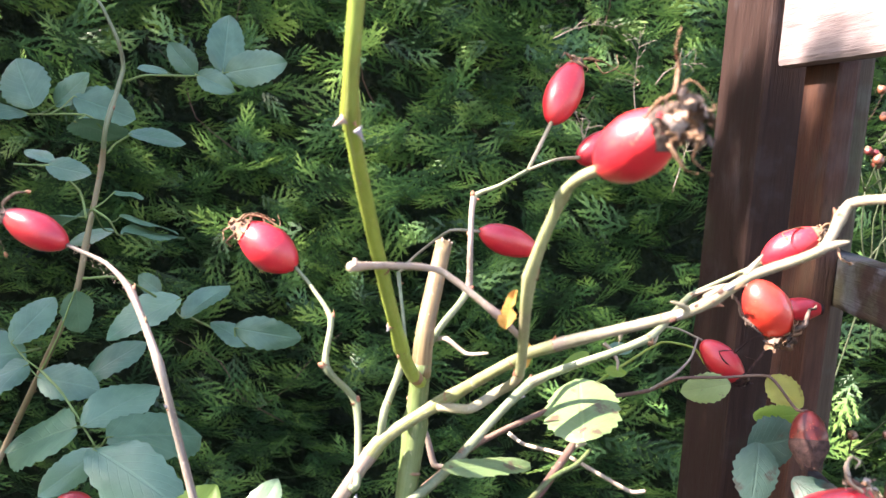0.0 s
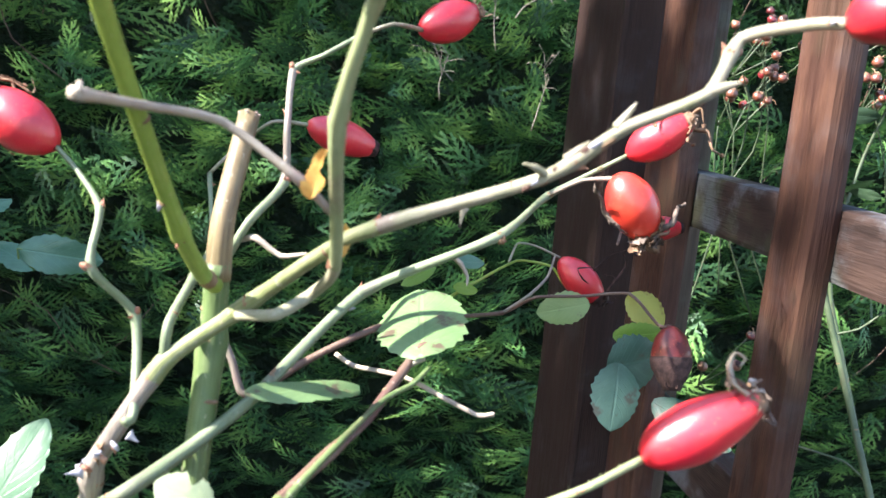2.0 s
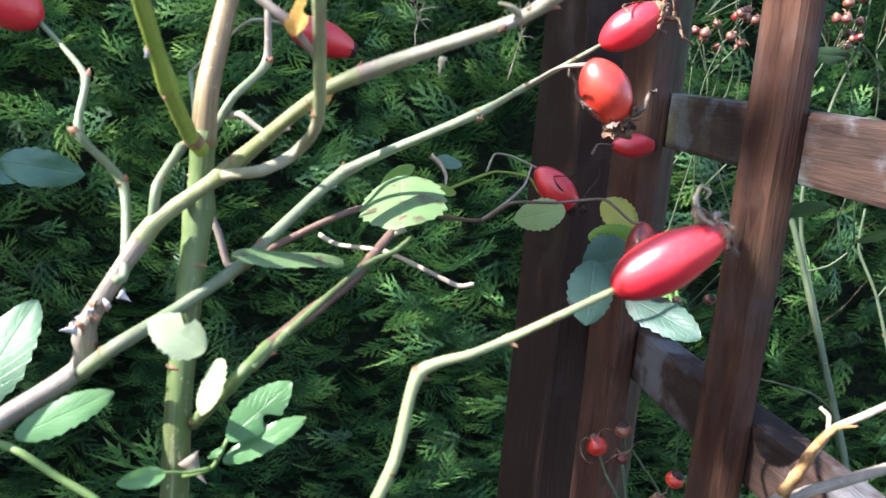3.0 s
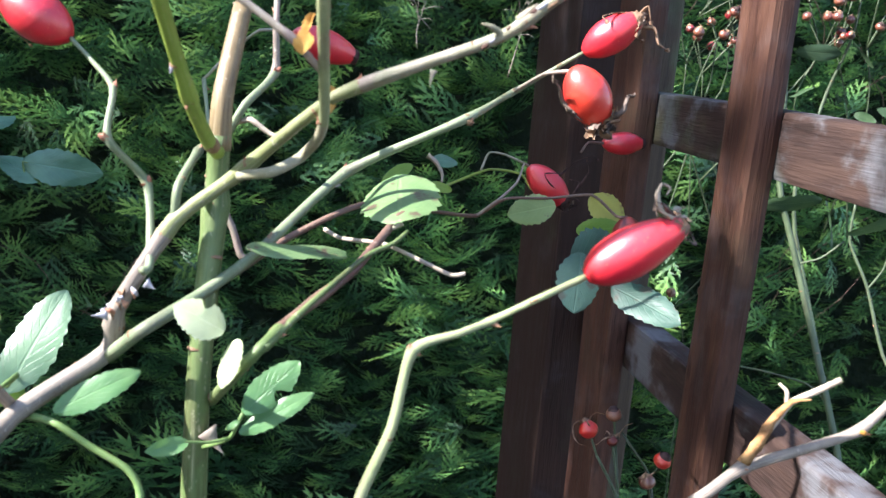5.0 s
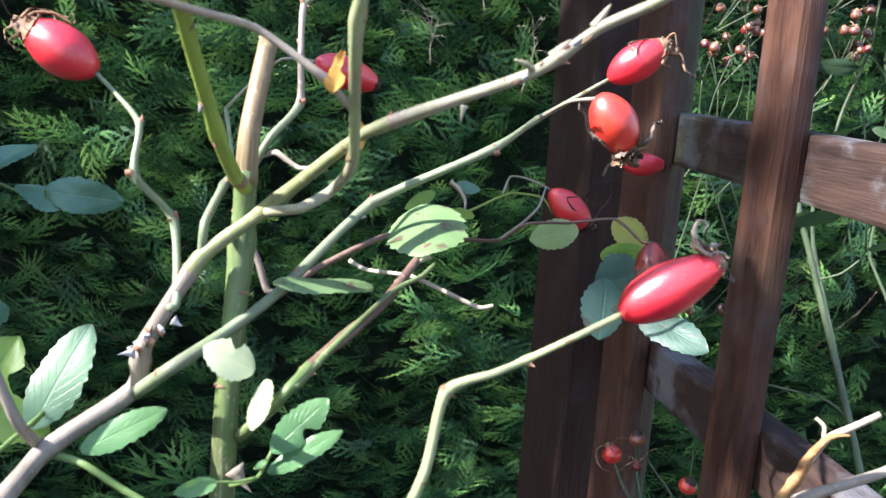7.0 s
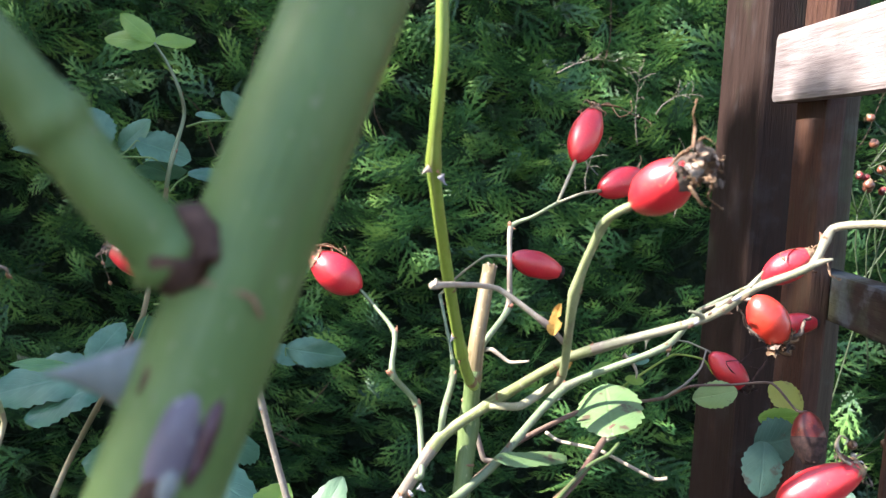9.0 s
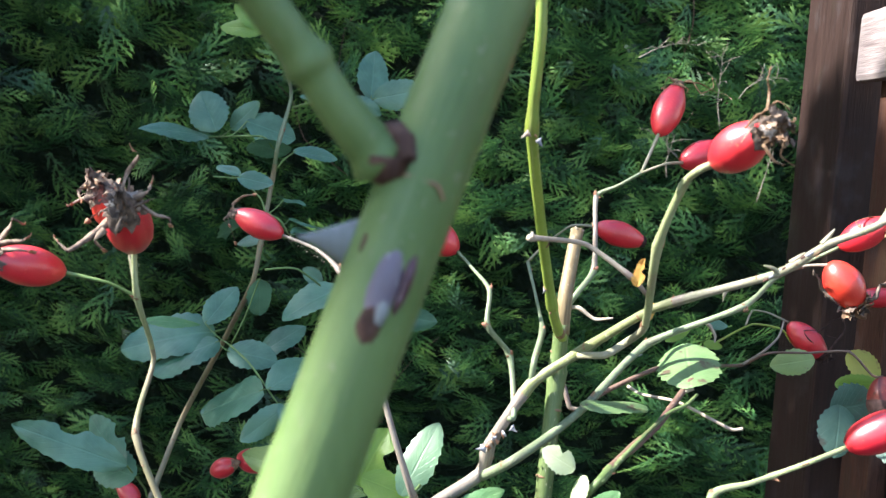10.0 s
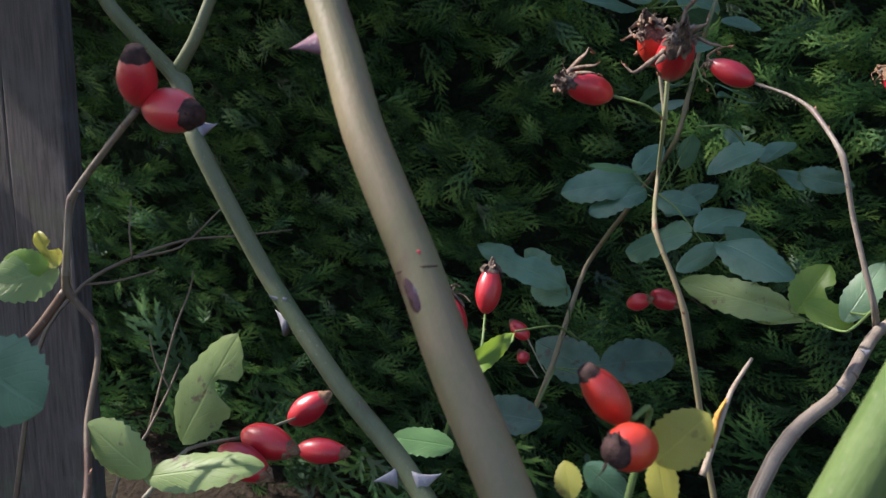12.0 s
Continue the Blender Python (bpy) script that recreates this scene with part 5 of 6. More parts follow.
single_leaf(c4, (0.163, 0.449, 1.061), (0.138, 0.453, 1.054), 0.62, LEAF_SPOT, (-0.2, -1, 0.3), "pale mottled leaf in front of the post")
single_leaf(c4, (0.166, 0.422, 1.053), (0.187, 0.414, 1.057), 0.5, LEAF_LIME, (0, -1, 0.1))
single_leaf(c4, (0.160, 0.410, 1.041), (0.187, 0.411, 1.047), 0.95, LEAF_BLUE_SHADED, (0.1, -1, 0.1))
single_leaf(c4, (0.163, 0.404, 1.046), (0.158, 0.390, 1.020), 0.72, LEAF_BLUE_SHADED, (-0.1, -1, 0.1), "drooping blue-green leaf")
single_leaf(c4, (0.178, 0.397, 1.031), (0.197, 0.363, 1.026), 0.45, LEAF_BLUE_SHADED, (-0.3, -1, 0.7))
single_leaf(c4, (0.087, 0.412, 1.087), (0.102, 0.419, 1.086), 0.4, LEAF_BLUE, (0, -1, 0.6))
single_leaf(c4, (0.078, 0.413, 1.084), (0.064, 0.403, 1.078), 0.35, LEAF_LIME, (0, -1, 0.3))
single_leaf(c4, (0.088, 0.419, 1.074), (0.102, 0.426, 1.071), 0.35, LEAF_LIME, (0, -1, 0.5))
child("dry_leaf", ribbon([(0.085, 0.413, 1.089), (0.089, 0.411, 1.086), (0.092, 0.410, 1.081), (0.092, 0.409, 1.077)], 0.0035, PALE_TWIG, "dry_leaf", 0.6), c4)

# ---- lower cane before the trellis ----
lc = cane([(*(0.135, 0.254, 0.987), 2.4), (*(0.156, 0.252, 1.003), 2.3), (*(0.169, 0.255, 1.010), 2.2), (*(0.189, 0.252, 1.018), 2.0), (*(0.206, 0.249, 1.026), 1.9), (*(0.221, 0.250, 1.041), 1.7), (*(0.241, 0.254, 1.065), 1.5)], MAUVE_STEM,
          "pale mauve rose cane low in front of the trellis", (0.33, 0.667))
shoot(lc, [(*(0.205, 0.249, 1.026), 1.5), (*(0.206, 0.246, 1.026), 0.8)], DRY_LEAF, "bud")
shoot(lc, [(*(0.169, 0.255, 1.010), 1.9), (*(0.174, 0.256, 1.018), 1.9), (*(0.180, 0.256, 1.028), 1.7), (*(0.184, 0.256, 1.033), 1.3), (*(0.190, 0.253, 1.038), 1.3), (*(0.197, 0.251, 1.043), 1.2)], PALE_TWIG, "dry_twig")
child("dry_leaf", ribbon([(0.168, 0.253, 1.013), (0.172, 0.252, 1.021), (0.176, 0.253, 1.028), (0.181, 0.252, 1.035), (0.186, 0.249, 1.037)], 0.0045, DRY_BROWN, "dry_leaf", 1.8), lc, "torn orange-brown dry leaf")
shoot(lc, [(*(0.183, 0.257, 1.032), 0.9), (*(0.183, 0.258, 1.036), 0.8), (*(0.181, 0.260, 1.038), 0.6)], PALE_TWIG, "dry_twig")

# ---- the near rose: thick canes close to the lens ----
f1 = cane([(0.063, 0.118, 1.50, 6.2), (0.013, 0.085, 1.35, 6.8), (-0.020, 0.062, 1.25, 7.1), (-0.041, 0.049, 1.188, 7.4), (-0.060, 0.038, 1.13, 8.0), (-0.074, 0.029, 1.09, 8.6), (-0.107, 0.010, 0.99, 9.2), (-0.17, -0.02, 0.80, 10.0), (-0.34, -0.06, 0.3, 12.0), (-0.42, -0.08, -0.02, 13.0)], NEAR_GREEN,
          "thick smooth green rose cane with large thorns", (), sides=28, per=10)
fb = shoot(f1, [(*(-0.045, 0.048, 1.183), 4.6), (*(-0.049, 0.045, 1.186), 4.4), (*(-0.054, 0.042, 1.192), 3.7), (*(-0.058, 0.040, 1.198), 3.5), (*(-0.065, 0.035, 1.208), 3.4), (*(-0.073, 0.030, 1.219), 3.3)], NEAR_GREEN, "side_shoot", (0.2, 0.6), "green side branch with a dark collar", 22, 8)
shoot(fb, [(*(-0.047, 0.045, 1.185), 5.3), (*(-0.047, 0.045, 1.186), 5.9), (*(-0.048, 0.044, 1.186), 5.1)], DARK_SCAR, "collar")
thorn(f1, (-0.0492, 0.0477, 1.1715), (-0.0600, 0.041, 1.174), 0.0098, THORN_DIM, (-0.31, -0.19, -0.93))
F1_AXIS = (-0.019, -0.011, -0.058)
scar(f1, (-0.0478, 0.0450, 1.1672), F1_AXIS, (-0.047, 0.039, 1.167), 6.5, 5.6, 2.3, SCAR_GREY, 0.7)
scar(f1, (-0.0474, 0.0452, 1.1684), F1_AXIS, (-0.0437, 0.0395, 1.168), 6.6, 4.6, 0.9, SCAR_PURPLE, 0.9)
scar(f1, (-0.0490, 0.0444, 1.1638), F1_AXIS, (-0.047, 0.038, 1.164), 7.3, 1.9, 1.0, THORN_DIM, 0.3)
scar(f1, (-0.0494, 0.0441, 1.1622), F1_AXIS, (-0.0485, 0.037, 1.162), 6.6, 3.2, 1.9, DARK_SCAR, 0.75)
scar(f1, (-0.0464, 0.0459, 1.1716), F1_AXIS, (-0.051, 0.040, 1.173), 6.5, 2.0, 0.6, DARK_SCAR, 0.15)
shoot(f1, [(*(-0.047, 0.042, 1.184), 0.5), (*(-0.043, 0.042, 1.183), 0.5), (*(-0.040, 0.042, 1.182), 0.45), (*(-0.039, 0.042, 1.180), 0.3)], NODE_SCAR, "node_line", (), "", 6, 4)
thorn(f1, (-0.067, 0.034, 1.108), (-0.080, 0.046, 1.110), 0.0068)
f2 = cane([(-0.46, 0.20, 1.45, 6.4), (-0.335, 0.118, 1.28, 7.2), (-0.2553, 0.0655, 1.1663, 7.6), (-0.2298, 0.046, 1.1285, 7.8), (-0.2038, 0.0304, 1.0959, 7.9), (-0.1846, 0.0177, 1.0702, 8.0), (-0.1622, 0.0048, 1.0427, 8.2), (-0.10, -0.03, 0.95, 8.6), (0.0, -0.08, 0.7, 9.5), (0.08, -0.12, 0.3, 11.0), (0.10, -0.13, -0.02, 13.0)], TAN_STEM,
          "thick smooth tan-green rose cane in half shade", (), sides=26, per=8)
F2_AXIS = (0.0222, -0.0128, -0.0275)
scar(f2, (-0.1969, 0.0258, 1.0867), F2_AXIS, (-0.198, 0.019, 1.087), 6.8, 6.0, 2.2, SCAR_PURPLE, 0.5)
scar(f2, (-0.1962, 0.0254, 1.0858), F2_AXIS, (-0.197, 0.019, 1.085), 7.2, 2.4, 0.9, DARK_SCAR, 0.3)
scar(f2, (-0.2033, 0.0301, 1.0952), F2_AXIS, (-0.199, 0.025, 1.098), 6.8, 0.8, 0.7, HIP_RED, 0.2)
shoot(f2, [(*(-0.206, 0.023, 1.093), 0.25), (*(-0.202, 0.023, 1.095), 0.4), (*(-0.198, 0.024, 1.096), 0.4), (*(-0.195, 0.027, 1.096), 0.3)], DARK_SCAR, "node_line", (), "", 6, 4)
thorn(f2, (-0.251, 0.057, 1.154), (-0.259, 0.049, 1.152), 0.009, DARK_THORN, (0.55, -0.4, -0.7))
f3 = cane([(*(-0.442, 0.124, 1.214), 3.6), (*(-0.418, 0.134, 1.164), 4.0), (*(-0.396, 0.155, 1.129), 4.6), (*(-0.373, 0.137, 1.105), 4.8), (*(-0.335, 0.139, 1.044), 5.0), (*(-0.289, 0.131, 0.999), 5.2), (*(-0.254, 0.124, 0.974), 5.4), (*(-0.215, 0.112, 0.940), 6.0)], GREY_OLIVE,
          "green rose cane with forked top and pale thorns", (0.29,), sides=20, per=8)
shoot(f3, [(*(-0.400, 0.155, 1.133), 4.0), (*(-0.387, 0.155, 1.150), 3.4), (*(-0.378, 0.162, 1.177), 3.2), (*(-0.367, 0.168, 1.211), 3.0)], GREY_OLIVE, "side_shoot", (), "", 14)
thorn(f3, (-0.373, 0.138, 1.110), (-0.369, 0.149, 1.112), 0.008)
thorn(f3, (-0.323, 0.136, 1.032), (-0.330, 0.132, 1.036), 0.006)
thorn(f3, (-0.320, 0.134, 1.021), (-0.332, 0.141, 1.026), 0.008)
thorn(f3, (-0.253, 0.120, 0.967), (-0.262, 0.114, 0.966), 0.008)
thorn(f3, (-0.243, 0.119, 0.968), (-0.233, 0.124, 0.973), 0.008)
gc = c3
thorn(c3, (-0.081, 0.182, 1.022), (-0.084, 0.180, 1.025), 0.003)
thorn(c3, (-0.072, 0.202, 1.033), (-0.076, 0.203, 1.034), 0.003)

# ---- the left rose: hips on a thin cane ----
b1 = cane([(*(-0.102, 0.198, 0.893), 2.3), (*(-0.127, 0.216, 0.942), 1.9), (*(-0.151, 0.220, 1.032), 1.6), (*(-0.171, 0.231, 1.069), 1.4), (*(-0.178, 0.265, 1.090), 1.2), (*(-0.173, 0.238, 1.122), 1.3), (*(-0.173, 0.236, 1.142), 1.2)], [(0.0, TAN_STEM), (0.7, PALE_GREEN)], "thin brownish rose stem topped by a hip cluster", (0.33, 0.5, 0.83))
side_hip = rose_hip((-0.198, 0.231, 1.1315), (-0.2165, 0.213, 1.1385), 7.6, "red hip with a blackened crown and curled sepals", sepals="grey", reach=0.9, back=0.6, n_sepals=2, tuft=1.6, stalk=[(-0.173, 0.238, 1.122), (-0.182, 0.233, 1.128)], stalk_mat=GREEN_STEM, stalk_r=0.85)
top_hip = rose_hip((-0.173, 0.237, 1.142), (-0.164, 0.209, 1.161), 8.4, "dark red hip under a shaggy withered calyx", sepals="grey", reach=1.2, back=1.1, n_sepals=3, tuft=2.4)
twin_hip = rose_hip((-0.179, 0.244, 1.147), (-0.183, 0.230, 1.165), 7.8, "orange-red hip with ragged dry sepals", HIP_ORANGE, sepals="grey", reach=1.2, back=1.0, n_sepals=3, tuft=2.3, stalk=[(-0.173, 0.238, 1.122)])
sr = cane([(*(-0.063, 0.294, 1.015), 2.2), (*(-0.067, 0.280, 1.032), 2.0), (*(-0.0743, 0.282, 1.0516), 1.7), (*(-0.0828, 0.288, 1.0751), 1.6), (*(-0.0919, 0.2914, 1.1050), 1.6), (*(-0.1088, 0.3122, 1.1250), 1.4), (*(-0.123, 0.326, 1.132), 1.0), (*(-0.142, 0.336, 1.1365), 0.9)], MAUVE_STEM, "arching thin rose shoot with one hip", (0.57, 0.71), name="rose_shoot", group="rose shoots", category="rose shoot")
arch_hip = rose_hip((-0.142, 0.336, 1.1365), (-0.167, 0.340, 1.146), 7.0, "red hip hanging at the end of an arching shoot", sepals="grey", reach=0.8, back=0.6, n_sepals=2, tuft=0.9)
b2 = cane([(*(-0.2940, 0.4500, 0.8460), 3.0), (*(-0.2830, 0.4600, 0.8880), 2.8), (*(-0.2862, 0.5637, 0.9513), 2.5), (*(-0.2377, 0.5228, 1.0291), 2.3), (*(-0.2074, 0.4986, 1.0811), 2.1), (*(-0.2019, 0.5010, 1.1131), 2.0), (*(-0.1977, 0.5119, 1.1533), 1.8), (*(-0.1914, 0.5022, 1.1770), 1.7), (*(-0.1854, 0.5131, 1.2108), 1.5), (*(-0.1863, 0.5071, 1.2266), 1.3), (*(-0.1936, 0.5041, 1.2437), 1.1), (*(-0.2016, 0.5041, 1.2557), 0.8)], [(0.0, TAN_STEM), (0.6, BLUE_STEM)],
          "leafy grey-mauve rose cane with blue-green leaves", (0.44, 0.55, 0.66))
for tp in ((-0.226, 0.510, 1.275), (-0.236, 0.508, 1.260), (-0.181, 0.526, 1.263)):
    single_leaf(b2, (-0.2016, 0.5041, 1.2557), tp, 0.42, LEAF_LIME, (0, -1, 0.5))
leaf_spray(b2, [(-0.1849, 0.5175, 1.2044), (-0.1693, 0.5066, 1.2080), (-0.1475, 0.5249, 1.2098), (-0.1306, 0.5218, 1.2123)], [((-0.1307, 0.5241, 1.2130), (-0.1303, 0.5361, 1.2487)), ((-0.1283, 0.5213, 1.2126), (-0.0919, 0.5174, 1.2205)), ((-0.1522, 0.5436, 1.2117), (-0.1668, 0.5367, 1.2288)), ((-0.1447, 0.5207, 1.2104), (-0.1231, 0.5148, 1.2034)), ((-0.1696, 0.5439, 1.2116), (-0.1806, 0.5283, 1.2156))], LEAF_BLUE, (0, -1, 0.5), 0.6)
leaf_spray(b2, [(-0.2004, 0.5224, 1.1753), (-0.2033, 0.5032, 1.1837), (-0.2560, 0.5443, 1.1812)], [((-0.2383, 0.5433, 1.1878), (-0.2169, 0.5399, 1.2083)), ((-0.2255, 0.5400, 1.1938), (-0.1899, 0.5447, 1.1835)), ((-0.2077, 0.4977, 1.1796), (-0.1974, 0.5458, 1.1711))], LEAF_BLUE, (0, -1, 0.6), 0.6)
single_leaf(b2, (-0.2452, 0.5308, 1.1858), (-0.2608, 0.5374, 1.2155), 0.85, LEAF_BLUE, (0, -1, 0.5))
single_leaf(b2, (-0.2581, 0.5517, 1.1814), (-0.2870, 0.5000, 1.1910), 0.3, LEAF_BLUE, (0, -0.9, 0.7))
leaf_spray(b2, [(-0.1937, 0.5096, 1.1619), (-0.1905, 0.5149, 1.1678), (-0.1871, 0.5281, 1.1724)], [((-0.1865, 0.5258, 1.1734), (-0.1570, 0.5427, 1.1698))], LEAF_BLUE, (0, -1, 0.6), 0.5)
leaf_spray(b2, [(-0.1872, 0.4643, 1.1292), (-0.1951, 0.4750, 1.1426), (-0.2078, 0.4693, 1.1552), (-0.2187, 0.4511, 1.1574)], [((-0.2089, 0.4755, 1.1582), (-0.2269, 0.4780, 1.1640)), ((-0.2048, 0.4573, 1.1573), (-0.1810, 0.4553, 1.1540))], LEAF_BLUE, (0, -0.8, 0.7), 0.5)
leaf_spray(b2, [(-0.1930, 0.4866, 1.1318), (-0.1832, 0.4848, 1.1265), (-0.1791, 0.4863, 1.1182)], [((-0.1879, 0.5049, 1.1398), (-0.1733, 0.5138, 1.1378)), ((-0.1820, 0.4983, 1.1264), (-0.1541, 0.5221, 1.1212)), ((-0.1774, 0.4894, 1.1175), (-0.1528, 0.5287, 1.1179)), ((-0.2103, 0.5108, 1.1233), (-0.2543, 0.5645, 1.1142)), ((-0.2119, 0.5680, 1.1072), (-0.2424, 0.5659, 1.1030))], LEAF_BLUE, (0, -0.4, 1), 0.5)
leaf_spray(b2, [(-0.1863, 0.4574, 1.0979), (-0.1641, 0.4555, 1.0995), (-0.1448, 0.5040, 1.0690)], [((-0.1566, 0.4947, 1.0839), (-0.1724, 0.4982, 1.0938)), ((-0.1402, 0.4827, 1.0726), (-0.1226, 0.5116, 1.0904)), ((-0.1405, 0.4787, 1.0848), (-0.1770, 0.4596, 1.0690))], LEAF_BLUE, (0, -1, 0.5), 0.56)
leaf_spray(b2, [(-0.1448, 0.5040, 1.0690), (-0.1070, 0.5000, 1.0540)], [((-0.1070, 0.5000, 1.0540), (-0.1280, 0.5000, 1.0690)), ((-0.1150, 0.5000, 1.0640), (-0.0760, 0.5000, 1.0590))], LEAF_BLUE, (0, -1, 0.5), 0.5)
leaf_spray(b2, [(-0.2087, 0.4560, 1.0460), (-0.1919, 0.4441, 1.0379), (-0.1668, 0.4247, 1.0173)], [((-0.2301, 0.4675, 1.0571), (-0.2145, 0.4844, 1.0818)), ((-0.1892, 0.4544, 1.0919), (-0.1926, 0.4697, 1.0622)), ((-0.2109, 0.5034, 1.0214), (-0.1755, 0.5161, 1.0509)), ((-0.1758, 0.4292, 1.0261), (-0.1465, 0.4587, 1.0455)), ((-0.1783, 0.4285, 1.0262), (-0.2310, 0.4555, 0.9988)), ((-0.1567, 0.3961, 1.0285), (-0.1087, 0.3587, 1.0277)), ((-0.1560, 0.4003, 1.0260), (-0.1802, 0.3886, 1.0067)), ((-0.1525, 0.4020, 1.0323), (-0.1193, 0.4597, 1.0159))], LEAF_BLUE, (0, -0.8, 0.7), 0.54)
leaf_spray(b2, [(-0.222, 0.485, 1.050), (-0.236, 0.474, 1.047)], [((-0.226, 0.475, 1.050), (-0.281, 0.449, 1.047)), ((-0.220, 0.466, 1.046), (-0.258, 0.442, 1.033)), ((-0.211, 0.457, 1.042), (-0.177, 0.452, 1.040))], LEAF_BLUE, (0, -0.8, 0.8))
single_leaf(b2, (-0.222, 0.437, 1.063), (-0.258, 0.428, 1.070), 0.3, LEAF_GREEN, (0, -0.4, 1))
leaf_spray(b2, [(-0.273, 0.470, 0.930), (-0.2720, 0.4638, 0.9390), (-0.2653, 0.4230, 0.9722)], [], LEAF_BLUE)
single_leaf(b2, (-0.2653, 0.4230, 0.9722), (-0.3347, 0.4089, 1.0000), 0.3, LEAF_BLUE, (0, -1, 0.5), "torn blue-green leaf with a large bite", notch=0.55, wave=0.09)
single_leaf(b2, (-0.2653, 0.4230, 0.9722), (-0.3247, 0.4767, 0.9851), 0.28, LEAF_BLUE, (0, -1, 0.4), notch=0.4)
single_leaf(b2, (-0.2646, 0.4326, 0.9604), (-0.3059, 0.4534, 0.9636), 0.55, LEAF_BLUE, (0, -0.8, 0.6))
leaf_spray(b2, [(-0.281, 0.383, 0.860), (-0.277, 0.453, 0.893)], [((-0.245, 0.480, 0.882), (-0.310, 0.491, 0.900)), ((-0.247, 0.484, 0.890), (-0.189, 0.502, 0.903)), ((-0.264, 0.380, 0.879), (-0.324, 0.378, 0.878))], LEAF_BLUE_SHADED, (0, -1, 0.5))
leaf_spray(gc, [(-0.065, 0.300, 1.026), (-0.078, 0.270, 1.020), (-0.090, 0.329, 1.004), (-0.104, 0.353, 0.999)], [((-0.101, 0.352, 1.000), (-0.178, 0.371, 1.006))], LEAF_SPOT, (-0.1, -1, 0.35), 0.36, label="large yellow-green leaf with dark blotches")
single_leaf(gc, (-0.097, 0.348, 0.998), (-0.126, 0.356, 0.993), 0.22, LEAF_SPOT, (-0.2, -0.6, 1.0))
single_leaf(gc, (-0.102, 0.345, 1.004), (-0.089, 0.352, 1.034), 0.72, LEAF_LIME, (-0.3, -1, 0.4), "curled yellow-green leaflet", fold=0.5, notch=0.6)
single_leaf(gc, (-0.099, 0.337, 1.012), (-0.072, 0.329, 1.007), 0.6, LEAF_LIME, (-0.2, -0.8, 0.8), "small bright lime leaflet")
single_leaf(gc, (-0.0772, 0.3289, 1.0073), (-0.0614, 0.3449, 1.0420), 0.46, LEAF_BLUISH, (-0.3, -1, 0.25), "bluish green toothed leaf lit by the sun")
shoot(gc, [(*(-0.065, 0.300, 1.026), 0.9), (*(-0.069, 0.302, 1.021), 0.8), (*(-0.079, 0.350, 1.007), 0.7), (*(-0.096, 0.345, 1.007), 0.6)], GREEN_STEM, "leaf_stalk", (), "", 7, 4)
ph = cane([(*(-0.286, 0.243, 0.917), 1.4), (*(-0.274, 0.244, 0.962), 1.2), (*(-0.268, 0.255, 0.978), 1.0), (*(-0.276, 0.280, 0.992), 0.9)], GREEN_STEM, "bristly green hip stalk low in the bush", name="rose_shoot", group="rose shoots", category="rose shoot")
low_hip = rose_hip((-0.276, 0.280, 0.992), (-0.277, 0.290, 1.0185), 8.0, "upright red hip with a grey dried crown", sepals="grey", reach=0.7, back=0.8, tuft=1.7)
wrinkled_hip = rose_hip((-0.267, 0.218, 0.997), (-0.287, 0.237, 1.015), 9.0, "wrinkled red hip with shaggy sepals", HIP_RED, sepals="grey", reach=1.7, back=1.5, n_sepals=9, tuft=3.2, stalk=[(-0.267, 0.234, 0.972)])
single_leaf(ph, (-0.272, 0.235, 0.967), (-0.250, 0.262, 0.991), 0.3, LEAF_LIME, (0.5, -1, 0.6), "curled lime leaf bleached by the sun", wave=0.22, fold=0.6)
shoot(ph, [(*(-0.250, 0.262, 0.991), 0.7), (*(-0.236, 0.300, 0.985), 0.7), (*(-0.236, 0.360, 0.955), 0.8), (*(-0.262, 0.430, 0.935), 1.0)], GREEN_STEM, "leaf_stalk", (), "", 7, 5)
rose_hip((-0.372, 0.672, 0.828), (-0.396, 0.684, 0.839), 9.0, "red hip deep in the bush", HIP_RED, n_sepals=3, stalk=[(-0.273, 0.458, 0.930), (-0.336, 0.636, 0.805)])
rose_hip((-0.349, 0.600, 0.830), (-0.358, 0.604, 0.838), 7.0, "red hip deep in the bush", HIP_RED, n_sepals=2, stalk=[(-0.336, 0.600, 0.815)])
rose_hip((-0.2270, 0.470, 0.951), (-0.2095, 0.470, 0.959), 7.0, "dark red hip in the shade of the leaves", HIP_RED, n_sepals=1, reach=0.4)
rose_hip((-0.2110, 0.478, 0.961), (-0.1890, 0.478, 0.955), 8.5, "dark red hip in the shade of the leaves", HIP_RED, n_sepals=1, reach=0.4)

withered(top_hip, [[(-0.1650, 0.2090, 1.1650), (-0.1640, 0.2120, 1.1720), (-0.1580, 0.2080, 1.1780), (-0.1590, 0.2060, 1.1800)],
               [(-0.1700, 0.2120, 1.1550), (-0.1780, 0.2100, 1.1480), (-0.1830, 0.2060, 1.1440), (-0.1880, 0.2080, 1.1470)],
               [(-0.1600, 0.2120, 1.1610), (-0.1520, 0.2070, 1.1580), (-0.1470, 0.2070, 1.1570), (-0.1480, 0.2110, 1.1540)],
               [(-0.1600, 0.2090, 1.1630), (-0.1540, 0.2060, 1.1660), (-0.1540, 0.2090, 1.1690)],
               [(-0.1700, 0.2070, 1.1520), (-0.1740, 0.2070, 1.1480), (-0.1730, 0.2120, 1.1440)]], 0.0026, SEPAL_GREY)
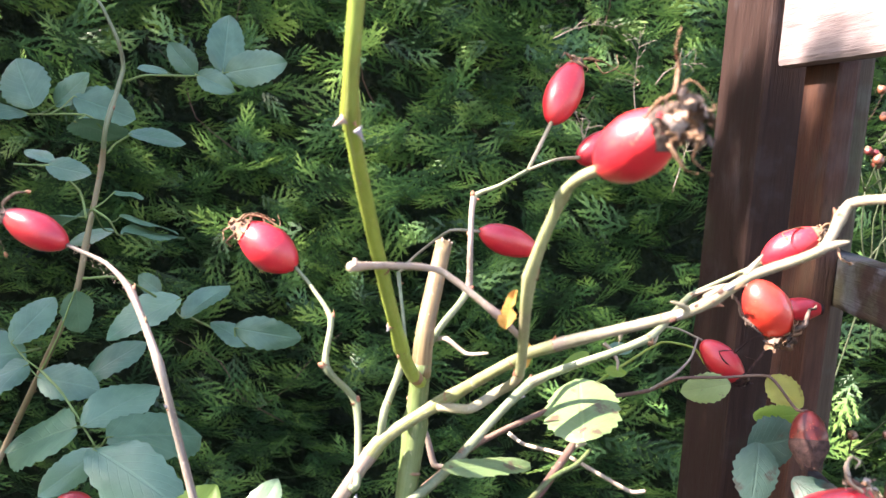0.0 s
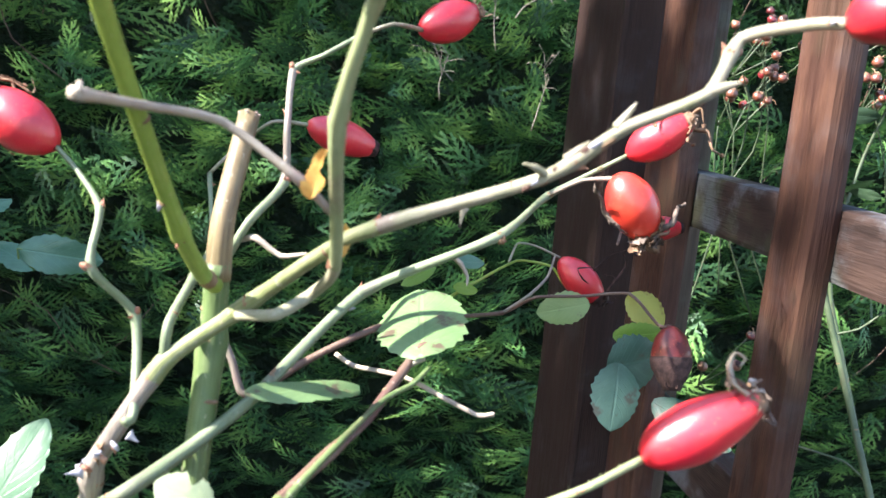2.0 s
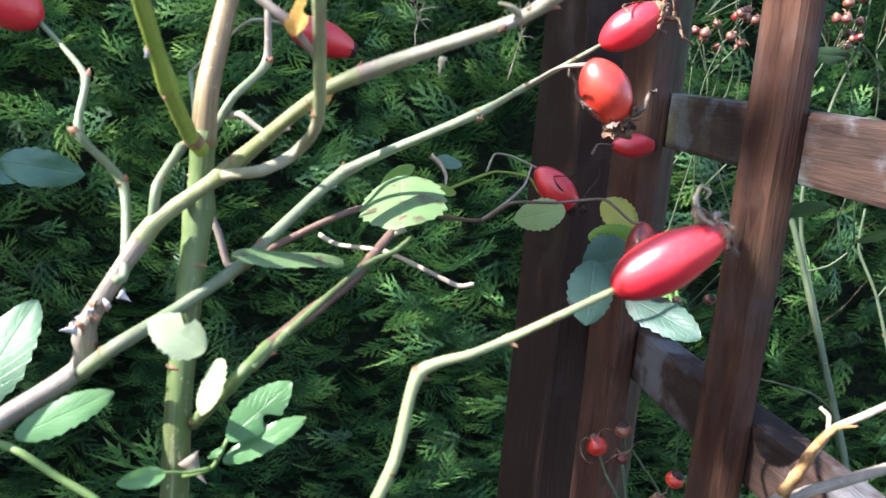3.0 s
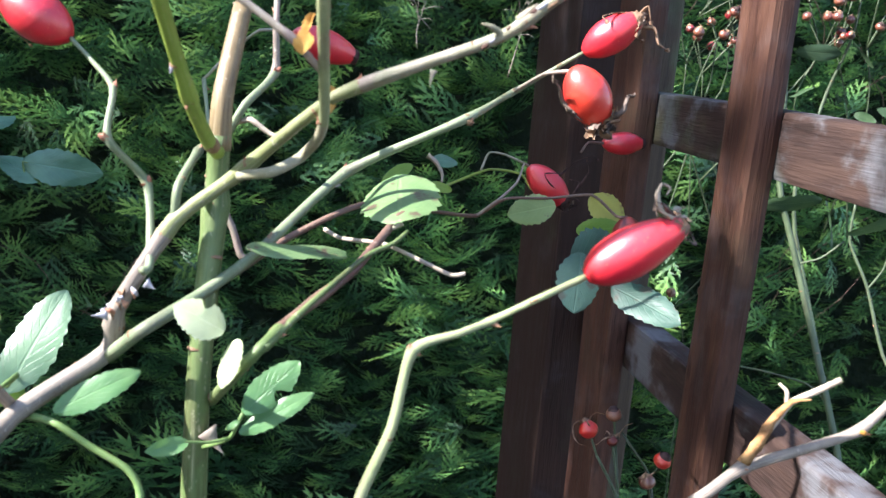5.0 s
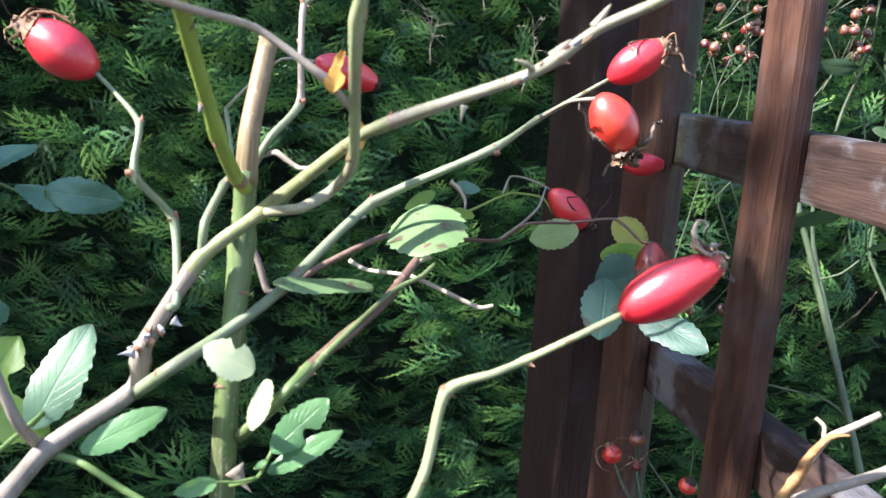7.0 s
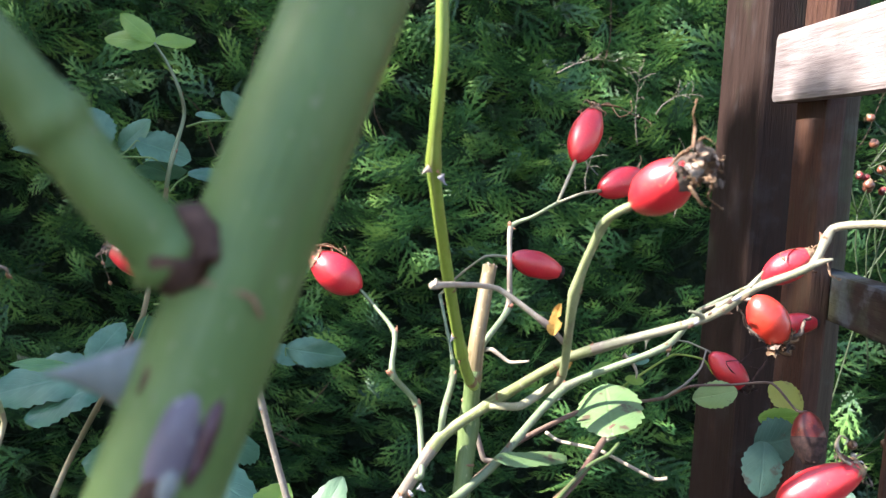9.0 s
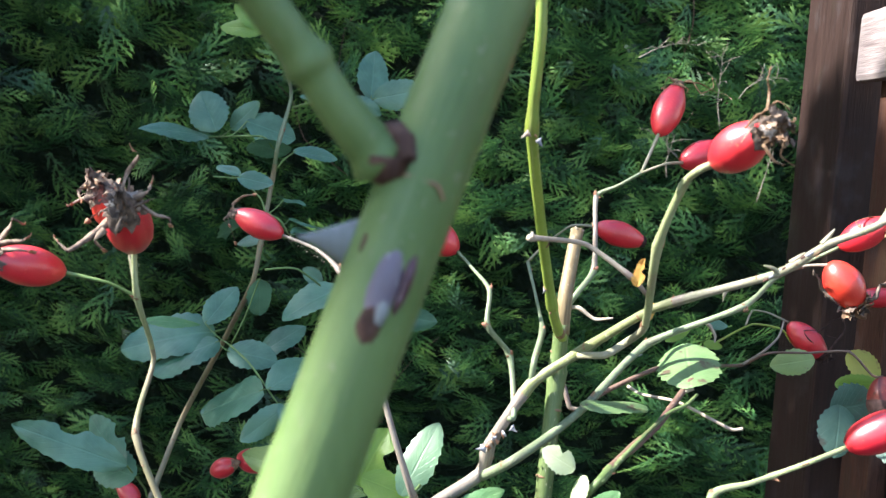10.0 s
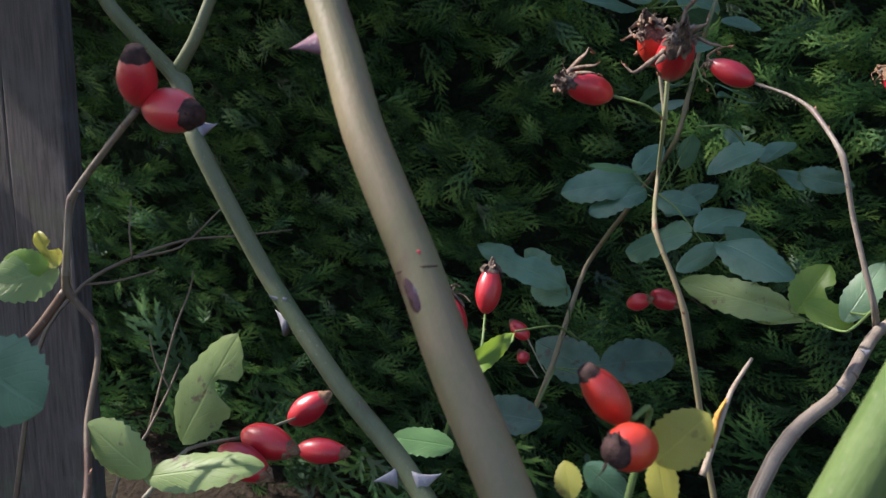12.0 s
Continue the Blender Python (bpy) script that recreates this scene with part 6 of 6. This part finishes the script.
withered(twin_hip, [[(-0.1840, 0.2300, 1.1580), (-0.1910, 0.2330, 1.1600), (-0.1940, 0.2290, 1.1580)],
               [(-0.1860, 0.2330, 1.1680), (-0.1920, 0.2310, 1.1630), (-0.1890, 0.2270, 1.1600)],
               [(-0.1820, 0.2330, 1.1570), (-0.1850, 0.2280, 1.1540), (-0.1870, 0.2280, 1.1520)]], 0.0026, SEPAL_GREY)
withered(side_hip, [[(-0.2160, 0.2120, 1.1410), (-0.2130, 0.2150, 1.1460), (-0.2070, 0.2110, 1.1510), (-0.2050, 0.2090, 1.1540), (-0.2040, 0.2130, 1.1520)],
               [(-0.2160, 0.2150, 1.1430), (-0.2090, 0.2130, 1.1450), (-0.2020, 0.2090, 1.1460), (-0.2010, 0.2110, 1.1470)],
               [(-0.2190, 0.2150, 1.1400), (-0.2190, 0.2100, 1.1380), (-0.2200, 0.2100, 1.1340)],
               [(-0.2110, 0.2120, 1.1420), (-0.2040, 0.2090, 1.1430), (-0.2000, 0.2120, 1.1420)]], 0.0026, SEPAL_GREY)
withered(arch_hip, [[(-0.1670, 0.3400, 1.1460), (-0.1700, 0.3430, 1.1500), (-0.1630, 0.3390, 1.1550), (-0.1570, 0.3370, 1.1560)],
               [(-0.1670, 0.3430, 1.1470), (-0.1720, 0.3410, 1.1450), (-0.1690, 0.3370, 1.1390), (-0.1670, 0.3390, 1.1310)],
               [(-0.1690, 0.3430, 1.1450), (-0.1730, 0.3380, 1.1430), (-0.1700, 0.3380, 1.1400)]], 0.0022, SEPAL_GREY)
tatters(top_hip, (-0.1645, 0.209, 1.1610), (0.2, -0.7, 0.6), 0.0090, 30, (SEPAL_SHAG, SEPAL_GREY, SEPAL_PALE, SEPAL_BROWN))
tatters(twin_hip, (-0.1830, 0.229, 1.1660), (-0.2, -0.5, 0.8), 0.0085, 22, (SEPAL_GREY, SEPAL_SHAG, SEPAL_BROWN))
tatters(side_hip, (-0.2170, 0.2125, 1.1385), (-0.7, -0.5, 0.2), 0.0072, 20, (SEPAL_SHAG, SEPAL_SHAG, SEPAL_GREY))
tatters(arch_hip, (-0.1680, 0.340, 1.1465), (-0.8, 0, 0.4), 0.0055, 7, (SEPAL_GREY, SEPAL_BROWN))
tatters(low_hip, (-0.2772, 0.289, 1.0170), (-0.05, 0.1, 1), 0.0085, 24, (SEPAL_GREY, SEPAL_SHAG))
tatters(wrinkled_hip, (-0.2850, 0.233, 1.0130), (-0.4, -0.2, 0.9), 0.0120, 34, (SEPAL_GREY, SEPAL_SHAG, SEPAL_PALE))
bristles(b1, (-0.173, 0.238, 1.122), (-0.173, 0.236, 1.142), 1.3, 46, PALE_GREEN)
bristles(sr, (-0.110, 0.313, 1.126), (-0.140, 0.335, 1.1365), 1.0, 40, PALE_TWIG)
bristles(ph, (-0.268, 0.255, 0.978), (-0.276, 0.280, 0.992), 1.0, 30, PALE_GREEN)
bristles(lowc, (0.074, 0.237, 1.067), (0.099, 0.236, 1.080), 1.1, 18, PALE_GREEN, 0.3)

# ---- the far left rose ----
lt = cane([(*(-0.342, 0.006, 0.964), 2.0), (*(-0.345, 0.033, 0.976), 1.8), (*(-0.360, 0.050, 0.999), 1.6), (*(-0.367, 0.064, 1.020), 1.5), (*(-0.374, 0.070, 1.033), 1.5), (*(-0.384, 0.066, 1.048), 2.0), (*(-0.383, 0.067, 1.067), 1.7), (*(-0.377, 0.066, 1.088), 1.7), (*(-0.343, 0.056, 1.115), 1.5), (*(-0.320, 0.046, 1.129), 1.4)], [(0.0, BROWN_STEM), (0.2, TWIG_BROWN), (0.6, MAUVE_STEM)],
          "thin brown twig carrying a pair of hips", (0.55, 0.77))
shoot(lt, [(*(-0.384, 0.066, 1.048), 2.2), (*(-0.397, 0.057, 1.027), 2.4), (*(-0.422, 0.044, 1.003), 2.6)], BROWN_STEM)
rose_hip((-0.316, 0.043, 1.131), (-0.310, 0.036, 1.150), 6.6, "red hip with a blackened end, one of a pair", sepals="black", n_sepals=3, reach=0.4)
rose_hip((-0.316, 0.046, 1.131), (-0.292, 0.044, 1.129), 7.6, "plump red hip with a black tip, one of a pair", sepals="black", n_sepals=3, reach=0.5)
single_leaf(lt, (-0.383, 0.062, 1.058), (-0.4010, 0.040, 1.0535), 0.72, LEAF_SPOT, (0.1, -1, 0.35), "pale green leaf beside a torn yellow rag")
single_leaf(lt, (-0.381, 0.060, 1.060), (-0.3885, 0.056, 1.0735), 0.7, LEAF_YELLOW, (-0.1, -1, 0.3), "torn yellow leaf rag", notch=0.5, bite=0.2, wave=0.2)
single_leaf(lt, (-0.384, 0.058, 1.060), (-0.402, 0.050, 1.062), 0.6, LEAF_LIME, (0.1, -1, 0.3), "drooping yellow-green leaf")
single_leaf(lt, (-0.333, -0.017, 1.057), (-0.310, -0.013, 1.042), 1.1, LEAF_BLUE, (0.2, -1, 0.3))
single_leaf(lt, (-0.331, 0.052, 0.982), (-0.357, 0.045, 1.0005), 0.64, LEAF_SPOT, (0.1, -1, 0.3), "yellowish green leaf with brown blotches", fold=0.06)
single_leaf(lt, (-0.373, 0.118, 0.956), (-0.347, 0.125, 1.014), 0.47, LEAF_SPOT, (0.1, -1, 0.3), "upright pale leaf with an insect-eaten hole", notch=0.58, bite=0.08, fold=0.1)
single_leaf(lt, (-0.336, 0.055, 0.978), (-0.290, 0.070, 0.991), 0.34, LEAF_SPOT, (-0.2, -0.8, 0.8), "leaf catching a patch of sun", fold=0.08)
shoot(lt, [(*(-0.348, 0.066, 0.959), 1.3), (*(-0.352, 0.099, 0.966), 1.2), (*(-0.344, 0.131, 0.960), 1.0), (*(-0.336, 0.163, 0.958), 0.9)], GREY_STEM)
rose_hip((-0.343, 0.168, 0.952), (-0.325, 0.176, 0.968), 7.6, "red hip in a low shaded cluster", n_sepals=1, reach=0.4)
rose_hip((-0.340, 0.124, 0.966), (-0.313, 0.127, 0.962), 8.5, "red hip in a low shaded cluster", n_sepals=1, reach=0.4)
rose_hip((-0.351, 0.187, 0.925), (-0.323, 0.193, 0.927), 7.4, "red hip in a low shaded cluster", n_sepals=1, reach=0.4)
rose_hip((-0.341, 0.108, 0.965), (-0.315, 0.109, 0.957), 8.0, "red hip in a low shaded cluster", n_sepals=1, reach=0.4)
oh = cane([(*(-0.142, 0.058, 0.976), 1.6), (*(-0.141, 0.051, 1.021), 1.4), (*(-0.138, 0.059, 1.052), 1.0), (*(-0.141, 0.048, 1.053), 0.9)], GREEN_STEM, "thin green stalk of two low orange hips", name="rose_shoot", group="rose shoots", category="rose shoot")
rose_hip((-0.143, 0.050, 1.0505), (-0.1552, 0.045, 1.0665), 5.7, "orange-red hip with a blackened tip", HIP_ORANGE, sepals="black", n_sepals=2, reach=0.4, cap=16)
rose_hip((-0.134, 0.040, 1.051), (-0.142, 0.025, 1.053), 6.7, "round orange-red hip showing its black crown", HIP_ORANGE, sepals="black", n_sepals=4, reach=0.6, tuft=1.3)
single_leaf(oh, (-0.135, 0.060, 1.035), (-0.122, 0.067, 1.051), 0.78, LEAF_YELLOW, (0, -1, 0.5), "yellowing leaf with brown spots")
single_leaf(oh, (-0.159, 0.057, 1.017), (-0.164, 0.062, 1.027), 0.75, LEAF_YELLOW, (0, -1, 0.3), "yellowing leaf with brown spots")
single_leaf(oh, (-0.135, 0.065, 1.034), (-0.130, 0.059, 1.020), 0.62, LEAF_YELLOW, (0, -1, 0.3))
single_leaf(oh, (-0.159, 0.072, 1.022), (-0.143, 0.070, 1.013), 0.6, LEAF_BLUE, (0, -1, 0.3))
single_leaf(oh, (-0.256, 0.190, 0.949), (-0.286, 0.178, 0.954), 0.5, LEAF_GREEN, (0, -0.7, 0.8))
shoot(oh, [(*(-0.126, 0.123, 1.001), 1.5), (*(-0.124, 0.129, 1.013), 1.5), (*(-0.121, 0.141, 1.029), 1.1), (*(-0.117, 0.181, 1.029), 0.9)], PALE_TWIG, "dry_twig")
child("dry_leaf", ribbon([(-0.126, 0.127, 1.011), (-0.125, 0.131, 1.018), (-0.124, 0.133, 1.023), (-0.122, 0.136, 1.028)], 0.0055, DRY_LEAF, "dry_leaf", 0.6), oh, "orange-brown dry leaf on a twig")

brush = cane([(*(-0.66, 0.16, -0.02), 4.5), (*(-0.655, 0.20, 0.6), 3.4), (*(-0.649, 0.259, 0.892), 2.2), (*(-0.644, 0.309, 0.944), 1.9), (*(-0.636, 0.353, 0.957), 1.7), (*(-0.617, 0.402, 0.966), 1.4), (*(-0.590, 0.450, 0.964), 1.1), (*(-0.564, 0.495, 0.964), 0.8)], TWIG_BROWN, "bare brown twig in front of the hedge", (), 6, 4, "bare_twig", "twig", "bare twigs")
shoot(brush, [(*(-0.649, 0.259, 0.892), 2.4), (*(-0.654, 0.209, 0.854), 2.8)], TWIG_BROWN)
shoot(brush, [(*(-0.636, 0.353, 0.957), 1.2), (*(-0.606, 0.383, 0.965), 1.1), (*(-0.583, 0.414, 0.998), 0.8)], TWIG_BROWN)
shoot(brush, [(*(-0.644, 0.309, 0.944), 1.4), (*(-0.634, 0.334, 0.942), 1.2), (*(-0.618, 0.366, 0.946), 0.9)], TWIG_BROWN)
brush2 = cane([(*(-0.62, 0.25, -0.02), 4.0), (*(-0.615, 0.275, 0.5), 2.8), (*(-0.612, 0.295, 0.764), 1.8), (*(-0.607, 0.332, 0.807), 1.5), (*(-0.603, 0.358, 0.840), 1.2), (*(-0.601, 0.371, 0.861), 0.8)], TWIG_BROWN, "bare brown twig in front of the hedge", (), 6, 4, "bare_twig", "twig", "bare twigs")
shoot(brush2, [(*(-0.603, 0.358, 0.840), 1.0), (*(-0.618, 0.358, 0.865), 0.9), (*(-0.626, 0.361, 0.886), 0.6)], TWIG_BROWN)
shoot(brush2, [(*(-0.607, 0.333, 0.807), 1.3), (*(-0.617, 0.383, 0.884), 1.2), (*(-0.620, 0.408, 0.914), 1.0), (*(-0.620, 0.416, 0.934), 0.7)], TWIG_BROWN)
shoot(brush, [(*(-0.634, 0.354, 0.958), 1.1), (*(-0.639, 0.358, 0.981), 0.9), (*(-0.641, 0.364, 1.007), 0.6)], TWIG_BROWN)

# ---- the small-fruited rose behind the trellis ----
def small_hip(c, r, stalk_from, mat=HIP_SMALL, sepals=True, reach=0.9):
    c = Vector(c)
    d = (c - Vector(stalk_from)).normalized()
    rose_hip(tuple(c - d * (r * 0.001)), tuple(c + d * (r * 0.0008)), r, "small round orange hip behind the trellis", mat, "brown" if sepals else "black", 4, 0.9,
             [tuple(stalk_from)], WEED_STEM, 0.8, 0.85, reach if sepals else 0.5, 0.7, "small orange hips", "small_rose_hip")


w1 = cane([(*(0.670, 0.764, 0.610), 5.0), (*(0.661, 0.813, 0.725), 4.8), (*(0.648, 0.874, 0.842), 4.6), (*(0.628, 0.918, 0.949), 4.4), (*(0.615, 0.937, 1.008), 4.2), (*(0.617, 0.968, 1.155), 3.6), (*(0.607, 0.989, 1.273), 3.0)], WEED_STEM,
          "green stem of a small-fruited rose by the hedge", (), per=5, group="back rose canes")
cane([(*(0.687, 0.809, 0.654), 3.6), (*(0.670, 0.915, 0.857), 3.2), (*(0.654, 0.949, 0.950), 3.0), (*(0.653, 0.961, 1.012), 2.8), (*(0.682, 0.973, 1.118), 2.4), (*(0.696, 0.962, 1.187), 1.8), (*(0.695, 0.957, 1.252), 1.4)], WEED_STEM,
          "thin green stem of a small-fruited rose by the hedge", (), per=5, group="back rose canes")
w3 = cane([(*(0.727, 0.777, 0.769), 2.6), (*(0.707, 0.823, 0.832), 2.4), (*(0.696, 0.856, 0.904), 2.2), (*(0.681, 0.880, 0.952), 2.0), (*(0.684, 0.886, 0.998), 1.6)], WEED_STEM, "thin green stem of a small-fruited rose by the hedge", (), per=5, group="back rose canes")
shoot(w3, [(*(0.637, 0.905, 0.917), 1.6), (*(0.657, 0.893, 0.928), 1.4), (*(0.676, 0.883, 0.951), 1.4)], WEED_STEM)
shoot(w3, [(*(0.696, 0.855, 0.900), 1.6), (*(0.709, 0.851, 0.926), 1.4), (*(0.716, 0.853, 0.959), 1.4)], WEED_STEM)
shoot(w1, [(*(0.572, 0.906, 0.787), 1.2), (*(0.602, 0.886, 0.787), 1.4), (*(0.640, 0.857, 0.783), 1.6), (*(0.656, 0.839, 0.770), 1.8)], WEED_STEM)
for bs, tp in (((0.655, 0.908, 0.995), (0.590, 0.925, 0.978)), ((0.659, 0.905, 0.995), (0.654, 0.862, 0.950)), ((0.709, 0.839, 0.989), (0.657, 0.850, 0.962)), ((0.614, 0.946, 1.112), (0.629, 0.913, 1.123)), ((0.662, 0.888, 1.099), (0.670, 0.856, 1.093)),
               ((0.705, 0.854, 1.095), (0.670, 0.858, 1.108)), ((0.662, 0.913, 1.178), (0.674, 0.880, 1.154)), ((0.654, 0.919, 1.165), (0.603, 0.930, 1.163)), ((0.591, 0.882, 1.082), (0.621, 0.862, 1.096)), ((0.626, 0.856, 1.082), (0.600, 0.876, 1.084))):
    single_leaf(w1, bs, tp, 0.36, LEAF_SHADED, (0.6, -0.8, -0.15))
rngw = np.random.default_rng(3)
truss = [((0.646, 0.977, 1.263), 5), ((0.553, 1.040, 1.170), 5), ((0.682, 0.959, 1.206), 6), ((0.708, 0.939, 1.214), 5), ((0.576, 1.025, 1.220), 4), ((0.553, 1.013, 1.210), 5), ((0.556, 1.007, 1.262), 5), ((0.479, 0.941, 1.181), 4), ((0.485, 0.937, 1.234), 3), ((0.662, 0.957, 1.208), 4), ((0.447, 0.840, 0.912), 3)]
for centre, n in truss:
    c = Vector(centre)
    foot = c + Vector((0.01, 0.02, -0.11))
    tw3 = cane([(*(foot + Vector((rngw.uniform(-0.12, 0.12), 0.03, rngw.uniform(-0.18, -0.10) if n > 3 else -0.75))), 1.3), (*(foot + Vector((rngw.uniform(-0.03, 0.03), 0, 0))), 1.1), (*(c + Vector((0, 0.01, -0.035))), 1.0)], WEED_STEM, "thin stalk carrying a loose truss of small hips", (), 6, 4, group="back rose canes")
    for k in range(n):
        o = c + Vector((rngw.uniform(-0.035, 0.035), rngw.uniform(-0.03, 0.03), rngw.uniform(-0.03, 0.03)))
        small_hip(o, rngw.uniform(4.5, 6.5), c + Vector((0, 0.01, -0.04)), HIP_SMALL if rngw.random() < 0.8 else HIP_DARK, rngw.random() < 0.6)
cane([(*(0.239, 0.447, 0.845), 1.4), (*(0.227, 0.468, 0.879), 1.2), (*(0.217, 0.477, 0.898), 1.0)], WEED_STEM, "thin green stalk at the foot of the trellis", (), 8, 4, group="back rose canes")
cane([(*(0.229, 0.450, 0.844), 1.4), (*(0.231, 0.471, 0.877), 1.1), (*(0.232, 0.484, 0.902), 0.9)], WEED_STEM, "thin green stalk at the foot of the trellis", (), 8, 4, group="back rose canes")
cane([(*(0.252, 0.451, 0.842), 1.5), (*(0.254, 0.475, 0.882), 1.2), (*(0.240, 0.481, 0.903), 0.9), (*(0.236, 0.485, 0.909), 0.8)], WEED_STEM, "thin green stalk at the foot of the trellis", (), 8, 4, group="back rose canes")
small_hip((0.213, 0.486, 0.912), 6.2, (0.217, 0.477, 0.898), HIP_ORANGE, True, 2.2)
small_hip((0.2275, 0.480, 0.9065), 3.6, (0.231, 0.471, 0.877), HIP_SHRIVEL, True, 2.4)
small_hip((0.228, 0.484, 0.923), 5.0, (0.232, 0.484, 0.902), HIP_SMALL, False)
small_hip((0.258, 0.469, 0.898), 5.6, (0.254, 0.475, 0.882), HIP_ORANGE, False)
small_hip((0.248, 0.467, 0.885), 5.2, (0.253, 0.468, 0.870), HIP_SMALL)
